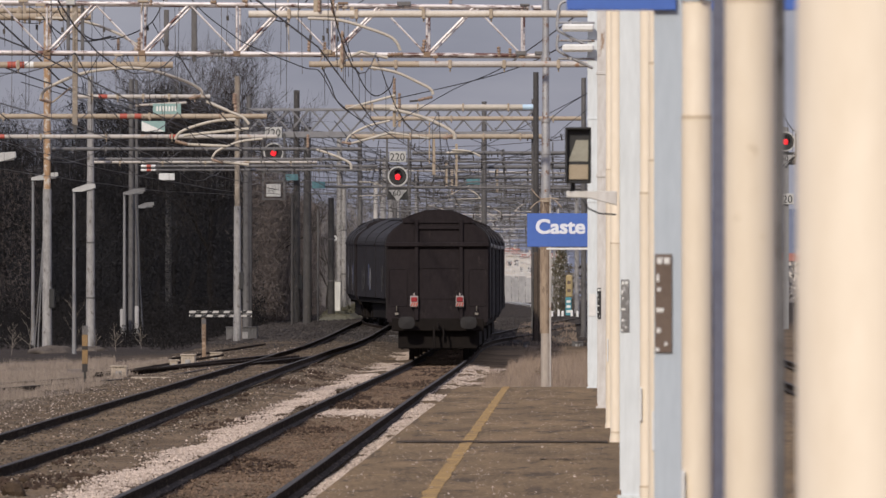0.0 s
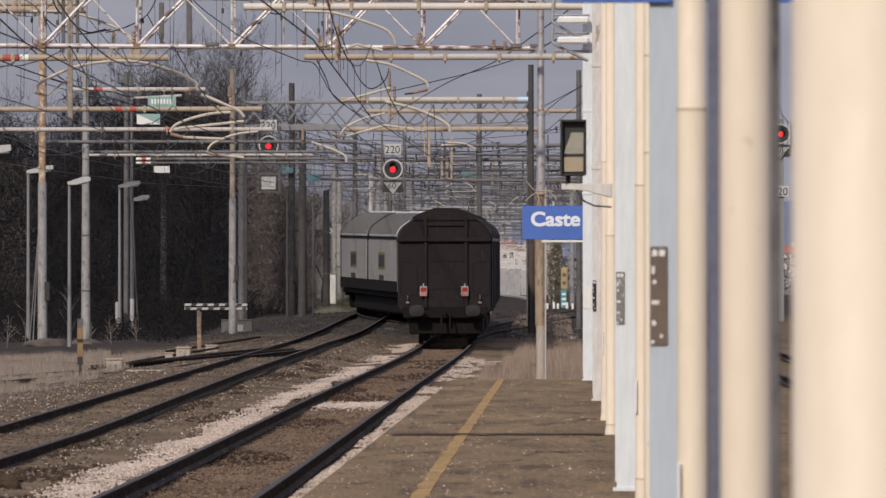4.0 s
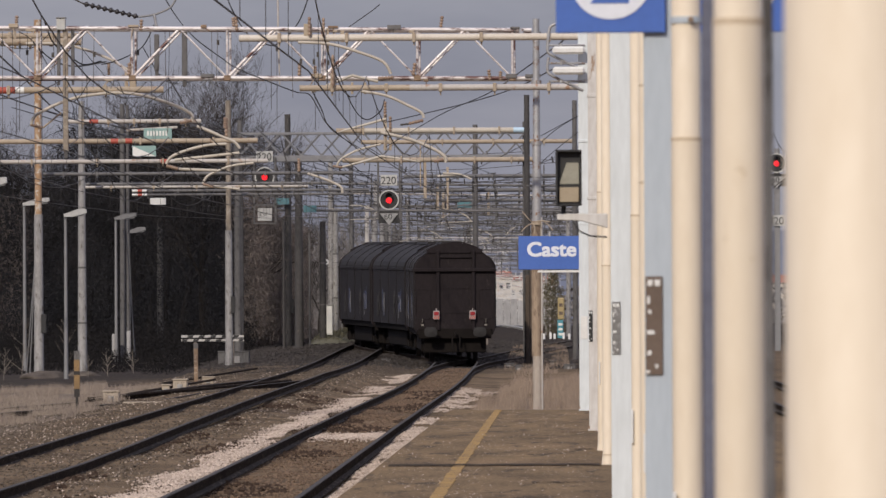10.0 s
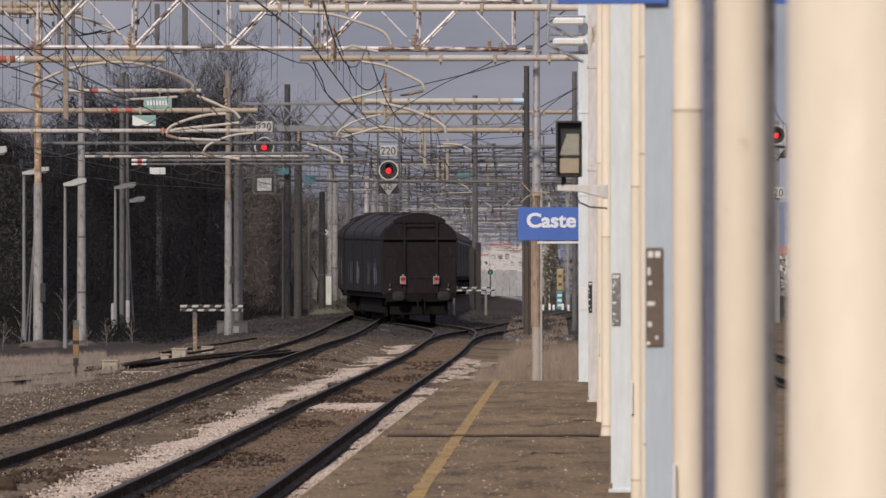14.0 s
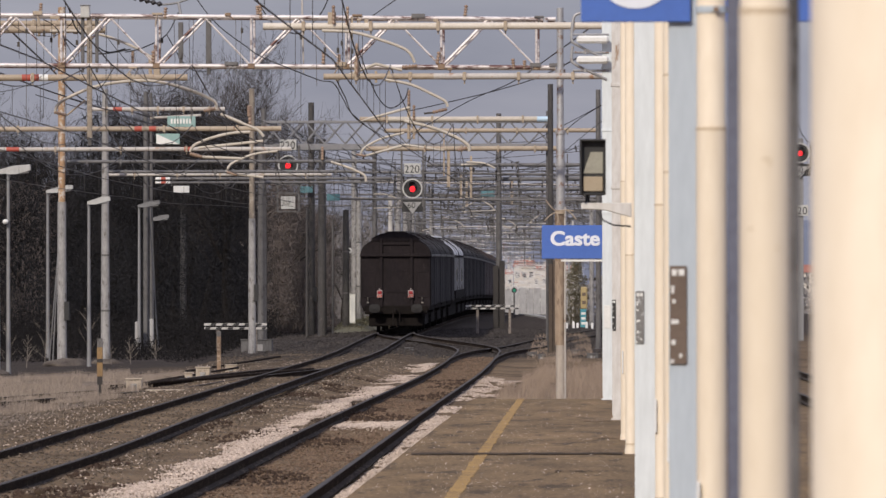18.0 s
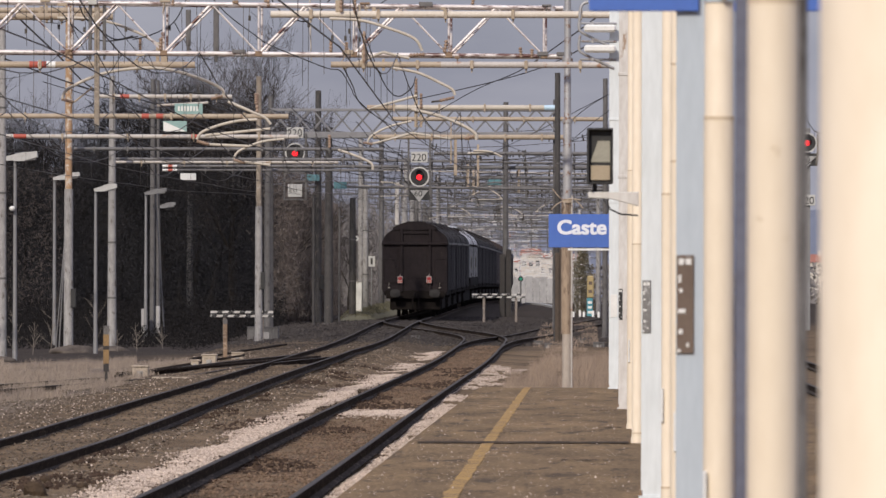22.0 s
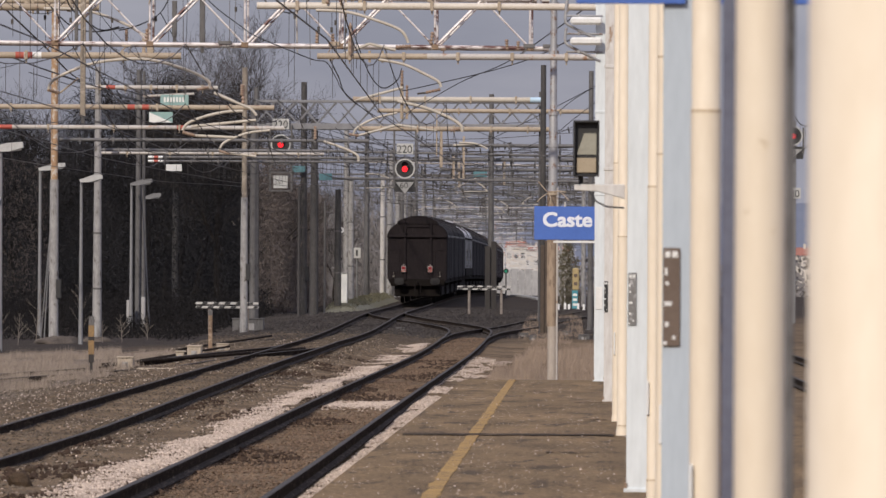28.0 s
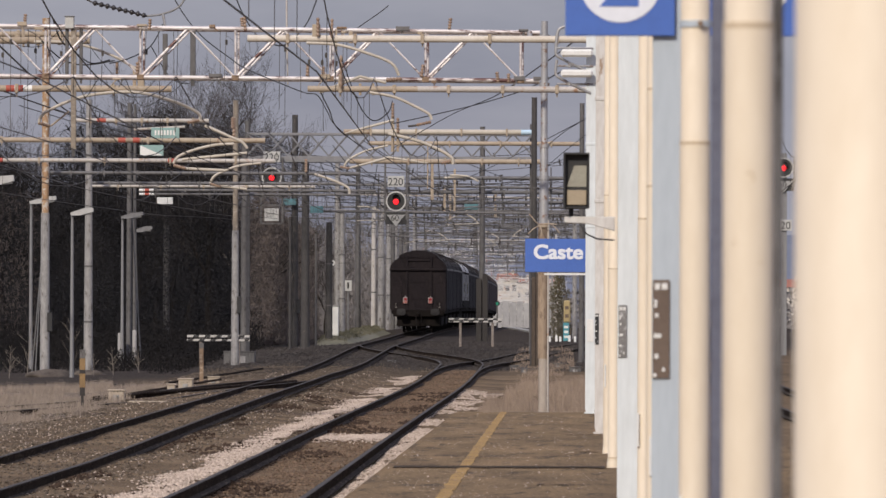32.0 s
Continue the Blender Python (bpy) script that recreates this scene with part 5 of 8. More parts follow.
# ---- overhead line: cantilever tubes, curved arms, insulators ----
def cantilever(x0, x1, y, z, r, mat, label, bands=(), arms=(), rods=(), insul=(), drops=(), clamps=3, hang=None):
    """A horizontal tube from x0 to x1 with all that hangs on it. arms, rods and insul are given as (x, z) in metres."""
    t = thing("overhead_cantilever", (0, 0, 0), label, "overhead line support", "overhead line supports")
    bm = B()
    tube(bm, [(x0, y, z), (x1, y, z)], r, 12)
    tb = part("tube", bm, mat, t)
    for xa, xb, m_ in bands:
        bm = B()
        tube(bm, [(xa, y, z), (xb, y, z)], r * 1.04, 12)
        part("band", bm, m_, tb, "painted band")
    for k in range(clamps):
        xc = x0 + (x1 - x0) * (k + 0.6) / (clamps + 0.2)
        bm = B()
        box(bm, xc - 0.035, xc + 0.035, y - r * 1.25, y + r * 1.25, z - r * 1.35, z + r * 1.35, bevel=0.008)
        tube(bm, [(xc, y, z - r), (xc, y, z - r - 0.09)], 0.016, 5)
        part("clamp", bm, M["tube"] if mat != GP else M["far_steel"], tb)
    for pts, rr, m_ in arms:
        bm = B()
        tube(bm, smooth_curve([(px, y - 0.12, pz) for px, pz in pts]), rr * 0.72, 8)
        part("curved_arm", bm, m_, t, "curved cream arm")
    for a_, b_, rr, m_ in rods:
        bm = B()
        tube(bm, [(a_[0], y - 0.06, a_[1]), (b_[0], y - 0.06, b_[1])], rr, 6)
        part("rod", bm, m_, t)
    for a_, b_, rr in insul:
        bm = B()
        insulator(bm, (a_[0], y - 0.12, a_[1]), (b_[0], y - 0.12, b_[1]), 5, rr * 0.72, rr * 0.36)
        part("insulator", bm, M["insulator"], t, "brown ribbed insulator")
    for xd, za, zb, w_ in drops:
        bm = B()
        box(bm, xd - w_ / 2, xd + w_ / 2, y - w_ / 2 + 0.02, y + w_ / 2 + 0.02, za, zb, bevel=0.006)
        part("bracket", bm, M["tube"], t)
    if hang:
        bm = B()
        tube(bm, [(hang[0], y, z), (hang[0], y + 0.1, hang[1])], 0.05, 8)
        part("hanger", bm, M["steel"], t)
    return t


TB, WT, GP = M["tube"], M["whitetube"], M["cross_grey"]
RW = (M["red"], M["white"])
# over the first track, from the mast at the platform's end
cantilever(-6.266, 0.709, 180.0, 7.685, 0.072, M["tube_pale"], "long pale tube over the near track", clamps=5,
    arms=[([(-5.085, 7.595), (-4.466, 7.561), (-3.904, 7.404), (-3.397, 7.201), (-3.24, 6.954)], 0.042, M["arm"])],
    insul=[((-3.499, 6.864), (-3.184, 6.886), 0.06), ((-4.86, 7.719), (-4.86, 8.101), 0.05), ((-4.579, 7.696), (-4.579, 8.079), 0.045)],
    rods=[((-4.826, 6.605), (-4.016, 6.931), 0.03, M["arm"]), ((-4.016, 6.931), (-3.499, 6.808), 0.03, M["arm"])],
    drops=[(-4.894, 7.651, 7.966, 0.16), (-4.5, 7.404, 7.876, 0.05), (-4.207, 7.595, 7.831, 0.08)], hang=(-0.641, 7.831))
cantilever(-5.034, 0.548, 179.0, 6.657, 0.062, M["tube"], "brown tube under the truss", clamps=5,
    arms=[([(-3.826, 6.59), (-3.323, 6.5), (-2.875, 6.299), (-2.629, 6.165), (-2.573, 6.053)], 0.04, M["arm"])],
    insul=[((-2.875, 5.941), (-2.584, 6.008), 0.05), ((-4.374, 6.679), (-4.374, 7.317), 0.045)],
    rods=[((-3.043, 5.919), (-2.853, 5.941), 0.02, M["wire"])],
    bands=[(-2.853, 0.548, WT)],
    drops=[(-4.374, 6.724, 6.948, 0.10), (-3.994, 6.534, 6.769, 0.05), (-3.737, 6.534, 6.769, 0.05)])
# far supports on the grey poles
cantilever(-7.985, -1.014, 331.0, 9.141, 0.10, M["tube"], "cream tube with a pale blue end", clamps=4, bands=[(-1.49, -1.014, M["pale_blue"]), (-6.972, -1.49, M["arm"])],
    arms=[([(-6.351, 9.079), (-5.317, 8.831), (-4.489, 8.5), (-4.013, 8.19), (-3.972, 7.962)], 0.085, M["arm"])],
    insul=[((-4.406, 8.003), (-4.055, 8.086), 0.11), ((-6.186, 10.217), (-6.186, 9.659), 0.09), ((-5.999, 9.659), (-5.999, 9.1), 0.08)],
    rods=[((-7.965, 9.079), (-6.144, 9.576), 0.05, M["arm"])],
    drops=[(-6.186, 8.417, 9.762, 0.12), (-5.999, 8.417, 9.659, 0.09)])
cantilever(-7.396, 0.778, 346.0, 9.038, 0.085, M["tube"], "thin cream tube before the lattice gantry", clamps=4,
    arms=[([(-8.326, 8.108), (-8.153, 8.389), (-7.504, 8.735), (-6.639, 8.951)], 0.06, M["arm"])],
    insul=[((-8.477, 8.13), (-8.109, 8.065), 0.09)],
    rods=[((-8.109, 8.086), (-6.639, 8.476), 0.045, M["arm"])], hang=(-5.558, 9.47))
cantilever(-8.344, -0.823, 356.0, 8.533, 0.10, M["tube"], "brown cross tube at the lattice gantry", clamps=5,
    rods=[((-8.21, 8.288), (-6.831, 8.689), 0.05, M["arm"]), ((-6.831, 8.689), (-5.273, 8.466), 0.05, M["arm"])],
    drops=[(-5.095, 7.242, 8.533, 0.10), (-5.273, 7.465, 9.133, 0.05)])
cantilever(-6.675, 1.2, 400.0, 8.63, 0.085, GP, "grey cross tube over the tracks", clamps=5, rods=[((-5.175, 8.63), (-4.175, 8.705), 0.05, M["arm"])],
    drops=[(-5.725, 7.655, 8.855, 0.14), (-4.725, 7.155, 9.03, 0.10)], arms=[([(-4.925, 8.755), (-4.175, 8.705), (-3.675, 8.48)], 0.06, M["arm"])])
cantilever(-6.676, 1.172, 436.0, 8.556, 0.10, GP, "dark grey cross tube over the tracks", clamps=7, drops=[(-5.641, 7.63, 8.856, 0.12), (-3.733, 7.902, 8.992, 0.10)])
cantilever(-6.87, 1.29, 480.0, 8.69, 0.10, GP, "dark grey cross tube over the tracks", clamps=7, drops=[(-5.91, 7.76, 9.11, 0.12), (-3.51, 7.91, 9.11, 0.12)])
# over the outer tracks
cantilever(-24.0, -9.649, 184.6, 7.779, 0.075, M["tube"], "brown tube with arms over the outer tracks", clamps=8,
    arms=[([(-10.775, 7.745), (-10.085, 7.734), (-9.568, 7.619), (-9.05, 7.412), (-8.682, 7.181)], 0.04, M["arm"])],
    insul=[((-9.108, 6.986), (-8.752, 7.066), 0.06), ((-8.625, 7.043), (-8.625, 7.469), 0.05), ((-9.085, 7.343), (-9.085, 7.09), 0.05)],
    drops=[(-11.005, 7.641, 8.101, 0.05), (-10.27, 7.688, 7.963, 0.08), (-11.143, 7.688, 7.941, 0.07)], hang=(-20.0, 7.963))
cantilever(-24.0, -9.793, 185.6, 7.939, 0.06, M["tube"], "brown tube close under the truss", clamps=6)
cantilever(-24.5, -8.076, 187.0, 6.859, 0.07, M["tube"], "brown tube with red and white bands", clamps=8, bands=[(-11.501, -11.325, RW[0]), (-11.325, -11.255, RW[1]), (-11.255, -11.15, RW[0]), (-11.15, -10.963, RW[1])],
    arms=[([(-10.811, 6.146), (-10.694, 6.356), (-10.086, 6.637), (-9.455, 6.765), (-8.731, 6.777), (-8.006, 6.59), (-7.527, 6.368), (-7.48, 6.193)], 0.045, M["arm"])],
    insul=[((-10.834, 6.146), (-10.577, 6.076), 0.055), ((-7.737, 6.158), (-7.48, 6.216), 0.055)],
    rods=[((-10.577, 6.076), (-10.191, 6.391), 0.02, M["tube"])],
    drops=[(-8.847, 6.8, 7.326, 0.07), (-8.707, 6.777, 7.128, 0.14)])
cantilever(-12.93, -9.375, 240.0, 7.43, 0.055, WT, "white tube with a red band", clamps=5, bands=[(-12.345, -12.105, RW[0])],
    rods=[((-11.355, 7.19), (-10.005, 7.265), 0.035, WT), ((-9.375, 7.25), (-8.925, 7.055), 0.05, M["arm"])], insul=[((-8.73, 7.52), (-8.73, 7.22), 0.08)],
    arms=[([(-9.48, 7.295), (-8.925, 7.055), (-8.505, 6.875), (-8.34, 6.695)], 0.05, M["arm"])])
cantilever(-26.0, -8.597, 262.0, 7.366, 0.075, M["tube"], "long brown tube with a red band", clamps=8, bands=[(-12.854, -12.642, RW[0]), (-12.429, -12.232, RW[0])],
    arms=[([(-11.25, 6.694), (-11.086, 6.907), (-10.595, 7.104), (-10.021, 7.235), (-9.498, 7.267)], 0.06, M["arm"])],
    insul=[((-11.25, 6.645), (-10.889, 6.547), 0.085), ((-9.498, 7.464), (-9.498, 8.037), 0.085)],
    rods=[((-10.889, 6.547), (-9.776, 6.498), 0.045, M["arm"]), ((-11.004, 6.809), (-9.121, 7.005), 0.045, M["arm"])])
cantilever(-26.0, -9.031, 285.0, 7.206, 0.07, M["whitetube"], "long whitish tube over the outer tracks", clamps=8, bands=[(-12.415, -12.202, RW[0]), (-18.026, -17.617, RW[0])],
    arms=[([(-11.079, 6.493), (-10.937, 6.725), (-10.545, 6.921), (-10.1, 7.063), (-9.476, 7.135)], 0.055, M["arm"])],
    insul=[((-11.079, 6.476), (-10.723, 6.387), 0.08)], rods=[((-10.723, 6.404), (-9.922, 6.315), 0.045, M["arm"])])
cantilever(-16.912, -6.671, 299.0, 7.056, 0.06, GP, "grey cross tube over the outer tracks", clamps=9, arms=[([(-8.166, 7.038), (-7.606, 6.851), (-7.083, 6.608), (-7.008, 6.384)], 0.06, M["arm"])], insul=[((-8.447, 7.094), (-8.447, 7.542), 0.08)])
cantilever(-15.912, -7.593, 306.0, 6.833, 0.055, GP, "grey cross tube over the outer tracks", clamps=8)
cantilever(-15.912, -8.358, 306.5, 6.738, 0.05, M["whitetube"], "thin pale cross tube over the outer tracks", clamps=5)
cantilever(-15.448, -6.786, 330.5, 6.974, 0.055, GP, "grey cross tube with a red and white end", clamps=8, bands=[(-15.448, -15.242, RW[1]), (-15.242, -15.077, RW[0]), (-15.077, -14.912, RW[1])])
cantilever(-15.495, -7.385, 331.5, 6.845, 0.045, GP, "grey cross tube with a red and white end", clamps=8, bands=[(-15.495, -15.288, RW[1]), (-15.288, -15.123, RW[0]), (-15.123, -14.957, RW[1])])
# drop posts under the first truss
for px_, pz0, pz1, w_, m_ in ((-9.89, 5.514, 8.032, 0.105, M["brown_post"]), (-8.039, 7.135, 7.872, 0.10, M["grey_pole"]), (-7.475, 6.952, 7.929, 0.11, M["grey_pole"]), (-10.028, 6.997, 8.032, 0.07, M["grey_pole"]), (-9.741, 6.997, 8.032, 0.07, M["grey_pole"])):
    dp = thing("drop_post", (px_, 183.04, pz0), "upright post hanging from the truss", "post", "drop posts under the truss")
    bm = B()
    box(bm, -w_ / 2, w_ / 2, -w_ / 2, w_ / 2, 0, pz1 - pz0, bevel=0.01)
    part("shaft", bm, m_, dp)
    bm = B()
    box(bm, -w_ * 0.35, w_ * 0.35, -w_ * 0.35, w_ * 0.35, -0.14, 0.01, bevel=0.01)
    part("end_cap", bm, M["grey_pole"], dp)


M["glaze"] = material("black_glazed_insulator", (0.022, 0.020, 0.022), (0.04, 0.037, 0.038), 0.35, 0.0, 4, 30, 0.0)


# ---- cross supports far along the line ----
def far_support(y, x0, x1, seed):
    r_ = random.Random(seed)
    g = G(y)
    t = thing("overhead_portal", (0, 0, 0), "far steel portal carrying overhead wires", "overhead line support", "far portals")
    for x in (x0, x1):
        bm = B()
        tube(bm, [(x, y, g - 0.5), (x, y, g + r_.uniform(8.2, 9.8))], [0.16, 0.12], 8)
        part("upright", bm, M["concrete_pole"] if r_.random() < 0.5 else M["grey_pole"], t)
    for z in (r_.uniform(6.9, 7.4), r_.uniform(5.9, 6.4)):
        bm = B()
        tube(bm, [(x0, y, g + z), (x1, y, g + z + r_.uniform(-0.3, 0.3))], r_.uniform(0.035, 0.06), 6)
        part("cross_tube", bm, M["far_steel"] if r_.random() < 0.85 else M["whitetube"], t)
    x = x0 + 2.0
    while x < x1 - 1:
        bm = B()
        tube(bm, [(x, y, g + 7.9), (x, y, g + r_.uniform(5.2, 5.8))], 0.03, 5)
        part("hanger", bm, M["grey_pole"], t)
        bm = B()
        s = r_.choice((-1, 1))
        tube(bm, smooth_curve([(x, y, g + 6.1), (x + s * 0.7, y, g + 6.05), (x + s * 1.3, y, g + 5.75), (x + s * 1.5, y, g + 5.5)], 3), 0.034, 5)
        metal = M["arm"] if r_.random() < 0.12 else M["far_steel"]
        part("arm", bm, metal, t)
        bm = B()
        tube(bm, [(x, y, g + 5.45), (x + s * 1.6, y, g + 5.5)], 0.022, 5)
        part("steady_rod", bm, metal, t)
        for j in range(2):
            bm = B()
            xa, za = x + r_.uniform(-1.2, 1.2), g + r_.uniform(5.4, 8.0)
            tube(bm, [(xa, y, za), (xa + r_.uniform(-1.2, 1.2), y + 0.3, za + r_.uniform(-0.7, 0.7))], 0.02, 4)
            part("tie_rod", bm, metal, t)
        bm = B()
        insulator(bm, (x, y, g + 7.2), (x, y, g + 6.7), 4, 0.06, 0.03)
        part("insulator", bm, M["glaze"], t)
        x += r_.uniform(1.8, 3.4)
    for k in range(7):
        z = g + r_.uniform(5.7, 9.0)
        xa, xb = r_.uniform(x0, x0 + 4), r_.uniform(x1 - 4, x1)
        dip, tip = r_.uniform(0.1, 0.7), r_.uniform(-0.5, 0.5)
        bm = B()
        tube(bm, [(xa + (xb - xa) * u, y + r_.uniform(-2, 2), z + tip * u - 4 * dip * u * (1 - u)) for u in (0, 0.2, 0.4, 0.6, 0.8, 1.0)], 0.017, 4)
        for j in range(4):
            u = r_.random()
            xq, zq = xa + (xb - xa) * u, z + tip * u - 4 * dip * u * (1 - u)
            tube(bm, [(xq, y, zq - 0.16), (xq + r_.uniform(-0.1, 0.1), y, zq + 0.16)], 0.035, 5)
        part("span_wire", bm, M["wire"], t)
    return t


for i, (y_, x0, x1) in enumerate(((412, -18, 2.2), (440, -10.9, 6), (480, -10.8, 7), (512, -17, 7), (545, -10.8, 8), (580, -10.8, 8), (620, -14, 9), (665, -10.8, 10), (705, -12, 10), (750, -14, 11), (800, -12, 12), (860, -15, 13), (930, -16, 14), (1010, -16, 16), (1100, -18, 18))):
    far_support(y_, x0, x1, i + 3)


# ---- wires ----
def wire_run(name, fx, supports, contact=5.3, mess=6.75, sag=1.0, label="copper contact wire with its carrier and droppers"):
    t = thing(name, (0, 0, 0), label, "overhead wire", "overhead wires")
    for i, (ya, yb) in enumerate(zip(supports, supports[1:])):
        n = 8
        sa, sb = (0.22 if i % 2 else -0.22), (-0.22 if i % 2 else 0.22)
        c, m_ = [], []
        for k in range(n + 1):
            u = k / n
            y = ya + (yb - ya) * u
            x = fx(y) + sa + (sb - sa) * u
            c.append((x, y, G(y) + contact))
            m_.append((x, y, G(y) + mess - 4 * sag * u * (1 - u)))
        bm = B()
        tube(bm, c, 0.011, 4)
        part("contact_wire", bm, M["wire"], t)
        bm = B()
        tube(bm, m_, 0.012, 4)
        part("carrier_wire", bm, M["wire"], t)
        for k in range(1, n):
            bm = B()
            tube(bm, [c[k], m_[k]], 0.006, 3)
            part("dropper", bm, M["wire"], t)
    return t


SUP = [64, 122, 181, 240, 290, 331, 370, 412, 440, 480, 512, 545, 580, 620, 665, 705, 750, 800, 860]
wire_run("overhead_wire", lambda y: -3.53 + 0.02 * max(0, y - 310), SUP[:16])
wire_run("overhead_wire", lambda y: -7.5, SUP)
wire_run("overhead_wire", lambda y: -10.0, SUP[1:12])
wire_run("overhead_wire", lambda y: -12.6 + 0.004 * (y - 180), SUP[1:14])
wire_run("overhead_wire", lambda y: -15.6 + 0.008 * (y - 180), SUP[1:14])
wire_run("overhead_wire", lambda y: 5.6, SUP[:16])


def cable(pts, r, label="black sagging feeder cable", name="cable"):
    bm = B()
    tube(bm, smooth_curve(pts, 6), r * 0.72, 6)
    return tagged(part(name, bm, M["black"]), label, "cable", "cables over the tracks")


cable([(-11.695, 184, 7.872), (-12.298, 210, 7.734), (-13.005, 240, 7.595), (-13.422, 280, 7.935), (-13.757, 330, 8.666)], 0.026)
cable([(-12.003, 187, 6.976), (-11.838, 200, 6.955), (-11.919, 215, 7.067), (-12.22, 235, 7.3), (-12.805, 262, 7.824), (-13.757, 330, 8.707)], 0.024)
cable([(-10.373, 184, 8.216), (-10.217, 184.3, 7.766), (-9.888, 184.6, 7.487), (-9.568, 184, 7.296), (-9.222, 184.2, 7.371)], 0.022)
cable([(-10.603, 184, 7.756), (-10.217, 184.3, 7.397), (-9.767, 184.5, 7.277), (-9.118, 184.2, 7.36)], 0.02)
cable([(-9.222, 184.2, 7.302), (-8.868, 184.5, 7.403), (-8.42, 184.8, 7.667), (-8.175, 185, 8.135)], 0.018)
cable([(-6.728, 184, 8.907), (-6.543, 184, 8.401), (-6.233, 184, 7.906), (-5.854, 184, 7.688), (-5.595, 184.2, 7.717), (-5.25, 184.2, 8.062), (-5.077, 184.2, 8.408), (-4.916, 184.2, 8.914)], 0.018)
cable([(-8.062, 184, 8.907), (-7.694, 184, 8.285), (-7.263, 183, 7.793), (-6.7, 182, 7.363), (-6.324, 181, 7.106), (-5.535, 180, 6.763), (-5.119, 180, 6.605), (-5.13, 190, 6.808), (-5.577, 215, 7.08), (-5.925, 240, 7.235), (-6.868, 331, 8.21)], 0.016)
cable([(-4.79, 179.5, 6.603), (-4.893, 190, 6.523), (-5.621, 230, 6.926), (-6.972, 331, 8.417)], 0.018)
cable([(-4.363, 179, 7.261), (-4.083, 179, 6.5), (-3.889, 179.3, 6.15), (-3.691, 179.5, 6.042), (-3.444, 179.5, 6.21), (-3.375, 180, 6.447)], 0.016)
cable([(-4.859, 260, 7.827), (-4.127, 262, 8.037), (-2.343, 255, 8.271), (-1.005, 240, 8.27), (0.034, 182, 7.124)], 0.020)
cable([(-6.144, 331, 8.562), (-3.694, 300, 9.024), (-1.916, 262, 8.692), (-0.438, 200, 7.768), (0.371, 180, 7.741)], 0.02)
cable([(-4.175, 183, 7.976), (-3.912, 183, 8.159), (-3.683, 183, 8.319), (-3.511, 183, 8.457)], 0.014)
cable([(-0.506, 300, 7.992), (0.054, 290, 8.242), (0.752, 280, 8.46)], 0.018)
cable([(-0.765, 331, 7.693), (0.06, 320, 8.2), (0.93, 310, 8.681)], 0.018)
cable([(-5.925, 400, 7.905), (-3.491, 380, 8.506), (-1.137, 350, 9.011), (0.89, 331, 9.659)], 0.02)
cable([(-5.913, 436, 7.63), (-3.071, 420, 8.469), (-0.879, 380, 8.672), (0.941, 350, 8.902)], 0.02)
cable([(-8.361, 184, 7.641), (-8.103, 186, 7.123), (-7.796, 187, 6.976), (-7.327, 190, 7.176), (-7.213, 200, 7.518)], 0.014)
rw_ = random.Random(61)
for i in range(14):
    xa, xb = rw_.uniform(-17, 2), rw_.uniform(-12, 6)
    za, zb = rw_.uniform(7.2, 9.6), rw_.uniform(8.0, 9.6)
    ya, yb = rw_.choice((299, 331, 346, 370)), rw_.choice((480, 545, 620, 705))
    cable([(xa, ya, za), (xa * 0.66 + xb * 0.34, ya * 0.66 + yb * 0.34, za * 0.66 + zb * 0.34 - 0.6), (xa * 0.33 + xb * 0.67, ya * 0.33 + yb * 0.67, za * 0.33 + zb * 0.67 - 0.6), (xb, yb, zb)], 0.019, "long bare wire over the tracks", "line_wire")
for i in range(9):
    cable([(-18 + 0.5 * i, 300 + 6 * i, 9.3 + 0.1 * i), (-12 + 0.2 * i, 400, 8.2 + 0.15 * i), (-9 + 0.5 * i, 540, 8.6 + 0.1 * i), (-6 + 0.9 * i, 760, 9.5)], 0.022, "long bare wire over the tracks", "line_wire")


# ---- small plates over the tracks ----
def plate(x0, x1, z0, z1, y, mat, label, bars=0, half=False, hang=0.5):
    t = thing("track_plate", (x0, y, z0), label, "sign", "plates over the tracks")
    bm = B()
    box(bm, 0, x1 - x0, 0, 0.02, 0, z1 - z0, bevel=0.006)
    pl = part("panel", bm, mat, t)
    for k in range(bars):
        bm = B()
        w_ = (x1 - x0)
        box(bm, w_ * (0.12 + 0.76 * k / bars), w_ * (0.12 + 0.76 * (k + 0.6) / bars), -0.006, 0.001, (z1 - z0) * 0.3, (z1 - z0) * 0.75)
        part("bar", bm, M["white"], pl)
    if half:
        bm = B()
        vs = [bm.verts.new(v) for v in ((0.01, -0.008, 0.01), (x1 - x0 - 0.01, -0.008, 0.01), (0.01, -0.008, z1 - z0 - 0.01))]
        bm.faces.new(vs)
        r_ = bmesh.ops.extrude_face_region(bm, geom=list(bm.faces))
        for v in r_["geom"]:
            if isinstance(v, bmesh.types.BMVert):
                v.co.y += 0.008
        bmesh.ops.recalc_face_normals(bm, faces=bm.faces)
        part("corner", bm, M["white"], pl)
    for fx in (0.1, 0.9):
        bm = B()
        tube(bm, [((x1 - x0) * fx, 0.03, (z1 - z0) * 0.5), ((x1 - x0) * fx, 0.03, z1 - z0 + hang)], 0.012, 5)
        part("hanger", bm, M["grey_pole"], t)
    return t


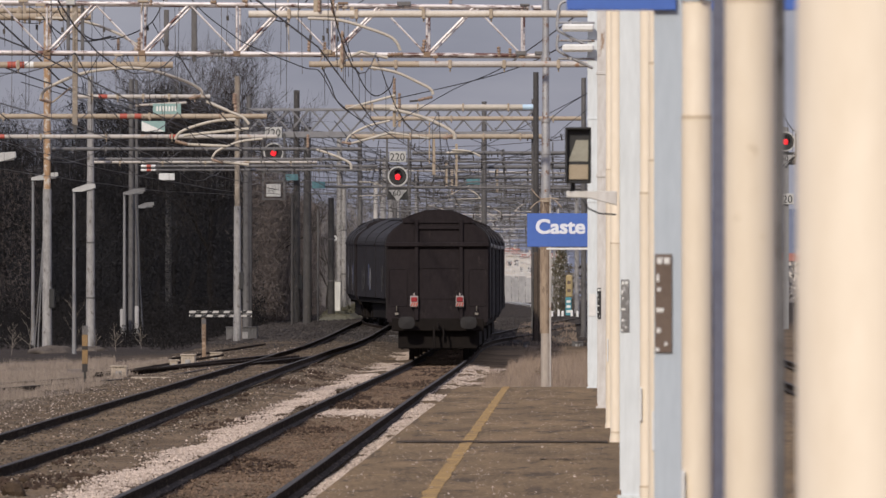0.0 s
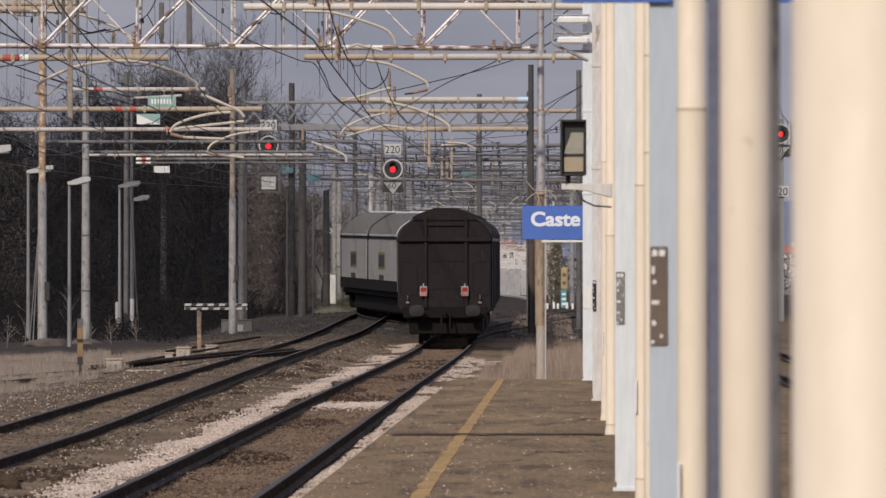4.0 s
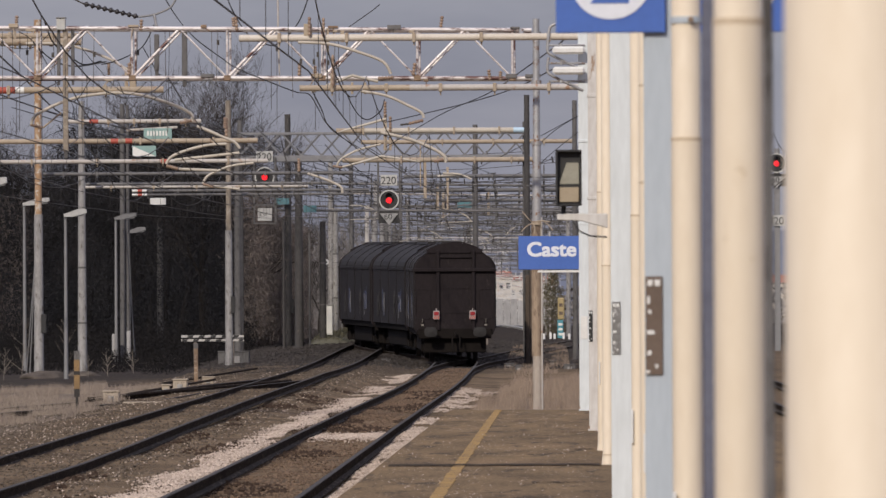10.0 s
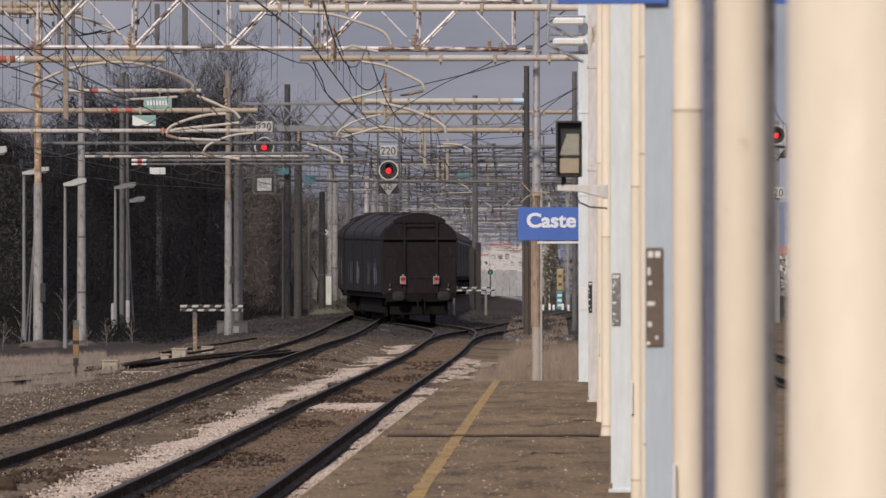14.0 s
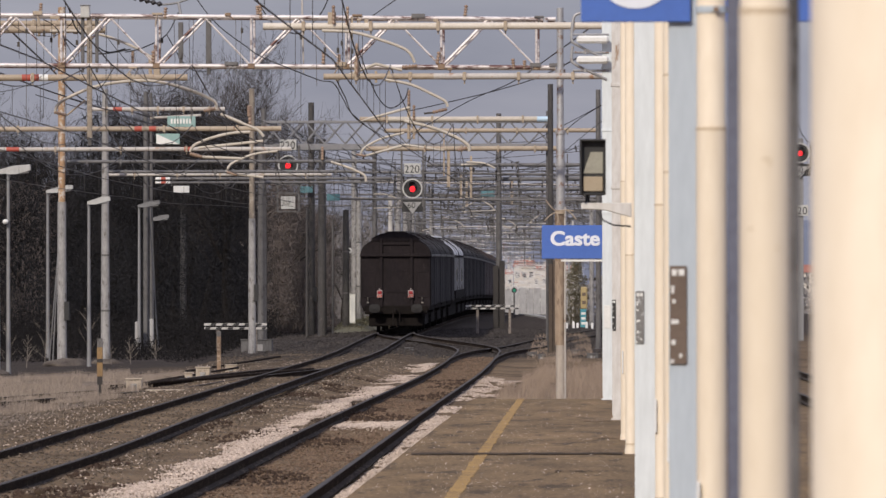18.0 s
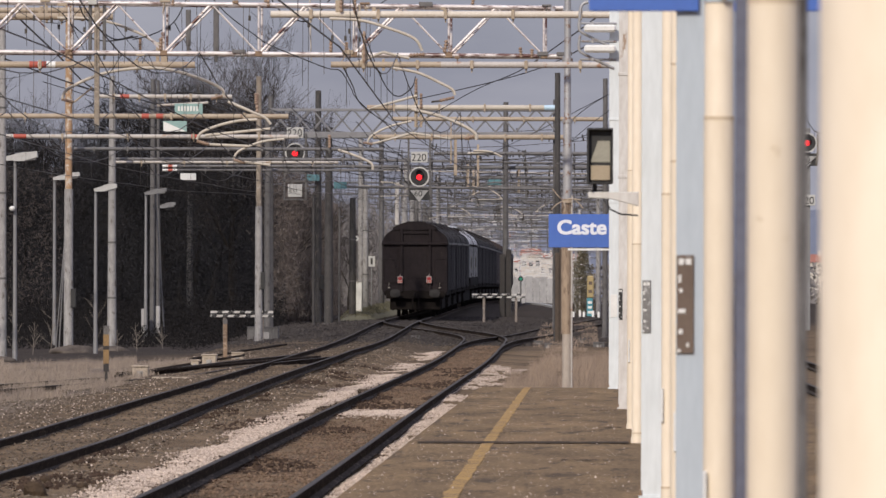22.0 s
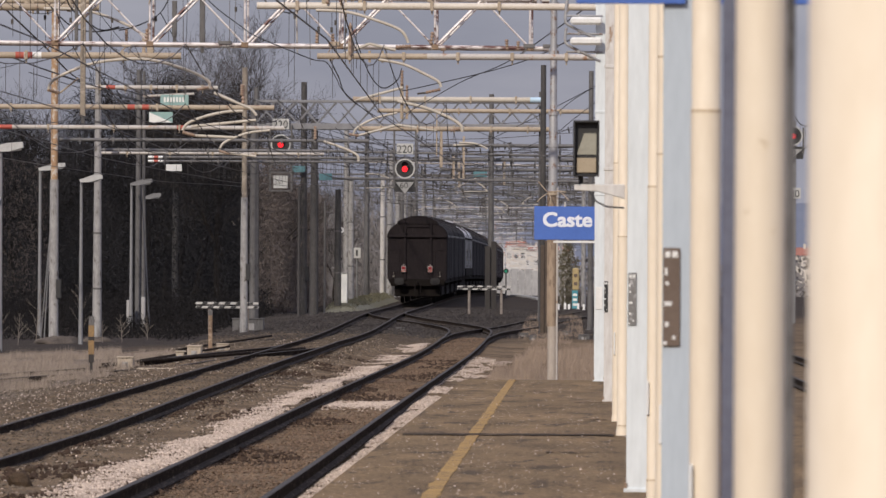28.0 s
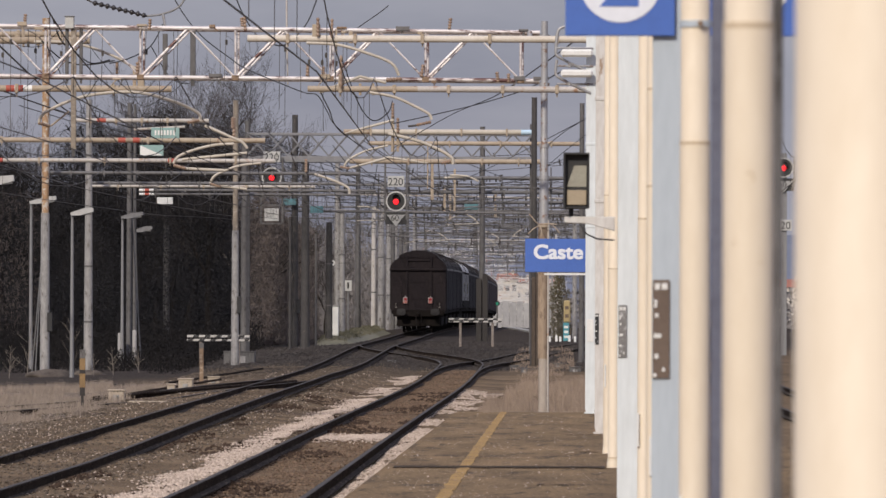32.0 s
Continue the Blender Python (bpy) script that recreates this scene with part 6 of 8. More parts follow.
plate(-10.874, -10.128, 6.944, 7.228, 239.4, M["pale_green"], "pale green plate with white bars", 7, hang=0.2)
plate(-12.202, -11.517, 6.904, 7.214, 261.4, M["pale_green"], "pale green and white plate over the tracks", 0, True, 0.15)
plate(-14.768, -14.19, 6.459, 6.706, 330.0, M["white"], "small white plate over the tracks", 0, hang=0.3)
plate(-12.239, -11.666, 7.377, 7.651, 397.5, M["teal"], "small teal plate over the tracks", 0, hang=0.4)
plate(-11.433, -10.841, 7.21, 7.519, 411.5, M["teal"], "small teal plate over the tracks", 0, hang=0.5)
plate(-4.681, -4.024, 7.711, 7.985, 436.0, M["teal"], "small teal plate over the tracks", 0, hang=0.5)


# ---- pale fittings on a frame at the platform's end mast ----
fr = thing("lamp_rack", (0, 0, 0), "bent steel rack with pale oblong fittings on the end mast", "lamp rack")
for dz in (0, 36):
    bm = B()
    z1_, z2_ = 7.272 - dz * 175 / 16000, 6.9 - dz * 175 / 16000
    tube(bm, smooth_curve([(-0.098, 175.1, z1_ + 0.25), (-0.12, 175.1, z1_), (-0.011, 175.1, z1_ - 0.12), (0.558, 175.2, z2_ - 0.02)], 4), 0.028, 8)
    part("bent_tube", bm, M["steel"], fr)
    bm = B()
    box(bm, -0.022, 0.602, 174.9, 175.1, z1_ - 0.09, z1_ + 0.06, bevel=0.04)
    part("fitting", bm, M["white"], fr, "pale oblong lamp fitting")
bm = B()
tube(bm, smooth_curve([(0.055, 175.1, 7.775), (-0.077, 175.1, 7.688), (-0.12, 175.1, 7.272)], 4), 0.03, 8)
part("bent_tube", bm, M["steel"], fr)
for z_, xl in ((7.36, -0.11), (7.01, -0.09), (6.66, -0.098)):
    bm = B()
    tube(bm, [(xl, 175.1, z_), (0.602, 175.2, z_)], 0.022, 8)
    box(bm, 0.12, 0.17, 175.06, 175.18, z_ - 0.035, z_ + 0.035, bevel=0.006)
    part("cross_tube", bm, M["steel"], fr)


# ---- thin droppers and jumpers under the truss ----
rd = random.Random(31)
for x_ in (-11.328, -11.166, -10.96, -10.81, -10.707, -10.143, -9.579, -9.303, -8.453, -8.211, -7.901, -7.809, -6.923, -6.796, -5.715, -5.601, -5.215, -5.034, -4.774, -4.695, -4.582, -4.491, -4.355, -4.287):
    bm = B()
    near_ = x_ > -5.283
    za = 7.685 if near_ else 7.965
    y_ = 180.0 if near_ else rd.choice((183.0, 183.75))
    tube(bm, [(x_, y_, za), (x_ + rd.uniform(-0.04, 0.04), y_ + rd.uniform(-0.5, 0.5), za - rd.uniform(0.6, 2.2))], 0.0075, 4)
    if rd.random() < 0.5:
        zb = za - rd.uniform(0.3, 0.6)
        box(bm, x_ - 0.025, x_ + 0.025, y_ - 0.03, y_ + 0.03, zb, zb + 0.10)
    tagged(part("dropper_wire", bm, M["wire"]), "thin dropper wire hanging under the truss", "wire", "dropper wires")
for k in range(6):
    xa = -13.5 + 0.9 * k + rd.uniform(-0.2, 0.2)
    ya, yb = rd.choice(((183.0, 183.75), (183.75, 183.0), (183.0, 183.0)))
    za, zb = rd.choice(((6.958, 6.958), (7.942, 6.958), (7.942, 7.942)))
    xb = xa + rd.uniform(0.9, 1.9)
    cable([(xa, ya, za), (xa * 0.75 + xb * 0.25, ya + 0.1, za - rd.uniform(0.2, 0.6)), (xa * 0.3 + xb * 0.7, yb, zb - rd.uniform(0.2, 0.5)), (xb, yb, zb)], rd.uniform(0.009, 0.013), "black jumper cable under the truss", "jumper_cable")

# ---- fittings above the truss ----
st = thing("insulator_string", (0, 0, 0), "black ribbed insulator string and curved arm above the truss", "insulator")
ia, ib = Vector((-9.568, 184, 8.538)), Vector((-8.453, 184, 8.262))
for k in range(9):
    bm = B()
    insulator(bm, ia.lerp(ib, k / 9), ia.lerp(ib, (k + 1) / 9), 1, 0.055, 0.02)
    part("insulator", bm, M["glaze"], st)
bm = B()
tube(bm, smooth_curve([(-8.453, 184, 8.262), (-8.13, 184, 8.308), (-7.809, 184, 8.447), (-7.67, 184, 8.654)]), 0.022, 8)
part("curved_arm", bm, M["grey_steel"], st)
bm = B()
tube(bm, [(-9.568, 184, 8.538), (-10.108, 184, 8.791), (-10.775, 184, 9.136)], 0.016, 6)
part("tie", bm, M["wire"], st)
bm = B()
tube(bm, [(-8.13, 184, 8.308), (-8.062, 184, 7.975)], 0.03, 6)
part("standoff", bm, M["steel"], st)
jb = thing("junction_box", (0, 0, 0), "small pale junction box on the truss's upper chord", "junction box")
bm = B()
box(bm, -10.065, -9.882, 182.9, 183.15, 7.965, 8.205, bevel=0.015)
part("body", bm, M["pale_plate"], jb)
bm = B()
box(bm, -10.076, -9.871, 182.88, 183.17, 8.205, 8.228, bevel=0.006)
part("lid", bm, M["grey_steel"], jb)

hr = thing("hanging_rod", (0, 0, 0), "thin whitish rod hanging beside the truss", "rod")
bm = B()
tube(bm, [(-5.612, 184, 8.791), (-5.601, 184, 7.641), (-5.577, 184, 6.859)], [0.018, 0.022, 0.012], 6)
part("rod", bm, M["whitetube"], hr)

# straps tied round the mast at the platform's end
tp = thing("tied_strap", (0, 0, 0), "pale straps knotted round the tubular mast", "strap")
for a_, b_, c_ in (((-0.443, 181.8, 4.005), (-0.534, 181.7, 4.094), (-0.647, 181.7, 4.231)), ((-0.443, 181.8, 3.993), (-0.556, 181.7, 3.935), (-0.67, 181.7, 3.822)), ((-0.443, 181.8, 4.016), (-0.25, 181.7, 4.038), (-0.091, 181.7, 4.015)), ((-0.216, 181.8, 4.028), (-0.125, 181.7, 3.958), (-0.034, 181.7, 3.845)), ((-0.443, 181.8, 4.005), (-0.397, 181.7, 3.89), (-0.409, 181.7, 3.776))):
    bm = B()
    tube(bm, smooth_curve([a_, b_, c_], 3), 0.012, 6)
    part("strap_end", bm, M["tube"], tp)
bm = B()
tube(bm, [(-0.353, 182.0, 4.041), (-0.353, 182.0, 3.962)], 0.112, 16)
part("knot", bm, M["tube"], tp)


# ---- woods ----
M["bark"] = material("grey_brown_bark", (0.034, 0.029, 0.026), (0.021, 0.018, 0.017), 0.95, 0.0, 4, 30, 0.2, spec=0.1)
M["twig"] = material("dark_bare_twigs", (0.075, 0.066, 0.063), (0.048, 0.043, 0.042), 0.95, 0.0, 2, 10, 0.0, spec=0.1)
# the shade lying on the wood is put into this dark leaf colour
M["evergreen"] = material("shaded_ivy_leaves", (0.0370, 0.0368, 0.0400), (0.0320, 0.0318, 0.0348), 0.95, 0.0, 0.6, 6, 0.0, vary=0.1, spec=0.03)
# distance haze is put into these two paler twig colours
M["haze_brush"] = material("grey_brown_twigs", (0.165, 0.140, 0.127), (0.085, 0.073, 0.068), 0.95, 0.0, 0.6, 6, 0.0, vary=0.4, spec=0.05)
M["far_brush"] = material("hazed_far_brush", (0.235, 0.215, 0.205), (0.15, 0.14, 0.135), 0.95, 0.0, 0.3, 3, 0.0, vary=0.4)
M["dead_leaf"] = material("dead_brown_leaves", (0.20, 0.155, 0.130), (0.12, 0.095, 0.082), 0.9, 0.0, 2, 8, 0.0, vary=0.5, spec=0.1)
M["wood_deep"] = material("wood_shade_colour", (0.0235, 0.0230, 0.0245), (0.0150, 0.0146, 0.0158), 1.0, 0.0, 0.35, 1.5, 0.0, stretchz=0.35, spec=0.0)
# near-black brush colour carries the shade of the fringe and brambles
M["brush"] = material("shaded_undergrowth", (0.0165, 0.0155, 0.0160), (0.0110, 0.0104, 0.0108), 0.95, 0.0, 0.6, 6, 0.0, vary=0.45, spec=0.05)


def bare_tree(seed, h):
    """Meshes of a leafless tree: trunk with limbs, and a crown of many fine twigs."""
    r_ = random.Random(seed)
    limbs, tw_v, tw_f = B(), [], []

    def twig(p, q, r0):
        d = (q - p).normalized()
        s = d.orthogonal().normalized() * r0
        u = d.cross(s)
        i = len(tw_v)
        for k in range(3):
            a_ = k * math.tau / 3
            tw_v.append(p + s * math.cos(a_) + u * math.sin(a_))
        for k in range(3):
            a_ = k * math.tau / 3
            tw_v.append(q + (s * math.cos(a_) + u * math.sin(a_)) * 0.5)
        for k in range(3):
            tw_f.append((i + k, i + (k + 1) % 3, i + 3 + (k + 1) % 3, i + 3 + k))

    def grow(p, d, n, r0, lev):
        q = p
        pts, rs = [p], [r0]
        segs = 4 if lev < 2 else 3
        for k in range(segs):
            d = (d + Vector((r_.gauss(0, 0.13), r_.gauss(0, 0.13), r_.gauss(0.03, 0.08)))).normalized()
            q2 = q + d * n / segs
            if lev >= 2:
                twig(q, q2, r0 * (1 - 0.55 * k / segs))
            pts.append(q2)
            rs.append(r0 * (1 - 0.5 * (k + 1) / segs))
            q = q2
            if lev < 4 and (lev > 0 or k >= 1):
                for _ in range((2, 3, 3, 2)[lev]):
                    a_ = r_.uniform(0, math.tau)
                    o = d.orthogonal().normalized()
                    side = (o * math.cos(a_) + d.cross(o) * math.sin(a_))
                    nd = (d * r_.uniform(0.55, 1.0) + side * r_.uniform(0.4, 0.8) + Vector((0, 0, 0.28))).normalized()
                    grow(q, nd, n * r_.uniform(0.45, 0.62), max(0.007, rs[-1] * 0.5), lev + 1)
        if lev < 2:
            tube(limbs, pts, rs, 6, caps=False)
    grow(Vector((0, 0, -0.3)), Vector((0, 0, 1)), h * 0.52, h * 0.014, 0)
    a_ = mesh_of("trunk", limbs, M["bark"], True)
    b_ = bpy.data.meshes.new("crown")
    b_.from_pydata(tw_v, [], tw_f)
    b_.materials.append(M["twig"])
    return a_, b_


TREES = [bare_tree(11 + k, 12.0) for k in range(4)]
rng = random.Random(21)
spots_ = [(-15.618, 405, 1.12), (-17.3, 415, 1.05), (-14.9, 420, 0.86), (-16.139, 424, 1.06), (-18.12, 422, 0.98), (-19.269, 430, 0.95), (-20.241, 425, 0.80), (-21.957, 430, 0.74), (-23.561, 425, 0.72), (-25.341, 415, 0.85), (-26.696, 420, 0.92), (-27.086, 410, 0.9), (-25.767, 440, 0.74), (-23.293, 440, 0.8), (-14.9, 440, 0.58), (-13.277, 470, 0.52), (-13.031, 500, 0.45)]
for k, (x, y, s) in enumerate(spots_):
    t = thing("tree", (x, y, ground_z(x, y)), "tall leafless tree with dense dark twigs at the wood's edge", "tree", "bare trees of the wood")
    a_, b_ = TREES[k % 4]
    for nm, me_ in (("trunk", a_), ("crown", b_)):
        o = new(nm, me_)
        o.parent = t
    t.rotation_euler.z = rng.uniform(0, 6.28)
    t.scale = (s, s, s)


def leaf_mass(name, n, mat, label, seed, fx, fy, fz, size, category="undergrowth", lean=0.0, rise=1.0, wide=0.45):
    """Many small leaf blades in a loose volume."""
    r_ = np.random.RandomState(seed)
    c = np.stack([fx(r_, n), fy(r_, n), np.zeros(n)], 1)
    c[:, 2] = fz(r_, n, c)
    if lean:
        c[:, 0] -= lean * (c[:, 1] - 396)
    s = r_.uniform(*size, n)[:, None]
    a_ = r_.normal(size=(n, 3)) * np.array([1, 1, rise])
    a_ /= np.linalg.norm(a_, axis=1)[:, None]
    b_ = np.cross(a_, r_.normal(size=(n, 3)))
    b_ /= np.linalg.norm(b_, axis=1)[:, None]
    v = np.stack([c - a_ * s, c + b_ * s * wide, c + a_ * s, c - b_ * s * wide], 1).reshape(-1, 3)
    f = np.arange(4 * n).reshape(-1, 4)
    me_ = bpy.data.meshes.new(name)
    me_.from_pydata(v.tolist(), [], f.tolist())
    me_.materials.append(mat)
    return tagged(new(name, me_), label, category, kind="stuff")


def wood_top(x):
    """Height of the dark evergreen mass above the rails, uneven along the wood's edge."""
    return 8.1 + 0.9 * np.sin(x * 0.9) + 0.6 * np.sin(x * 2.3 + 1) - 3.4 * np.clip((x + 14.6) / 1.6, 0, 1) - 0.9 * np.clip((-20.5 - x) / 3, 0, 1)


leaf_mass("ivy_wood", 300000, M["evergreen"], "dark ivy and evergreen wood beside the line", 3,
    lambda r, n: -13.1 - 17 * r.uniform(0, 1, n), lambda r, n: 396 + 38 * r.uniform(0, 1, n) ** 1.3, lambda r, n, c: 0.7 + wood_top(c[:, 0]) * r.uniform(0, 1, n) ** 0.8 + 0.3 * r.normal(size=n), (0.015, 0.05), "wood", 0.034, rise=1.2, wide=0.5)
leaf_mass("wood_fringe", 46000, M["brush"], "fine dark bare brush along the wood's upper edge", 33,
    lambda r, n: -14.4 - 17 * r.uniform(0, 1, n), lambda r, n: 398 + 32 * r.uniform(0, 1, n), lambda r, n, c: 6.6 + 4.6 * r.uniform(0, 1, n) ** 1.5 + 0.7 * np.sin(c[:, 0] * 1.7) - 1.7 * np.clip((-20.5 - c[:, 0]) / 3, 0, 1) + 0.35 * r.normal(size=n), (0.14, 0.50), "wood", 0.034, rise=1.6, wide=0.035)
leaf_mass("undergrowth", 9000, M["haze_brush"], "pale grey leafless twigs at the wood's corner", 41,
    lambda r, n: -13.0 + 0.5 * r.normal(size=n), lambda r, n: r.uniform(393, 399, n), lambda r, n, c: 1.4 + 7.0 * r.uniform(0, 1, n) ** 0.75, (0.06, 0.26), rise=1.3, wide=0.045)
leaf_mass("undergrowth", 60000, M["haze_brush"], "brown leafless undergrowth at the wood's edge", 5,
    lambda r, n: r.uniform(-14.9, -12.8, n), lambda r, n: r.uniform(418, 480, n), lambda r, n, c: 1.2 + 6.0 * r.uniform(0, 1, n) ** 1.4, (0.06, 0.30), rise=3.0, wide=0.06)
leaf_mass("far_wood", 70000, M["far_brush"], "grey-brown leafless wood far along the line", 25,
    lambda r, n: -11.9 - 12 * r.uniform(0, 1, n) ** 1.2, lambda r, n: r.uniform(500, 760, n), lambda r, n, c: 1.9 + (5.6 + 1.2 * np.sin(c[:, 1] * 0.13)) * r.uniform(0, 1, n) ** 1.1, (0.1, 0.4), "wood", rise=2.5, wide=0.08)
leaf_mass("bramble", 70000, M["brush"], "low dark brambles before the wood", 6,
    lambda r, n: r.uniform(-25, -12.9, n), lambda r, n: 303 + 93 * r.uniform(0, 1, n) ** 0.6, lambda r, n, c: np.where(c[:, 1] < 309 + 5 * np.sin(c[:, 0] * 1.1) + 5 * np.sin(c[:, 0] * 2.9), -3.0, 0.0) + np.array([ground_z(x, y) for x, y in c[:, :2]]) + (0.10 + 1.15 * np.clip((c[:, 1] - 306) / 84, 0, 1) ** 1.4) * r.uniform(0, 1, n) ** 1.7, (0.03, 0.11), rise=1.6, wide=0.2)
leaf_mass("undergrowth", 9000, M["haze_brush"], "thin grey leafless brush before the wood", 37,
    lambda r, n: r.uniform(-28, -22.6, n), lambda r, n: r.uniform(386, 394, n), lambda r, n, c: 1.4 + 6.4 * r.uniform(0, 1, n) ** 1.1, (0.04, 0.16), rise=1.4, wide=0.05)
leaf_mass("dead_leaves", 3200, M["dead_leaf"], "clinging brown dead leaves among the undergrowth", 36,
    lambda r, n: r.normal(-13.75, 0.28, n), lambda r, n: r.uniform(412, 420, n), lambda r, n, c: 1.6 + 4.6 * r.uniform(0, 1, n) ** 1.1, (0.04, 0.11), rise=1.0, wide=0.5)
# dark sheet behind the leaves, coloured as the shade inside the wood
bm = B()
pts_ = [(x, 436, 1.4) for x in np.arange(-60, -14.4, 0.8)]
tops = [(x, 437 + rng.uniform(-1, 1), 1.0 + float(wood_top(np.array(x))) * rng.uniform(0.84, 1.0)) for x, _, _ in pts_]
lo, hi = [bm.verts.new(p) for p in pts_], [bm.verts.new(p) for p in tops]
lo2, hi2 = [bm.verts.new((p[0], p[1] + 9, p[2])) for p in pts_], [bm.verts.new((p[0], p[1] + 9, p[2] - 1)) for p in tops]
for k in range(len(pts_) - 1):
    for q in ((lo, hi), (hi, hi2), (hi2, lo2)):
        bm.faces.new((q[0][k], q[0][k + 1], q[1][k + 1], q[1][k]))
tagged(part("wood_depth", bm, M["wood_deep"]), "dark sheet painted as the shade inside the wood", "wood", kind="stuff")


# low mounds of earth round the poles' feet
M["mound"] = material("bare_grey_earth", (0.16, 0.135, 0.112), (0.085, 0.072, 0.062), 0.95, 0.0, 2, 14, 0.3, spec=0.05)
for k, (x, y, w_, h_) in enumerate(((-16.75, 296.5, 0.80, 0.25), (-15.85, 303.5, 0.55, 0.16), (-17.6, 270.5, 0.6, 0.14))):
    bm = B()
    bmesh.ops.create_icosphere(bm, subdivisions=3, radius=1.0)
    for v in bm.verts:
        v.co = Vector((v.co.x * w_, v.co.y * w_ * 1.3, max(v.co.z, -0.4) * h_)) * (1 + 0.22 * noise.noise(v.co * 1.7 + Vector((k * 5.3, 0, 0))))
    o = tagged(part("earth_mound", bm, M["mound"], None, "", True), "low mound of bare earth at a pole's foot", "mound", "earth mounds")
    o.location = (x, y, ground_z(x, y))


# ---- saplings before the wood ----
def sapling(x, y, h, seed):
    r_ = random.Random(seed)
    bm = B()
    z = ground_z(x, y) - 0.05
    lean = Vector((r_.uniform(-0.08, 0.08), 0, 1)).normalized()
    tube(bm, [lean * h * u for u in (0, 0.35, 0.7, 1.0)], [0.013, 0.011, 0.007, 0.003], 6)
    for k in range(13):
        u = r_.uniform(0.12, 0.9)
        p = lean * h * u
        a_ = r_.uniform(0, math.tau)
        n = h * (0.42 - 0.3 * u) * r_.uniform(0.7, 1.3)
        d = Vector((math.cos(a_) * 0.75, math.sin(a_) * 0.75, r_.uniform(0.5, 1.1))).normalized()
        q = p + d * n
        tube(bm, [p, p.lerp(q, 0.5) + Vector((0, 0, -0.02)), q], [0.007, 0.005, 0.002], 4)
        for j in range(2):
            f = p.lerp(q, r_.uniform(0.35, 0.8))
            tube(bm, [f, f + (d + Vector((r_.uniform(-0.6, 0.6), r_.uniform(-0.6, 0.6), 0.3))) * n * 0.35], [0.004, 0.0015], 4)
    o = part("sapling", bm, M["dry_stem"])
    o.location = (x, y, z)
    return tagged(o, "thin bare sapling with pale stems", "shrub", "saplings before the wood")


M["dry_stem"] = material("pale_dry_stem", (0.23, 0.20, 0.17), (0.15, 0.13, 0.11), 0.9)
for k, (px, yy, h) in enumerate(((-17.719, 300, 2.0), (-15.984, 296, 2.0), (-14.85, 300, 1.0), (-14.473, 310, 0.9), (-17.708, 290, 1.1), (-18.026, 285, 1.5), (-15.4, 298, 0.8))):
    sapling(px, yy, h, k + 70)

# ---- dry grass ----
M["pale_grass"] = material("bleached_grass", (0.36, 0.30, 0.25), (0.20, 0.165, 0.138), 0.95, 0.0, 0.8, 8, 0.0, vary=0.25, spec=0.1)
M["dry_grass"] = material("dry_straw_grass", (0.35, 0.270, 0.205), (0.22, 0.165, 0.125), 0.9, 0.0, 0.8, 8, 0.0, vary=0.3)


def grass(name, n, seed, x0, x1, y0, y1, h0, h1, label, keep=None, mat="dry_grass"):
    r_ = random.Random(seed)
    v, f = [], []
    while len(f) < n:
        x, y = r_.uniform(x0, x1), r_.uniform(y0, y1)
        if noise.noise((x * 0.9, y * 0.10, seed)) < -0.12:
            continue
        if keep and not keep(x, y):
            continue
        z = ground_z(x, y) - 0.02
        h = r_.uniform(h0, h1) * (0.7 + 0.6 * noise.noise((x * 1.5, y * 0.3, 9)))
        w_ = r_.uniform(0.002, 0.007)
        a_ = r_.uniform(0, math.tau)
        lx, ly = r_.gauss(0, 0.18) * h, r_.gauss(0, 0.18) * h
        i = len(v)
        dx, dy = w_ * math.cos(a_), w_ * math.sin(a_)
        v += [(x - dx, y - dy, z), (x + dx, y + dy, z), (x + lx * 0.4 + dx * 0.7, y + ly * 0.4 + dy * 0.7, z + h * 0.6), (x + lx * 0.4 - dx * 0.7, y + ly * 0.4 - dy * 0.7, z + h * 0.6), (x + lx, y + ly, z + h)]
        f += [(i, i + 1, i + 2, i + 3), (i + 3, i + 2, i + 4)]
    me_ = bpy.data.meshes.new(name)
    me_.from_pydata(v, [], f)
    me_.materials.append(M[mat])
    return tagged(new(name, me_), label, "grass", kind="stuff")


grass("grass", 84000, 2, -2.4, 1.6, 178.6, 275, 0.16, 0.55, "dry straw-coloured grass past the platform's end", lambda x, y: x > -1.75 + 0.006 * (y - 180) - 0.3 * noise.noise((y * 0.2, 0, 0)))
grass("grass", 112000, 4, -18, -10.4, 186, 292, 0.07, 0.34, "low dry pale grass beside the siding", lambda x, y: (abs(x - third_x(y)) > 0.9 or y < 232) and x < -10.4 - 0.012 * (y - 196) and y < 262 + 16 * noise.noise((x * 0.7, 3.3, 0)), "pale_grass")
grass("grass", 9000, 8, -1.8, 0.5, 300, 392, 0.1, 0.3, "thin dry grass between the tracks")


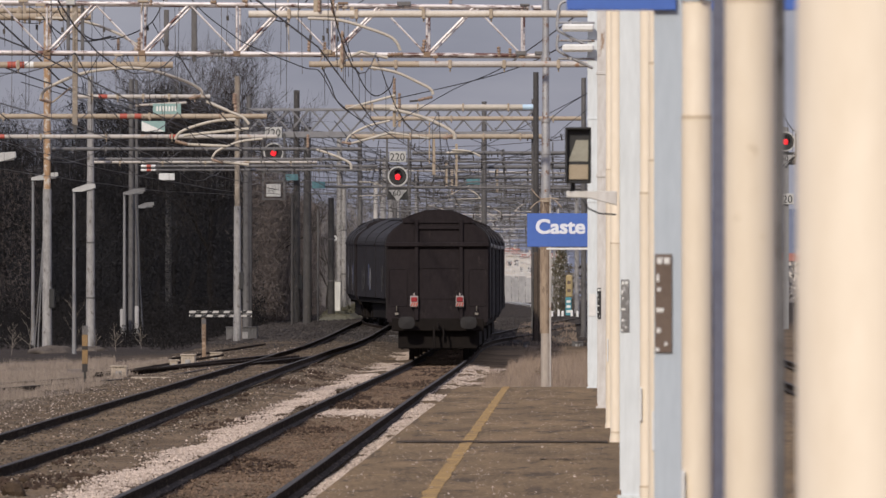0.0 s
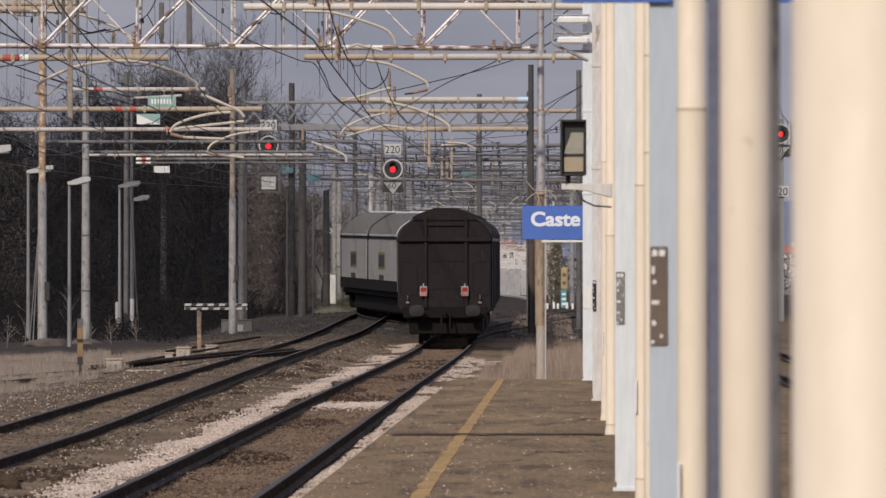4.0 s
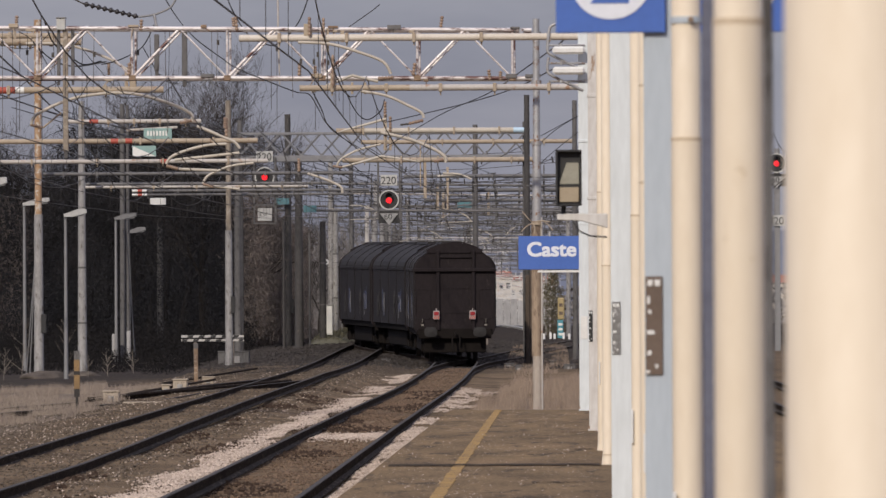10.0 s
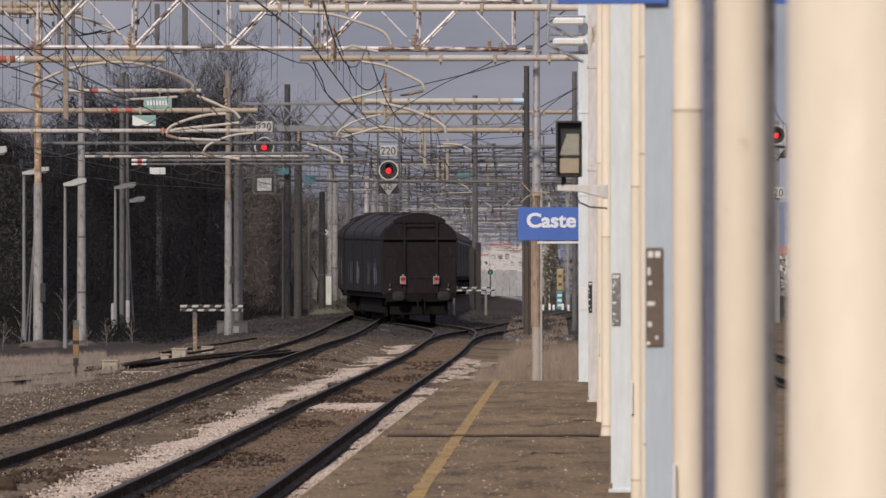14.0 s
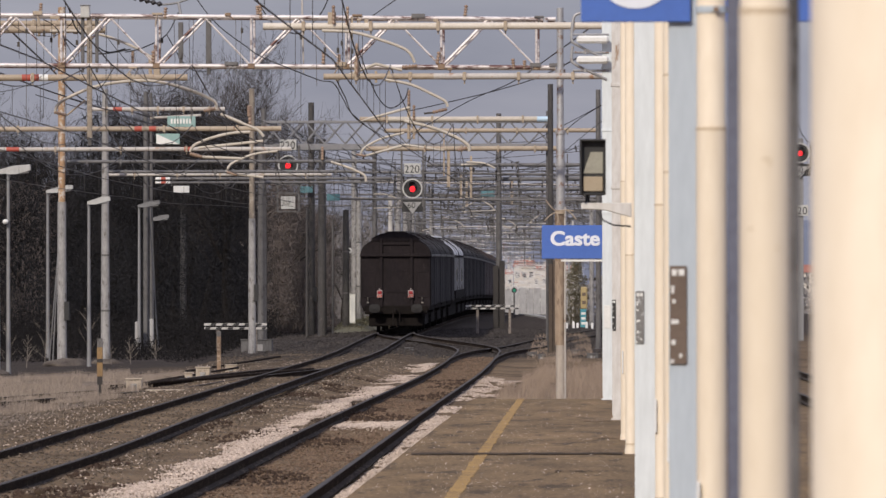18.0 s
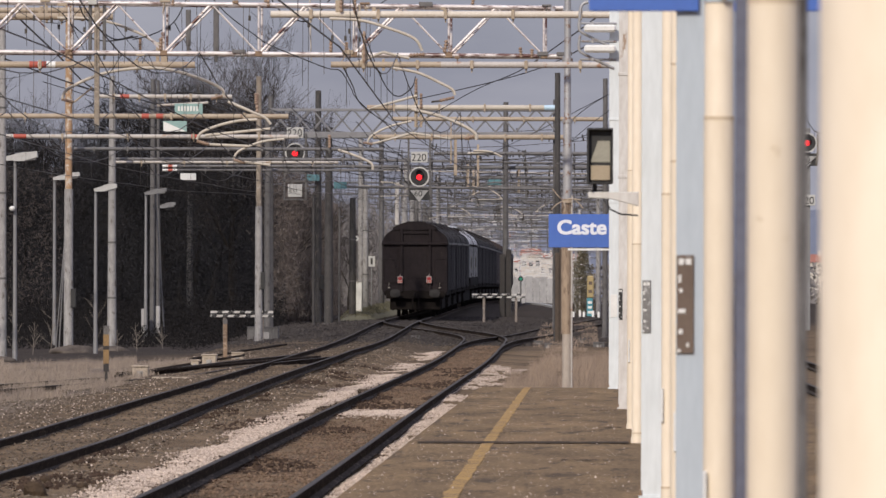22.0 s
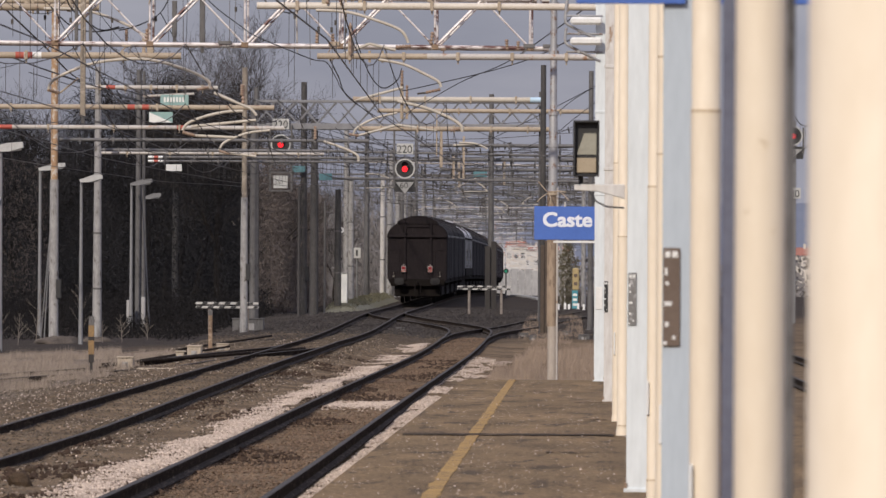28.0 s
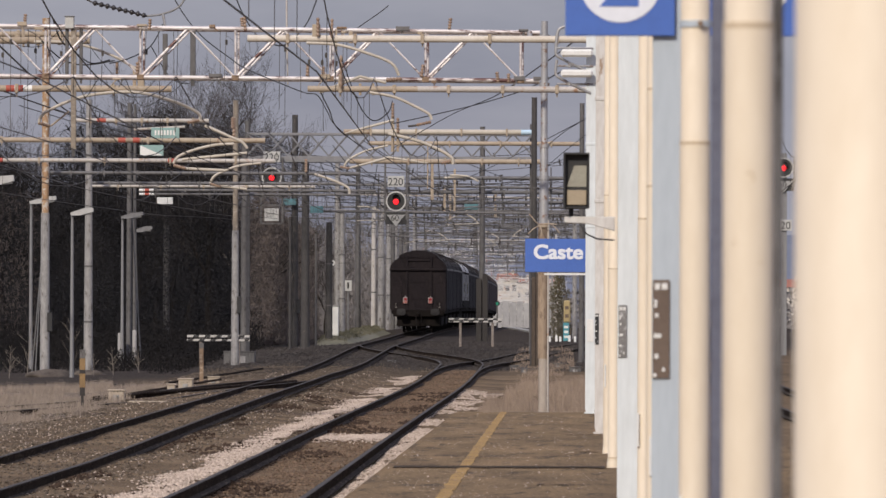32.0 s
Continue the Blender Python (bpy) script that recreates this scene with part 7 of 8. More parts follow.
# ---- ballast stones ----
def stones(name, n, seed, mat, size, place, label):
    r_ = np.random.RandomState(seed)
    base = np.array([(1, 0, 0), (-1, 0, 0), (0, 1, 0), (0, -1, 0), (0, 0, 1), (0, 0, -1)], float)
    tri = np.array([(0, 2, 4), (2, 1, 4), (1, 3, 4), (3, 0, 4), (2, 0, 5), (1, 2, 5), (3, 1, 5), (0, 3, 5)])
    rr = random.Random(seed)
    c = []
    while len(c) < n:
        p = place(rr)
        if p:
            c.append((p[0], p[1], ground_z(p[0], p[1]) + p[2] if len(p) > 2 else ground_z(p[0], p[1])))
    c = np.array(c)
    s = r_.uniform(size[0], size[1], n)
    c[:, 2] += s * 0.25
    v = base[None] * r_.uniform(0.65, 1.2, (n, 6, 1)) + r_.normal(0, 0.22, (n, 6, 3))
    v = v * s[:, None, None] * np.array([1, 1, 0.75]) + c[:, None]
    f = (tri[None] + 6 * np.arange(n)[:, None, None]).reshape(-1, 3)
    me_ = bpy.data.meshes.new(name)
    me_.from_pydata(v.reshape(-1, 3).tolist(), [], f.tolist())
    me_.materials.append(mat)
    return tagged(new(name, me_), label, "ballast", kind="stuff")


M["stone_pale"] = material("pale_pink_ballast", (0.55, 0.455, 0.385), (0.30, 0.245, 0.205), 0.9, 0.0, 3, 40, 0.0, vary=0.5, spec=0.08)
M["stone_grey"] = material("grey_ballast", (0.23, 0.185, 0.142), (0.115, 0.092, 0.072), 0.9, 0.0, 3, 40, 0.0, vary=0.55, spec=0.08)
M["stone_brown"] = material("brown_stained_ballast", (0.205, 0.142, 0.098), (0.115, 0.082, 0.060), 0.9, 0.0, 3, 40, 0.0, vary=0.6, spec=0.08)
M["stone_dark"] = material("sooty_ballast", (0.075, 0.067, 0.063), (0.045, 0.040, 0.038), 0.9, 0.0, 3, 40, 0.0, vary=0.5, spec=0.08)


def far_bias(r, y0, y1):
    return y0 + (y1 - y0) * r.random() ** 1.15


def pl_pale(r):
    k = r.random()
    if k < 0.52:
        y = far_bias(r, 82, 302)
        x = -4.98 + r.gauss(0, 0.20) + 0.16 * noise.noise((y * 0.06, 0, 3))
        return (x, y, 0.03) if -5.55 < x < -4.50 and noise.noise((x * 1.2, y * 0.12, 2)) > -0.55 + 0.0027 * (y - 82) and x < -4.50 - 0.0006 * (y - 82) else None
    if k < 0.80:
        y = far_bias(r, 82, 258)
        x = r.uniform(-2.74, -2.30) if y < 178 else r.uniform(-2.75, -1.55 + 0.25 * noise.noise((y * 0.15, 0, 0)))
        return (x, y, 0.02) if noise.noise((x * 1.4, y * (0.42 if y < 178 else 0.14), 22)) > (-0.42 if y < 178 else -0.10 + 0.5 * (x + 2.3)) else None
    if k < 0.87:
        return (r.uniform(-4.22, -2.98), 158 + r.gauss(0, 2.2), 0.02)
    if k < 0.875:
        return (r.uniform(-4.2, -3.0), r.choice((113, 121, 196, 206)) + r.gauss(0, 1.2), -0.03)
    y = far_bias(r, 90, 300)
    x = r.uniform(-12.5, -5.2)
    return (x, y, 0.0) if abs(x + 7.5) > 0.9 or noise.noise((x, y * 0.1, 7)) > 0.2 else None


def pl_grey(r):
    y = far_bias(r, 82, 325)
    x = r.uniform(-12.5, -4.5)
    return (x, y) if abs(abs(x + 7.5) - 0.75) > 0.09 else None


def pl_brown(r):
    y = far_bias(r, 82, 322)
    x = r.uniform(-4.32, -2.98)
    return (x, y, 0.0)


def pl_dark(r):
    y = r.uniform(318, 430)
    return (r.uniform(-13.2, 1.5), y)


stones("pale_ballast", 47000, 1, M["stone_pale"], (0.009, 0.024), pl_pale, "fresh pale pinkish ballast stones along the rails")
stones("grey_ballast", 44000, 2, M["stone_grey"], (0.012, 0.032), pl_grey, "mixed grey ballast stones between the tracks")
stones("brown_ballast", 22000, 3, M["stone_brown"], (0.012, 0.028), pl_brown, "brown stained ballast between the near rails")
stones("sooty_ballast", 22000, 4, M["stone_dark"], (0.025, 0.06), pl_dark, "dark ballast round the points")


# ---- pale litter and grit on the platform ----
rr_ = random.Random(9)
v_, f_ = [], []
for k in range(3400):
    x, y = rr_.uniform(PLAT_L + 0.05, 0.45), 70 + 108 * rr_.random() ** 1.2
    if k % 3 and noise.noise((x * 1.6, y * 0.16, 12)) < 0.08:
        continue
    s = rr_.uniform(0.003, 0.008) if k % 11 else rr_.uniform(0.009, 0.016)
    i = len(v_)
    z = PLAT_Z + 0.004
    a_ = rr_.uniform(0, 3.14)
    c, d = s * math.cos(a_), s * math.sin(a_)
    v_ += [(x + c, y + d, z), (x - d, y + c, z), (x - c, y - d, z), (x + d, y - c, z), (x, y, z + s * rr_.uniform(0.5, 1.2))]
    f_ += [(i, i + 1, i + 4), (i + 1, i + 2, i + 4), (i + 2, i + 3, i + 4), (i + 3, i, i + 4)]
me = bpy.data.meshes.new("grit")
me.from_pydata(v_, [], f_)
me.materials.append(M["stone_pale"])
tagged(new("grit", me), "pale grit and litter scattered on the platform", "grit", kind="stuff")

M["dark_strip"] = material("dark_strip_brown", (0.075, 0.055, 0.038), (0.05, 0.038, 0.028), 0.9, 0.0, 1, 10, 0.2, spots=(0.16, 0.115, 0.075), spot_at=0.58, spec=0.06)
# dark strips across the platform
for ya, yb, x0, x1 in ((105.2, 106.5, -1.95, 0.52), (138.5, 139.0, 0.05, 0.5), (93.6, 94.0, -0.25, 0.25), (119.0, 119.4, 0.25, 0.5)):
    bm = B()
    n = 24
    lo_ = [bm.verts.new((x0 + (x1 - x0) * k / n, ya + 0.5 * noise.noise((k * 0.35, ya, 0)), PLAT_Z + 0.009)) for k in range(n + 1)]
    hi_ = [bm.verts.new((x0 + (x1 - x0) * k / n, yb + 0.5 * noise.noise((k * 0.35, ya, 4)), PLAT_Z + 0.009)) for k in range(n + 1)]
    for k in range(n):
        bm.faces.new((lo_[k], lo_[k + 1], hi_[k + 1], hi_[k]))
    part("repair_strip", bm, M["dark_strip"], platform, "dark strip across the platform")

# dark clods and leaf litter between the tracks
M["rock"] = material("brown_rough_stone", (0.082, 0.057, 0.038), (0.045, 0.033, 0.024), 0.95, 0.0, 9, 50, 0.4, spec=0.08)
M["clod"] = material("dark_earth_clod", (0.075, 0.050, 0.036), (0.045, 0.032, 0.025), 0.95, 0.0, 4, 30, 0.0, vary=0.4, spec=0.08)


def pl_clod(r):
    y = far_bias(r, 82, 250)
    x = r.uniform(-6.6, -3.0)
    return (x, y, 0.0) if noise.noise((x * 0.8, y * 0.11, 31)) > 0.12 and abs(x + 3.62) < 3.2 else None


stones("earth_clods", 4200, 8, M["clod"], (0.02, 0.055), pl_clod, "dark earth clods and leaf litter between the tracks")


# brown lumps of stone beside the second track
for k, (x, y, w_, h_) in enumerate(((-5.95, 98, 0.14, 0.11), (-6.2, 104, 0.07, 0.05), (-5.6, 101, 0.08, 0.05))):
    bm = B()
    bmesh.ops.create_icosphere(bm, subdivisions=2, radius=1.0)
    for v in bm.verts:
        v.co = Vector((v.co.x * w_, v.co.y * w_ * 0.9, v.co.z * h_)) * (1 + 0.35 * noise.noise(v.co * 1.3 + Vector((k * 3.1, 0, 0))))
    o = tagged(part("rock", bm, M["rock"]), "brown lump of stone lying beside the track", "rock", "rocks beside the track")
    o.location = (x, y, ground_z(x, y) + h_ * 0.5)


# ---- far distance ----
M["far_wall"] = material("pale_concrete_wall", (0.40, 0.395, 0.395), (0.27, 0.266, 0.266), 0.9, 0.0, 0.8, 3, 0.1, spots=(0.56, 0.55, 0.55), spot_at=0.66, stretchz=0.5, vary=0.2)
M["roof_red"] = material("red_tile_roof", (0.36, 0.15, 0.11), (0.28, 0.12, 0.09), 0.9, 0.0, 0.5, 6, 0.1)
M["house_wall"] = material("pale_house_render", (0.60, 0.56, 0.50), (0.50, 0.46, 0.42), 0.9, 0.0, 0.3, 3, 0.05)
M["pane"] = material("dark_window_glass", (0.05, 0.055, 0.065), (0.08, 0.08, 0.09), 0.15)
M["far_white"] = material("pale_far_steel", (0.62, 0.61, 0.60), (0.46, 0.45, 0.45), 0.7, 0.0, 2, 10, 0.0, vary=0.3)
M["hill"] = material("hazed_far_hill", (0.16, 0.18, 0.235), (0.13, 0.15, 0.20), 1.0, 0.0, 0.004, 0.05, 0.0)


def house(x, y, w_, d, h, rise, wall, label, rows=2, cols=4):
    g = G(y) - 0.2
    t = thing("house", (x, y, g), label, "house", "houses beyond the station")
    bm = B()
    box(bm, 0, w_, 0, d, -0.3, h)
    wl = part("wall", bm, wall, t)
    bm = B()
    o = 0.4
    v = [bm.verts.new(p) for p in ((-o, -o, h), (w_ + o, -o, h), (w_ + o, d + o, h), (-o, d + o, h), (-o + rise * 0.3, d / 2, h + rise), (w_ + o - rise * 0.3, d / 2, h + rise))]
    for q in ((0, 1, 5, 4), (2, 3, 4, 5), (1, 2, 5), (3, 0, 4), (3, 2, 1, 0)):
        bm.faces.new([v[i] for i in q])
    rf = part("roof", bm, M["roof_red"], t, "red tiled roof")
    bm = B()
    box(bm, w_ * 0.7, w_ * 0.7 + 0.6, d * 0.4, d * 0.4 + 0.6, h + rise * 0.4, h + rise + 0.8)
    part("chimney", bm, wall, rf)
    for i in range(rows):
        for j in range(cols):
            bm = B()
            xc, zc = w_ * (j + 0.5) / cols, h * (i + 0.5) / rows
            box(bm, xc - 0.5, xc + 0.5, -0.03, 0.05, zc - 0.7, zc + 0.7)
            wd = part("window", bm, M["pane"], t)
            bm = B()
            box(bm, xc - 0.62, xc + 0.62, -0.12, 0.0, zc - 0.82, zc - 0.70)
            part("sill", bm, M["white"], wd)
    return t


for x_, y_, w_, h_, rise, wl_, rows_, cols_ in ((-16.244, 2300, 5.2, 14.961 - 2.2, 1.7, "house_wall", 3, 3), (-12.812, 2500, 4.6, 15.161 - 2.2, 1.5, "house_wall", 2, 2), (-25.725, 2800, 5.5, 15.355 - 2.2, 1.5, "house_wall", 3, 3), (-6.037, 2300, 6.0, 13.524 - 2.2, 1.8, "house_wall", 3, 3), (50.6, 2200, 9.0, 12.742 - 2.2, 2.0, "house_wall", 3, 3)):
    house(x_, y_, w_, 9, h_, rise, M[wl_], "small far house, pale walls and a red roof", rows_, cols_)

# pale clutter of the far yard
r_ = random.Random(44)
v_, f_ = [], []
for k in range(1900):
    y_ = r_.uniform(860, 1500)
    x_ = (r_.uniform(845, 1000) - 997) * y_ / 16000
    z_ = 1.88 + (30 + 62 * r_.random() ** 1.2) * y_ / 16000
    if r_.random() < 0.72:
        a_, b_, c_ = r_.uniform(0.12, 0.8), 0.1, r_.uniform(0.03, 0.08)
    else:
        a_, b_, c_ = r_.uniform(0.03, 0.07), 0.1, r_.uniform(0.12, 0.5)
    i = len(v_)
    v_ += [(x_ + dx, y_ + dy, z_ + dz) for dx in (0, a_) for dy in (0, b_) for dz in (0, c_)]
    f_ += [tuple(i + q for q in fc) for fc in ((0, 1, 3, 2), (4, 6, 7, 5), (0, 4, 5, 1), (2, 3, 7, 6), (0, 2, 6, 4), (1, 5, 7, 3))]
for k in range(620):
    y_ = r_.uniform(1000, 1500)
    u_ = r_.random()
    x_ = (715 + 190 * u_ - 997) * y_ / 16000
    z_ = 1.88 + (88 + 70 * r_.random() ** 1.3) * y_ / 16000
    a_, b_, c_ = (r_.uniform(0.3, 1.6), 0.1, 0.06) if k % 3 else (0.06, 0.1, r_.uniform(0.3, 1.2))
    i = len(v_)
    v_ += [(x_ + dx, y_ + dy, z_ + dz) for dx in (0, a_) for dy in (0, b_) for dz in (0, c_)]
    f_ += [tuple(i + q for q in fc) for fc in ((0, 1, 3, 2), (4, 6, 7, 5), (0, 4, 5, 1), (2, 3, 7, 6), (0, 2, 6, 4), (1, 5, 7, 3))]
me = bpy.data.meshes.new("far_yard_fittings")
me.from_pydata(v_, [], f_)
for m_ in (M["far_white"], M["roof_red"], M["far_wall"]):
    me.materials.append(m_)
for k, p in enumerate(me.polygons):
    q = (k // 6) % 9
    p.material_index = 1 if q == 4 and k % 5 < 2 else 2 if q == 7 else 0
tagged(new("far_yard_fittings", me), "pale fittings and railings of the far yard", "yard fittings", kind="stuff")

# pale cable trough that leads to the wall
ct_ = thing("cable_trough", (0, 0, 0), "pale concrete cable trough across dark ground", "cable trough")
for k in range(12):
    u0, u1 = k / 12, (k + 0.94) / 12
    pa, pb = [Vector((-4.0 + 2.34 * u, 640 - 120 * u, 0)) for u in (u0, u1)]
    bm = B()
    vs = [bm.verts.new((p.x + dx, p.y, G(p.y) - 0.26 + dz)) for p in (pa, pb) for dx in (-0.22, 0.22) for dz in (0.0, 0.16)]
    for q in ((0, 1, 3, 2), (4, 6, 7, 5), (0, 4, 5, 1), (2, 3, 7, 6), (0, 2, 6, 4), (1, 5, 7, 3)):
        bm.faces.new([vs[i] for i in q])
    bmesh.ops.recalc_face_normals(bm, faces=bm.faces)
    part("lid", bm, M["far_wall"], ct_)

# pale wall along the line
cw = thing("cross_wall", (0, 0, 0), "pale concrete wall across the yard", "wall")
for k in range(9):
    xa = -6.69 + k * 0.65
    bm = B()
    box(bm, xa, xa + 0.63, 830, 830.2, G(830) - 0.4, 4.42 + 0.2 * (k * 7 % 5) / 4, bevel=0.02)
    part("panel", bm, M["far_wall"], cw)

# hill, with the blue-grey of distance haze put into its colour
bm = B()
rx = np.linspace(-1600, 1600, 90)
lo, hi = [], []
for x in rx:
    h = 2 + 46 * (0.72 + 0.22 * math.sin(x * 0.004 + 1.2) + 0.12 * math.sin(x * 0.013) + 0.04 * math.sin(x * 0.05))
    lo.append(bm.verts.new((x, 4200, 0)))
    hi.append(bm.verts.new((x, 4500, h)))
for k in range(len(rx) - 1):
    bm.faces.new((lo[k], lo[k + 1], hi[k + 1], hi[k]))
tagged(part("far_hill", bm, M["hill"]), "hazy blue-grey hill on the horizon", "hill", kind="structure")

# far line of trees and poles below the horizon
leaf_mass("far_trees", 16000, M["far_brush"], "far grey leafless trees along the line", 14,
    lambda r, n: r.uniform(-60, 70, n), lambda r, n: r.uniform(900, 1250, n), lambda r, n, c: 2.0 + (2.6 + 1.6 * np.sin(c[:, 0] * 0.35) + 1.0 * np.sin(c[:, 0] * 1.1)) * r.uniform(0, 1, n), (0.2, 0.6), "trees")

# bush, advertising pillar and white posts beside the tracks
M["bush_leaf"] = material("dull_green_bush", (0.155, 0.130, 0.075), (0.085, 0.075, 0.045), 0.8, 0.0, 2, 8, 0.0, vary=0.5)
bx, bt = -0.114, 4.98
leaf_mass("bush", 5200, M["bush_leaf"], "tall dull green evergreen bush", 15,
    lambda r, n: bx + np.clip(r.normal(0, 0.27, n), -0.6, 0.6), lambda r, n: 455 + r.normal(0, 0.4, n), lambda r, n, c: G(455) - 0.2 + (bt - G(455) + 0.2) * r.uniform(0, 1, n) ** 0.8 * np.clip(1.12 - np.abs(c[:, 0] - bx) * 0.9, 0.3, 1) * (1 + 0.12 * np.sin(c[:, 0] * 19)), (0.025, 0.065), "bush")
ap = thing("roadside_pillar", (0.275, 440.0, G(440) - 0.22), "tall narrow pillar, yellow above and teal below", "sign")
zt = 3.365 - G(440) + 0.22
bm = B()
box(bm, -0.15, 0.17, 0, 0.25, zt * 0.46, zt, bevel=0.05)
up = part("upper_panel", bm, M["plate_tan"], ap, "faded yellow panel")
bm = B()
box(bm, -0.17, 0.12, -0.01, 0.24, 0, zt * 0.455, bevel=0.02)
lowp = part("lower_panel", bm, M["teal_bright"], ap, "teal panel")
for k in range(3):
    bm = B()
    box(bm, -0.12, 0.08, -0.02, -0.008, zt * (0.08 + 0.12 * k), zt * (0.14 + 0.12 * k))
    part("bar", bm, M["white"], lowp)
bm = B()
for k in range(2):
    box(bm, -0.08, 0.09, -0.012, 0.001, zt * (0.58 + 0.2 * k), zt * (0.66 + 0.2 * k))
    part("bar", bm, M["brown_plate"], up)
    bm = B()
bm.free()
for k, px in enumerate((-0.54, -0.22, -0.03, 0.405, 0.675)):
    wp = thing("white_marker_post", (px, 432, G(432) - 0.22), "short white marker post", "post", "white marker posts")
    bm = B()
    tube(bm, [(0, 0, 0), (0, 0, 0.27 + 0.05 * (k % 2)), (0, 0, 0.30 + 0.05 * (k % 2))], [0.06, 0.06, 0.035], 10)
    part("shaft", bm, M["white"], wp)

# white cabinet and verge beside the poles
M["verge"] = material("dull_green_verge", (0.20, 0.19, 0.125), (0.13, 0.122, 0.085), 0.95, 0.0, 1, 10, 0.0, vary=0.4)
cb = thing("equipment_cabinet", (-10.48, 412.0, G(412) + 0.15), "white equipment cabinet beside the poles", "cabinet")
ct = 2.962 - G(412) - 0.15
bm = B()
box(bm, 0, 0.335, 0, 0.5, 0.05, ct, bevel=0.02)
cbb = part("body", bm, M["white"], cb)
bm = B()
box(bm, 0.02, 0.335 - 0.02, -0.02, 0.0, 0.1, ct * 0.55, bevel=0.006)
part("door", bm, M["white"], cbb)
bm = B()
box(bm, -0.04, 0.335 + 0.04, -0.04, 0.54, ct, ct + 0.06, bevel=0.01)
part("lid", bm, M["concrete_pole"], cb)


def bank_z(x, y):
    """Top of the low grassy bank beside the second track."""
    return ground_z(x, y) - 0.05 + 0.42 * ease((-9.15 - x) / 1.1) * ease((y - 404) / 12) * ease((x + 11.25) / 0.3)


bm = B()
grid = [[bm.verts.new((x, y, bank_z(x, y))) for x in np.arange(-11.1, -9.0, 0.3)] for y in np.arange(403, 500, 3.0)]
for r0, r1 in zip(grid, grid[1:]):
    for k in range(len(r0) - 1):
        bm.faces.new((r0[k], r0[k + 1], r1[k + 1], r1[k]))
tagged(part("grass_bank", bm, M["verge"], None, "", True), "low dull green bank below the row of poles", "bank", kind="structure")
leaf_mass("verge", 7000, M["verge"], "dull green grass verge below the poles", 17,
    lambda r, n: r.uniform(-11.1, -9.7, n), lambda r, n: r.uniform(409, 500, n), lambda r, n, c: np.array([bank_z(x, y) for x, y in c[:, :2]]) + 0.10 * r.uniform(0, 1, n), (0.02, 0.06), "grass")

# number plate on a post by the second track
pp = thing("kilometre_post", (-10.509, 446.0, G(446) - 0.34), "small white plate on a slim post", "sign")
bm = B()
tube(bm, [(0, 0, 0), (0, 0, 4.277 - G(446) + 0.34)], 0.035, 8)
part("post", bm, M["grey_steel"], pp)
bm = B()
zq = 4.054 - G(446) + 0.34
box(bm, -0.18, 0.18, -0.05, -0.03, zq - 0.24, zq + 0.28, bevel=0.01)
pl = part("panel", bm, M["pale_plate"], pp)
bm = B()
box(bm, -0.05, 0.05, -0.056, -0.049, zq - 0.12, zq + 0.18)
part("bar", bm, M["black"], pl)

# ---- points gear beside the siding ----
M["box_pale"] = material("pale_points_casing", (0.46, 0.39, 0.31), (0.33, 0.28, 0.22), 0.8, spots=(0.16, 0.13, 0.10), spot_at=0.6)


def casing(x0, x1, y, z0, z1, d, label, mat="box_pale"):
    g = ground_z((x0 + x1) / 2, y)
    t = thing("points_casing", (x0, y, g - 0.05), label, "trackside box", "points gear casings")
    bm = B()
    box(bm, 0, x1 - x0, 0, d, 0, z1 - z0, bevel=0.025)
    b_ = part("body", bm, M[mat], t)
    bm = B()
    box(bm, -0.02, x1 - x0 + 0.02, -0.02, d + 0.02, (z1 - z0), (z1 - z0) + 0.04, bevel=0.012)
    part("lid", bm, M[mat], t)
    bm = B()
    box(bm, (x1 - x0) * 0.3, (x1 - x0) * 0.7, -0.012, 0.002, (z1 - z0) * 0.2, (z1 - z0) * 0.7, bevel=0.005)
    part("cover", bm, M["concrete_pole"], b_)
    return t


casing(-11.114, -10.725, 222, 0, 0.30, 0.5, "pale metal points casing beside dark rods")
casing(-10.324, -9.943, 244, 0, 0.36, 0.6, "pale metal points casing")
casing(-10.542, -10.33, 242, 0, 0.24, 0.4, "small pale open points casing")
casing(-12.5, -11.348, 335, 0, 0.50, 1.0, "low grey concrete cable chamber", "grey_pole")
casing(-10.234, -9.907, 262, 0, 0.22, 0.4, "small pale cable box")
for x_, y_, w_, h_ in ((-1.398, 315, 0.24, 0.2), (-1.791, 322, 0.32, 0.16), (0.298, 318, 0.4, 0.2), (-0.247, 330, 0.3, 0.16), (-6.332, 330, 0.3, 0.10)):
    casing(x_, x_ + w_, y_, 0, h_, 0.3, "small grey trackside box among dark ballast", "grey_pole")
ro = thing("points_rods", (0, 0, 0), "dark steel points rods across the siding", "points gear")
for a_, b_, w_ in (((-11.63, 225), (-7.38, 252), 0.042), ((-11.371, 219), (-10.281, 236), 0.034), ((-11.187, 226), (-9.858, 262), 0.032), ((-11.45, 262), (-9.9, 300), 0.035)):
    bm = B()
    za, zb = ground_z(*a_) + 0.10, ground_z(*b_) + 0.12
    tube(bm, [(a_[0], a_[1], za), (b_[0], b_[1], zb)], w_, 6)
    part("rod", bm, M["rail_side"], ro)
bm = B()
for k in range(16):
    xk = -8.994 + k * 0.1
    box(bm, xk, xk + 0.05, 246, 247.2, G(246) - 0.16, G(246) - 0.02)
part("rack", bm, M["rail_side"], ro)
yp = thing("marker_post", (-10.958, 207, ground_z(-10.958, 207) - 0.05), "short post with worn yellow and black paint", "post")
hp_ = 1.414 - ground_z(-10.958, 207) + 0.05
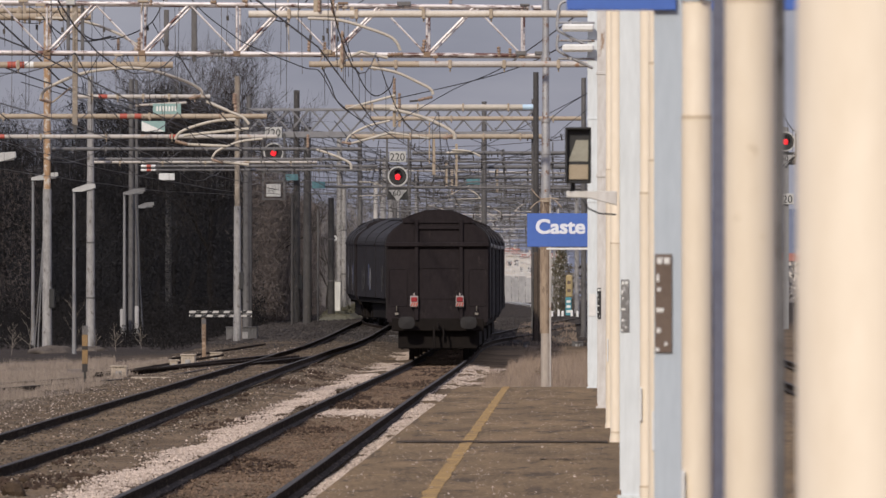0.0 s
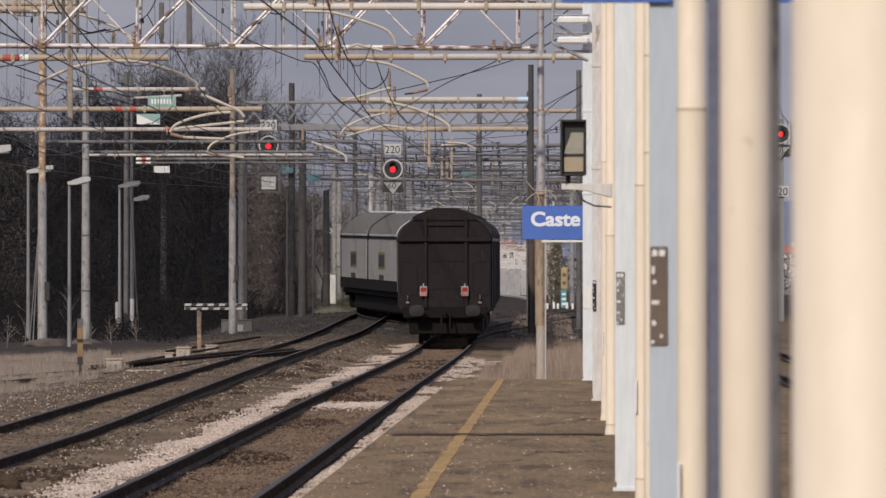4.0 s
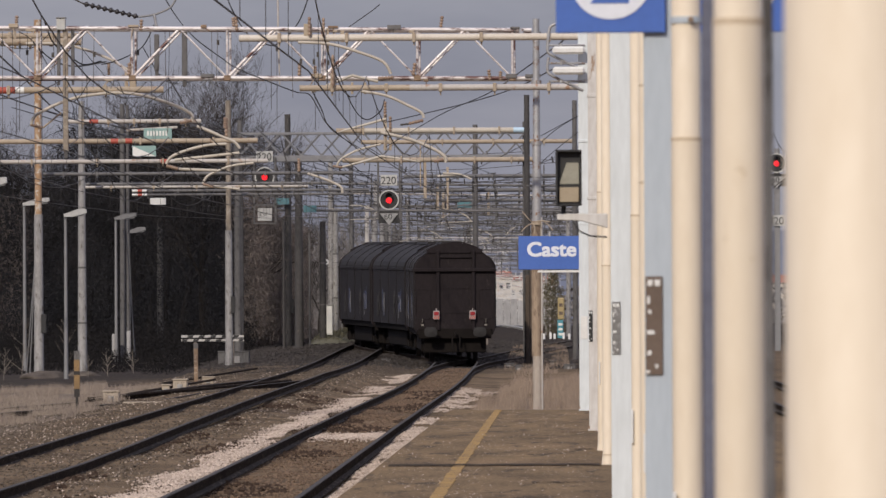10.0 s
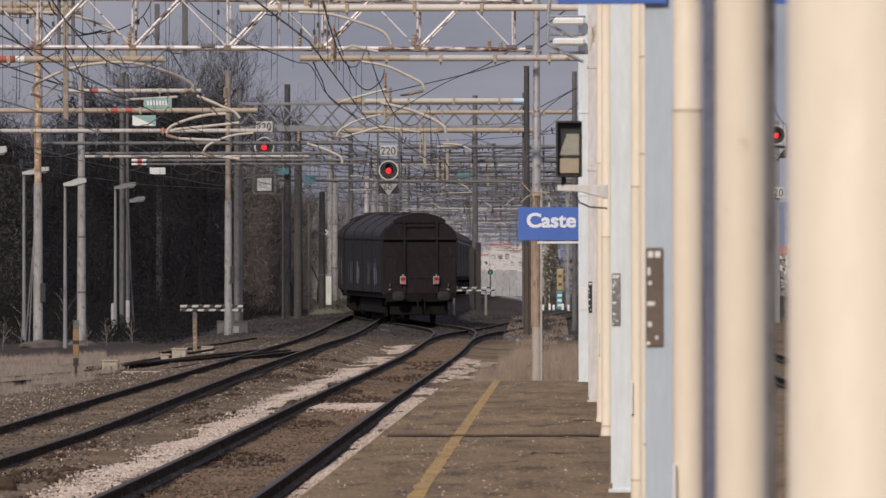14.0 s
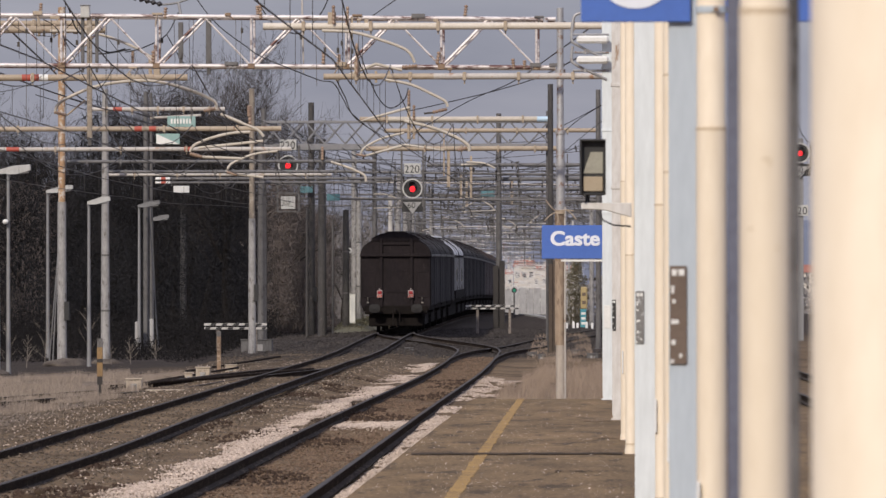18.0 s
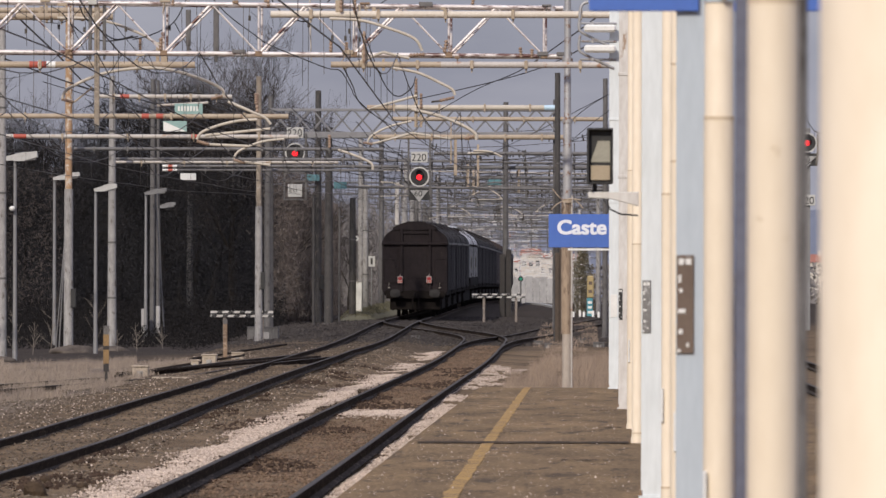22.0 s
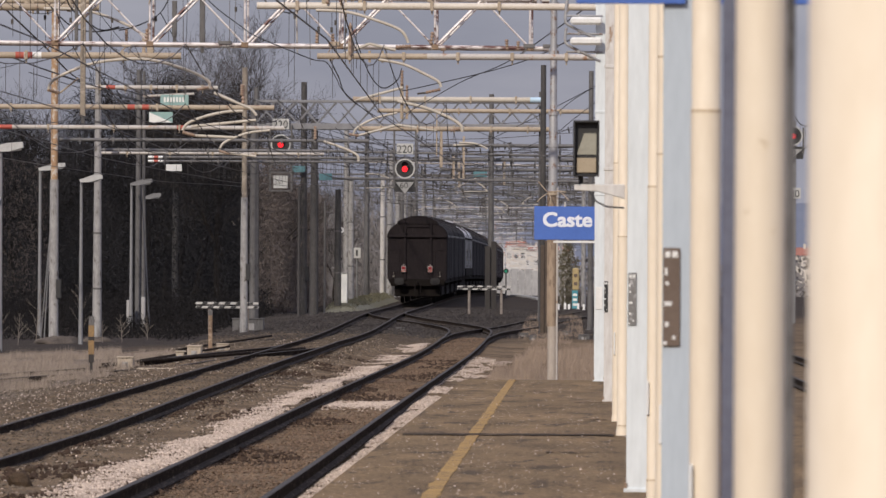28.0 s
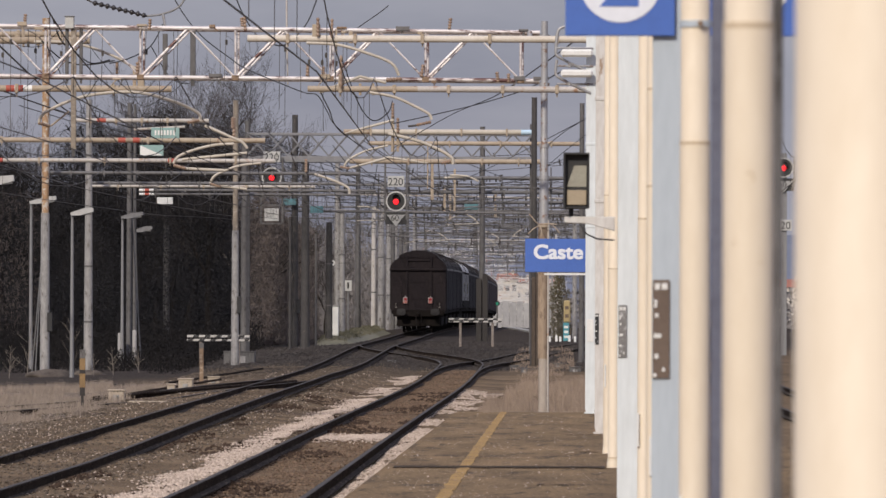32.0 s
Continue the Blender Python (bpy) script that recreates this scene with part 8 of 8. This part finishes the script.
for k, (za, zb, hw_, m_) in enumerate(((0.0, 0.05, 0.16, "grey_pole"), (0.05, 0.27, 0.03, "under_board"), (0.27, 0.40, 0.06, "under_board"), (0.40, 0.62, 0.065, "yellow_post"), (0.62, 0.68, 0.066, "under_board"), (0.68, 0.86, 0.065, "yellow_post"), (0.86, 1.0, 0.06, "grey_pole"))):
    bm = B()
    box(bm, -hw_, hw_, -hw_ * 0.85, hw_ * 0.85, hp_ * za, hp_ * zb, bevel=0.004)
    part("length", bm, M[m_], yp)
sr = thing("white_strip", (-10.328, 216, ground_z(-10.328, 216) + 0.02), "pale concrete cable trough lid", "cable trough")
bm = B()
box(bm, 0, 0.95, 0, 0.6, -0.04, 0.035, bevel=0.01)
part("lid", bm, M["box_pale"], sr)

# small green-lit signal far down the line
gs = thing("ground_signal", (-3.955, 560, G(560) - 0.2), "small far signal on a post, lit green", "railway signal")
zg = 3.56 - G(560) + 0.2
bm = B()
tube(bm, [(0, 0, 0), (0, 0, zg)], 0.05, 8)
part("post", bm, M["grey_pole"], gs)
bm = B()
tube(bm, [(0, 0.05, zg), (0, -0.03, zg)], 0.17, 16)
part("disc", bm, M["black"], gs)
bm = B()
tube(bm, [(0, -0.03, zg), (0, -0.05, zg)], 0.09, 14)
part("lens", bm, M["signal_green"], gs)

# dark sleeve and base on the pole between the tracks
sl = thing("pole_sleeve", (-3.803, 434.6, G(435) - 0.25), "dark protective boards round a pole's foot", "boards")
for s in (-1, 1):
    bm = B()
    box(bm, s * 0.15 - 0.13, s * 0.15 + 0.13, -0.2, 0.1, 0, 4.49 - G(435) + 0.25 + 0.12 * s, bevel=0.02)
    part("board", bm, M["under_board"], sl)

sl = thing("pole_sleeve", (-0.92, 329.6, G(330) - 0.25), "dark brown protective boards round a pole's foot", "boards")
for s in (-1, 1):
    bm = B()
    box(bm, s * 0.08 - 0.075, s * 0.08 + 0.075, -0.2, 0.1, 0, 3.9 - G(330) + 0.25 + 0.07 * s, bevel=0.02)
    part("board", bm, M["brown_board"], sl)

# slim rusty post before the barrier
rp = thing("marker_post", (-10.812, 272, ground_z(-10.812, 272) - 0.05), "slim rusty marker post with a dark cap", "post")
hr_ = 1.455 - ground_z(-10.812, 272) + 0.05
bm = B()
box(bm, -0.06, 0.06, -0.05, 0.05, 0, hr_, bevel=0.01)
part("shaft", bm, M["rust"], rp)
bm = B()
box(bm, -0.065, 0.065, -0.055, 0.055, hr_ - 0.14, hr_ + 0.02, bevel=0.01)
part("cap", bm, M["grey_pole"], rp)

# slim post with a round white marker
rm = thing("round_marker", (-10.633, 418.0, bank_z(-10.633, 418) - 0.05), "slim grey post with a round white marker", "sign")
zr = 4.989 - bank_z(-10.633, 418) + 0.05
bm = B()
tube(bm, [(0, 0, 0), (0, 0, 5.955 - bank_z(-10.633, 418))], 0.045, 8)
part("post", bm, M["grey_pole"], rm)
bm = B()
tube(bm, [(0.05, -0.02, zr), (0.05, -0.06, zr)], 0.13, 16)
ds = part("disc", bm, M["white"], rm)
bm = B()
tube(bm, [(0.05, -0.055, zr), (0.05, -0.07, zr)], 0.06, 12)
part("centre", bm, M["black"], ds)

# leafless trees far along the line, haze put into their paler crowns
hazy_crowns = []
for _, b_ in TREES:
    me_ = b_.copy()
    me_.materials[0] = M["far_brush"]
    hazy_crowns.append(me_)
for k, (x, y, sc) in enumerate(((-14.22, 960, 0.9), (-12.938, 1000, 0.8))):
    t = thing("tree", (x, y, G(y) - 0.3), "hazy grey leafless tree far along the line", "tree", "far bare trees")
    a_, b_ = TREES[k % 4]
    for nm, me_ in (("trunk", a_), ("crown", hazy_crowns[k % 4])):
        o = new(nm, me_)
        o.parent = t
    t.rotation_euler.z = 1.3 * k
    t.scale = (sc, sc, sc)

# small white dome on a slim lamp post
dm = thing("camera_dome", (-17.225, 271.8, 4.785), "small white camera dome fixed to a lamp post", "camera")
bm = B()
tube(bm, [(0, 0, -0.07), (0, 0, -0.05), (0, 0, 0.0), (0, 0, 0.05), (0, 0, 0.075)], [0.03, 0.075, 0.095, 0.075, 0.02], 12)
part("dome", bm, M["white"], dm)
bm = B()
tube(bm, [(0, 0, 0.0), (0.085, 0.15, 0.02)], 0.02, 6)
part("bracket", bm, M["grey_steel"], dm)


motions()
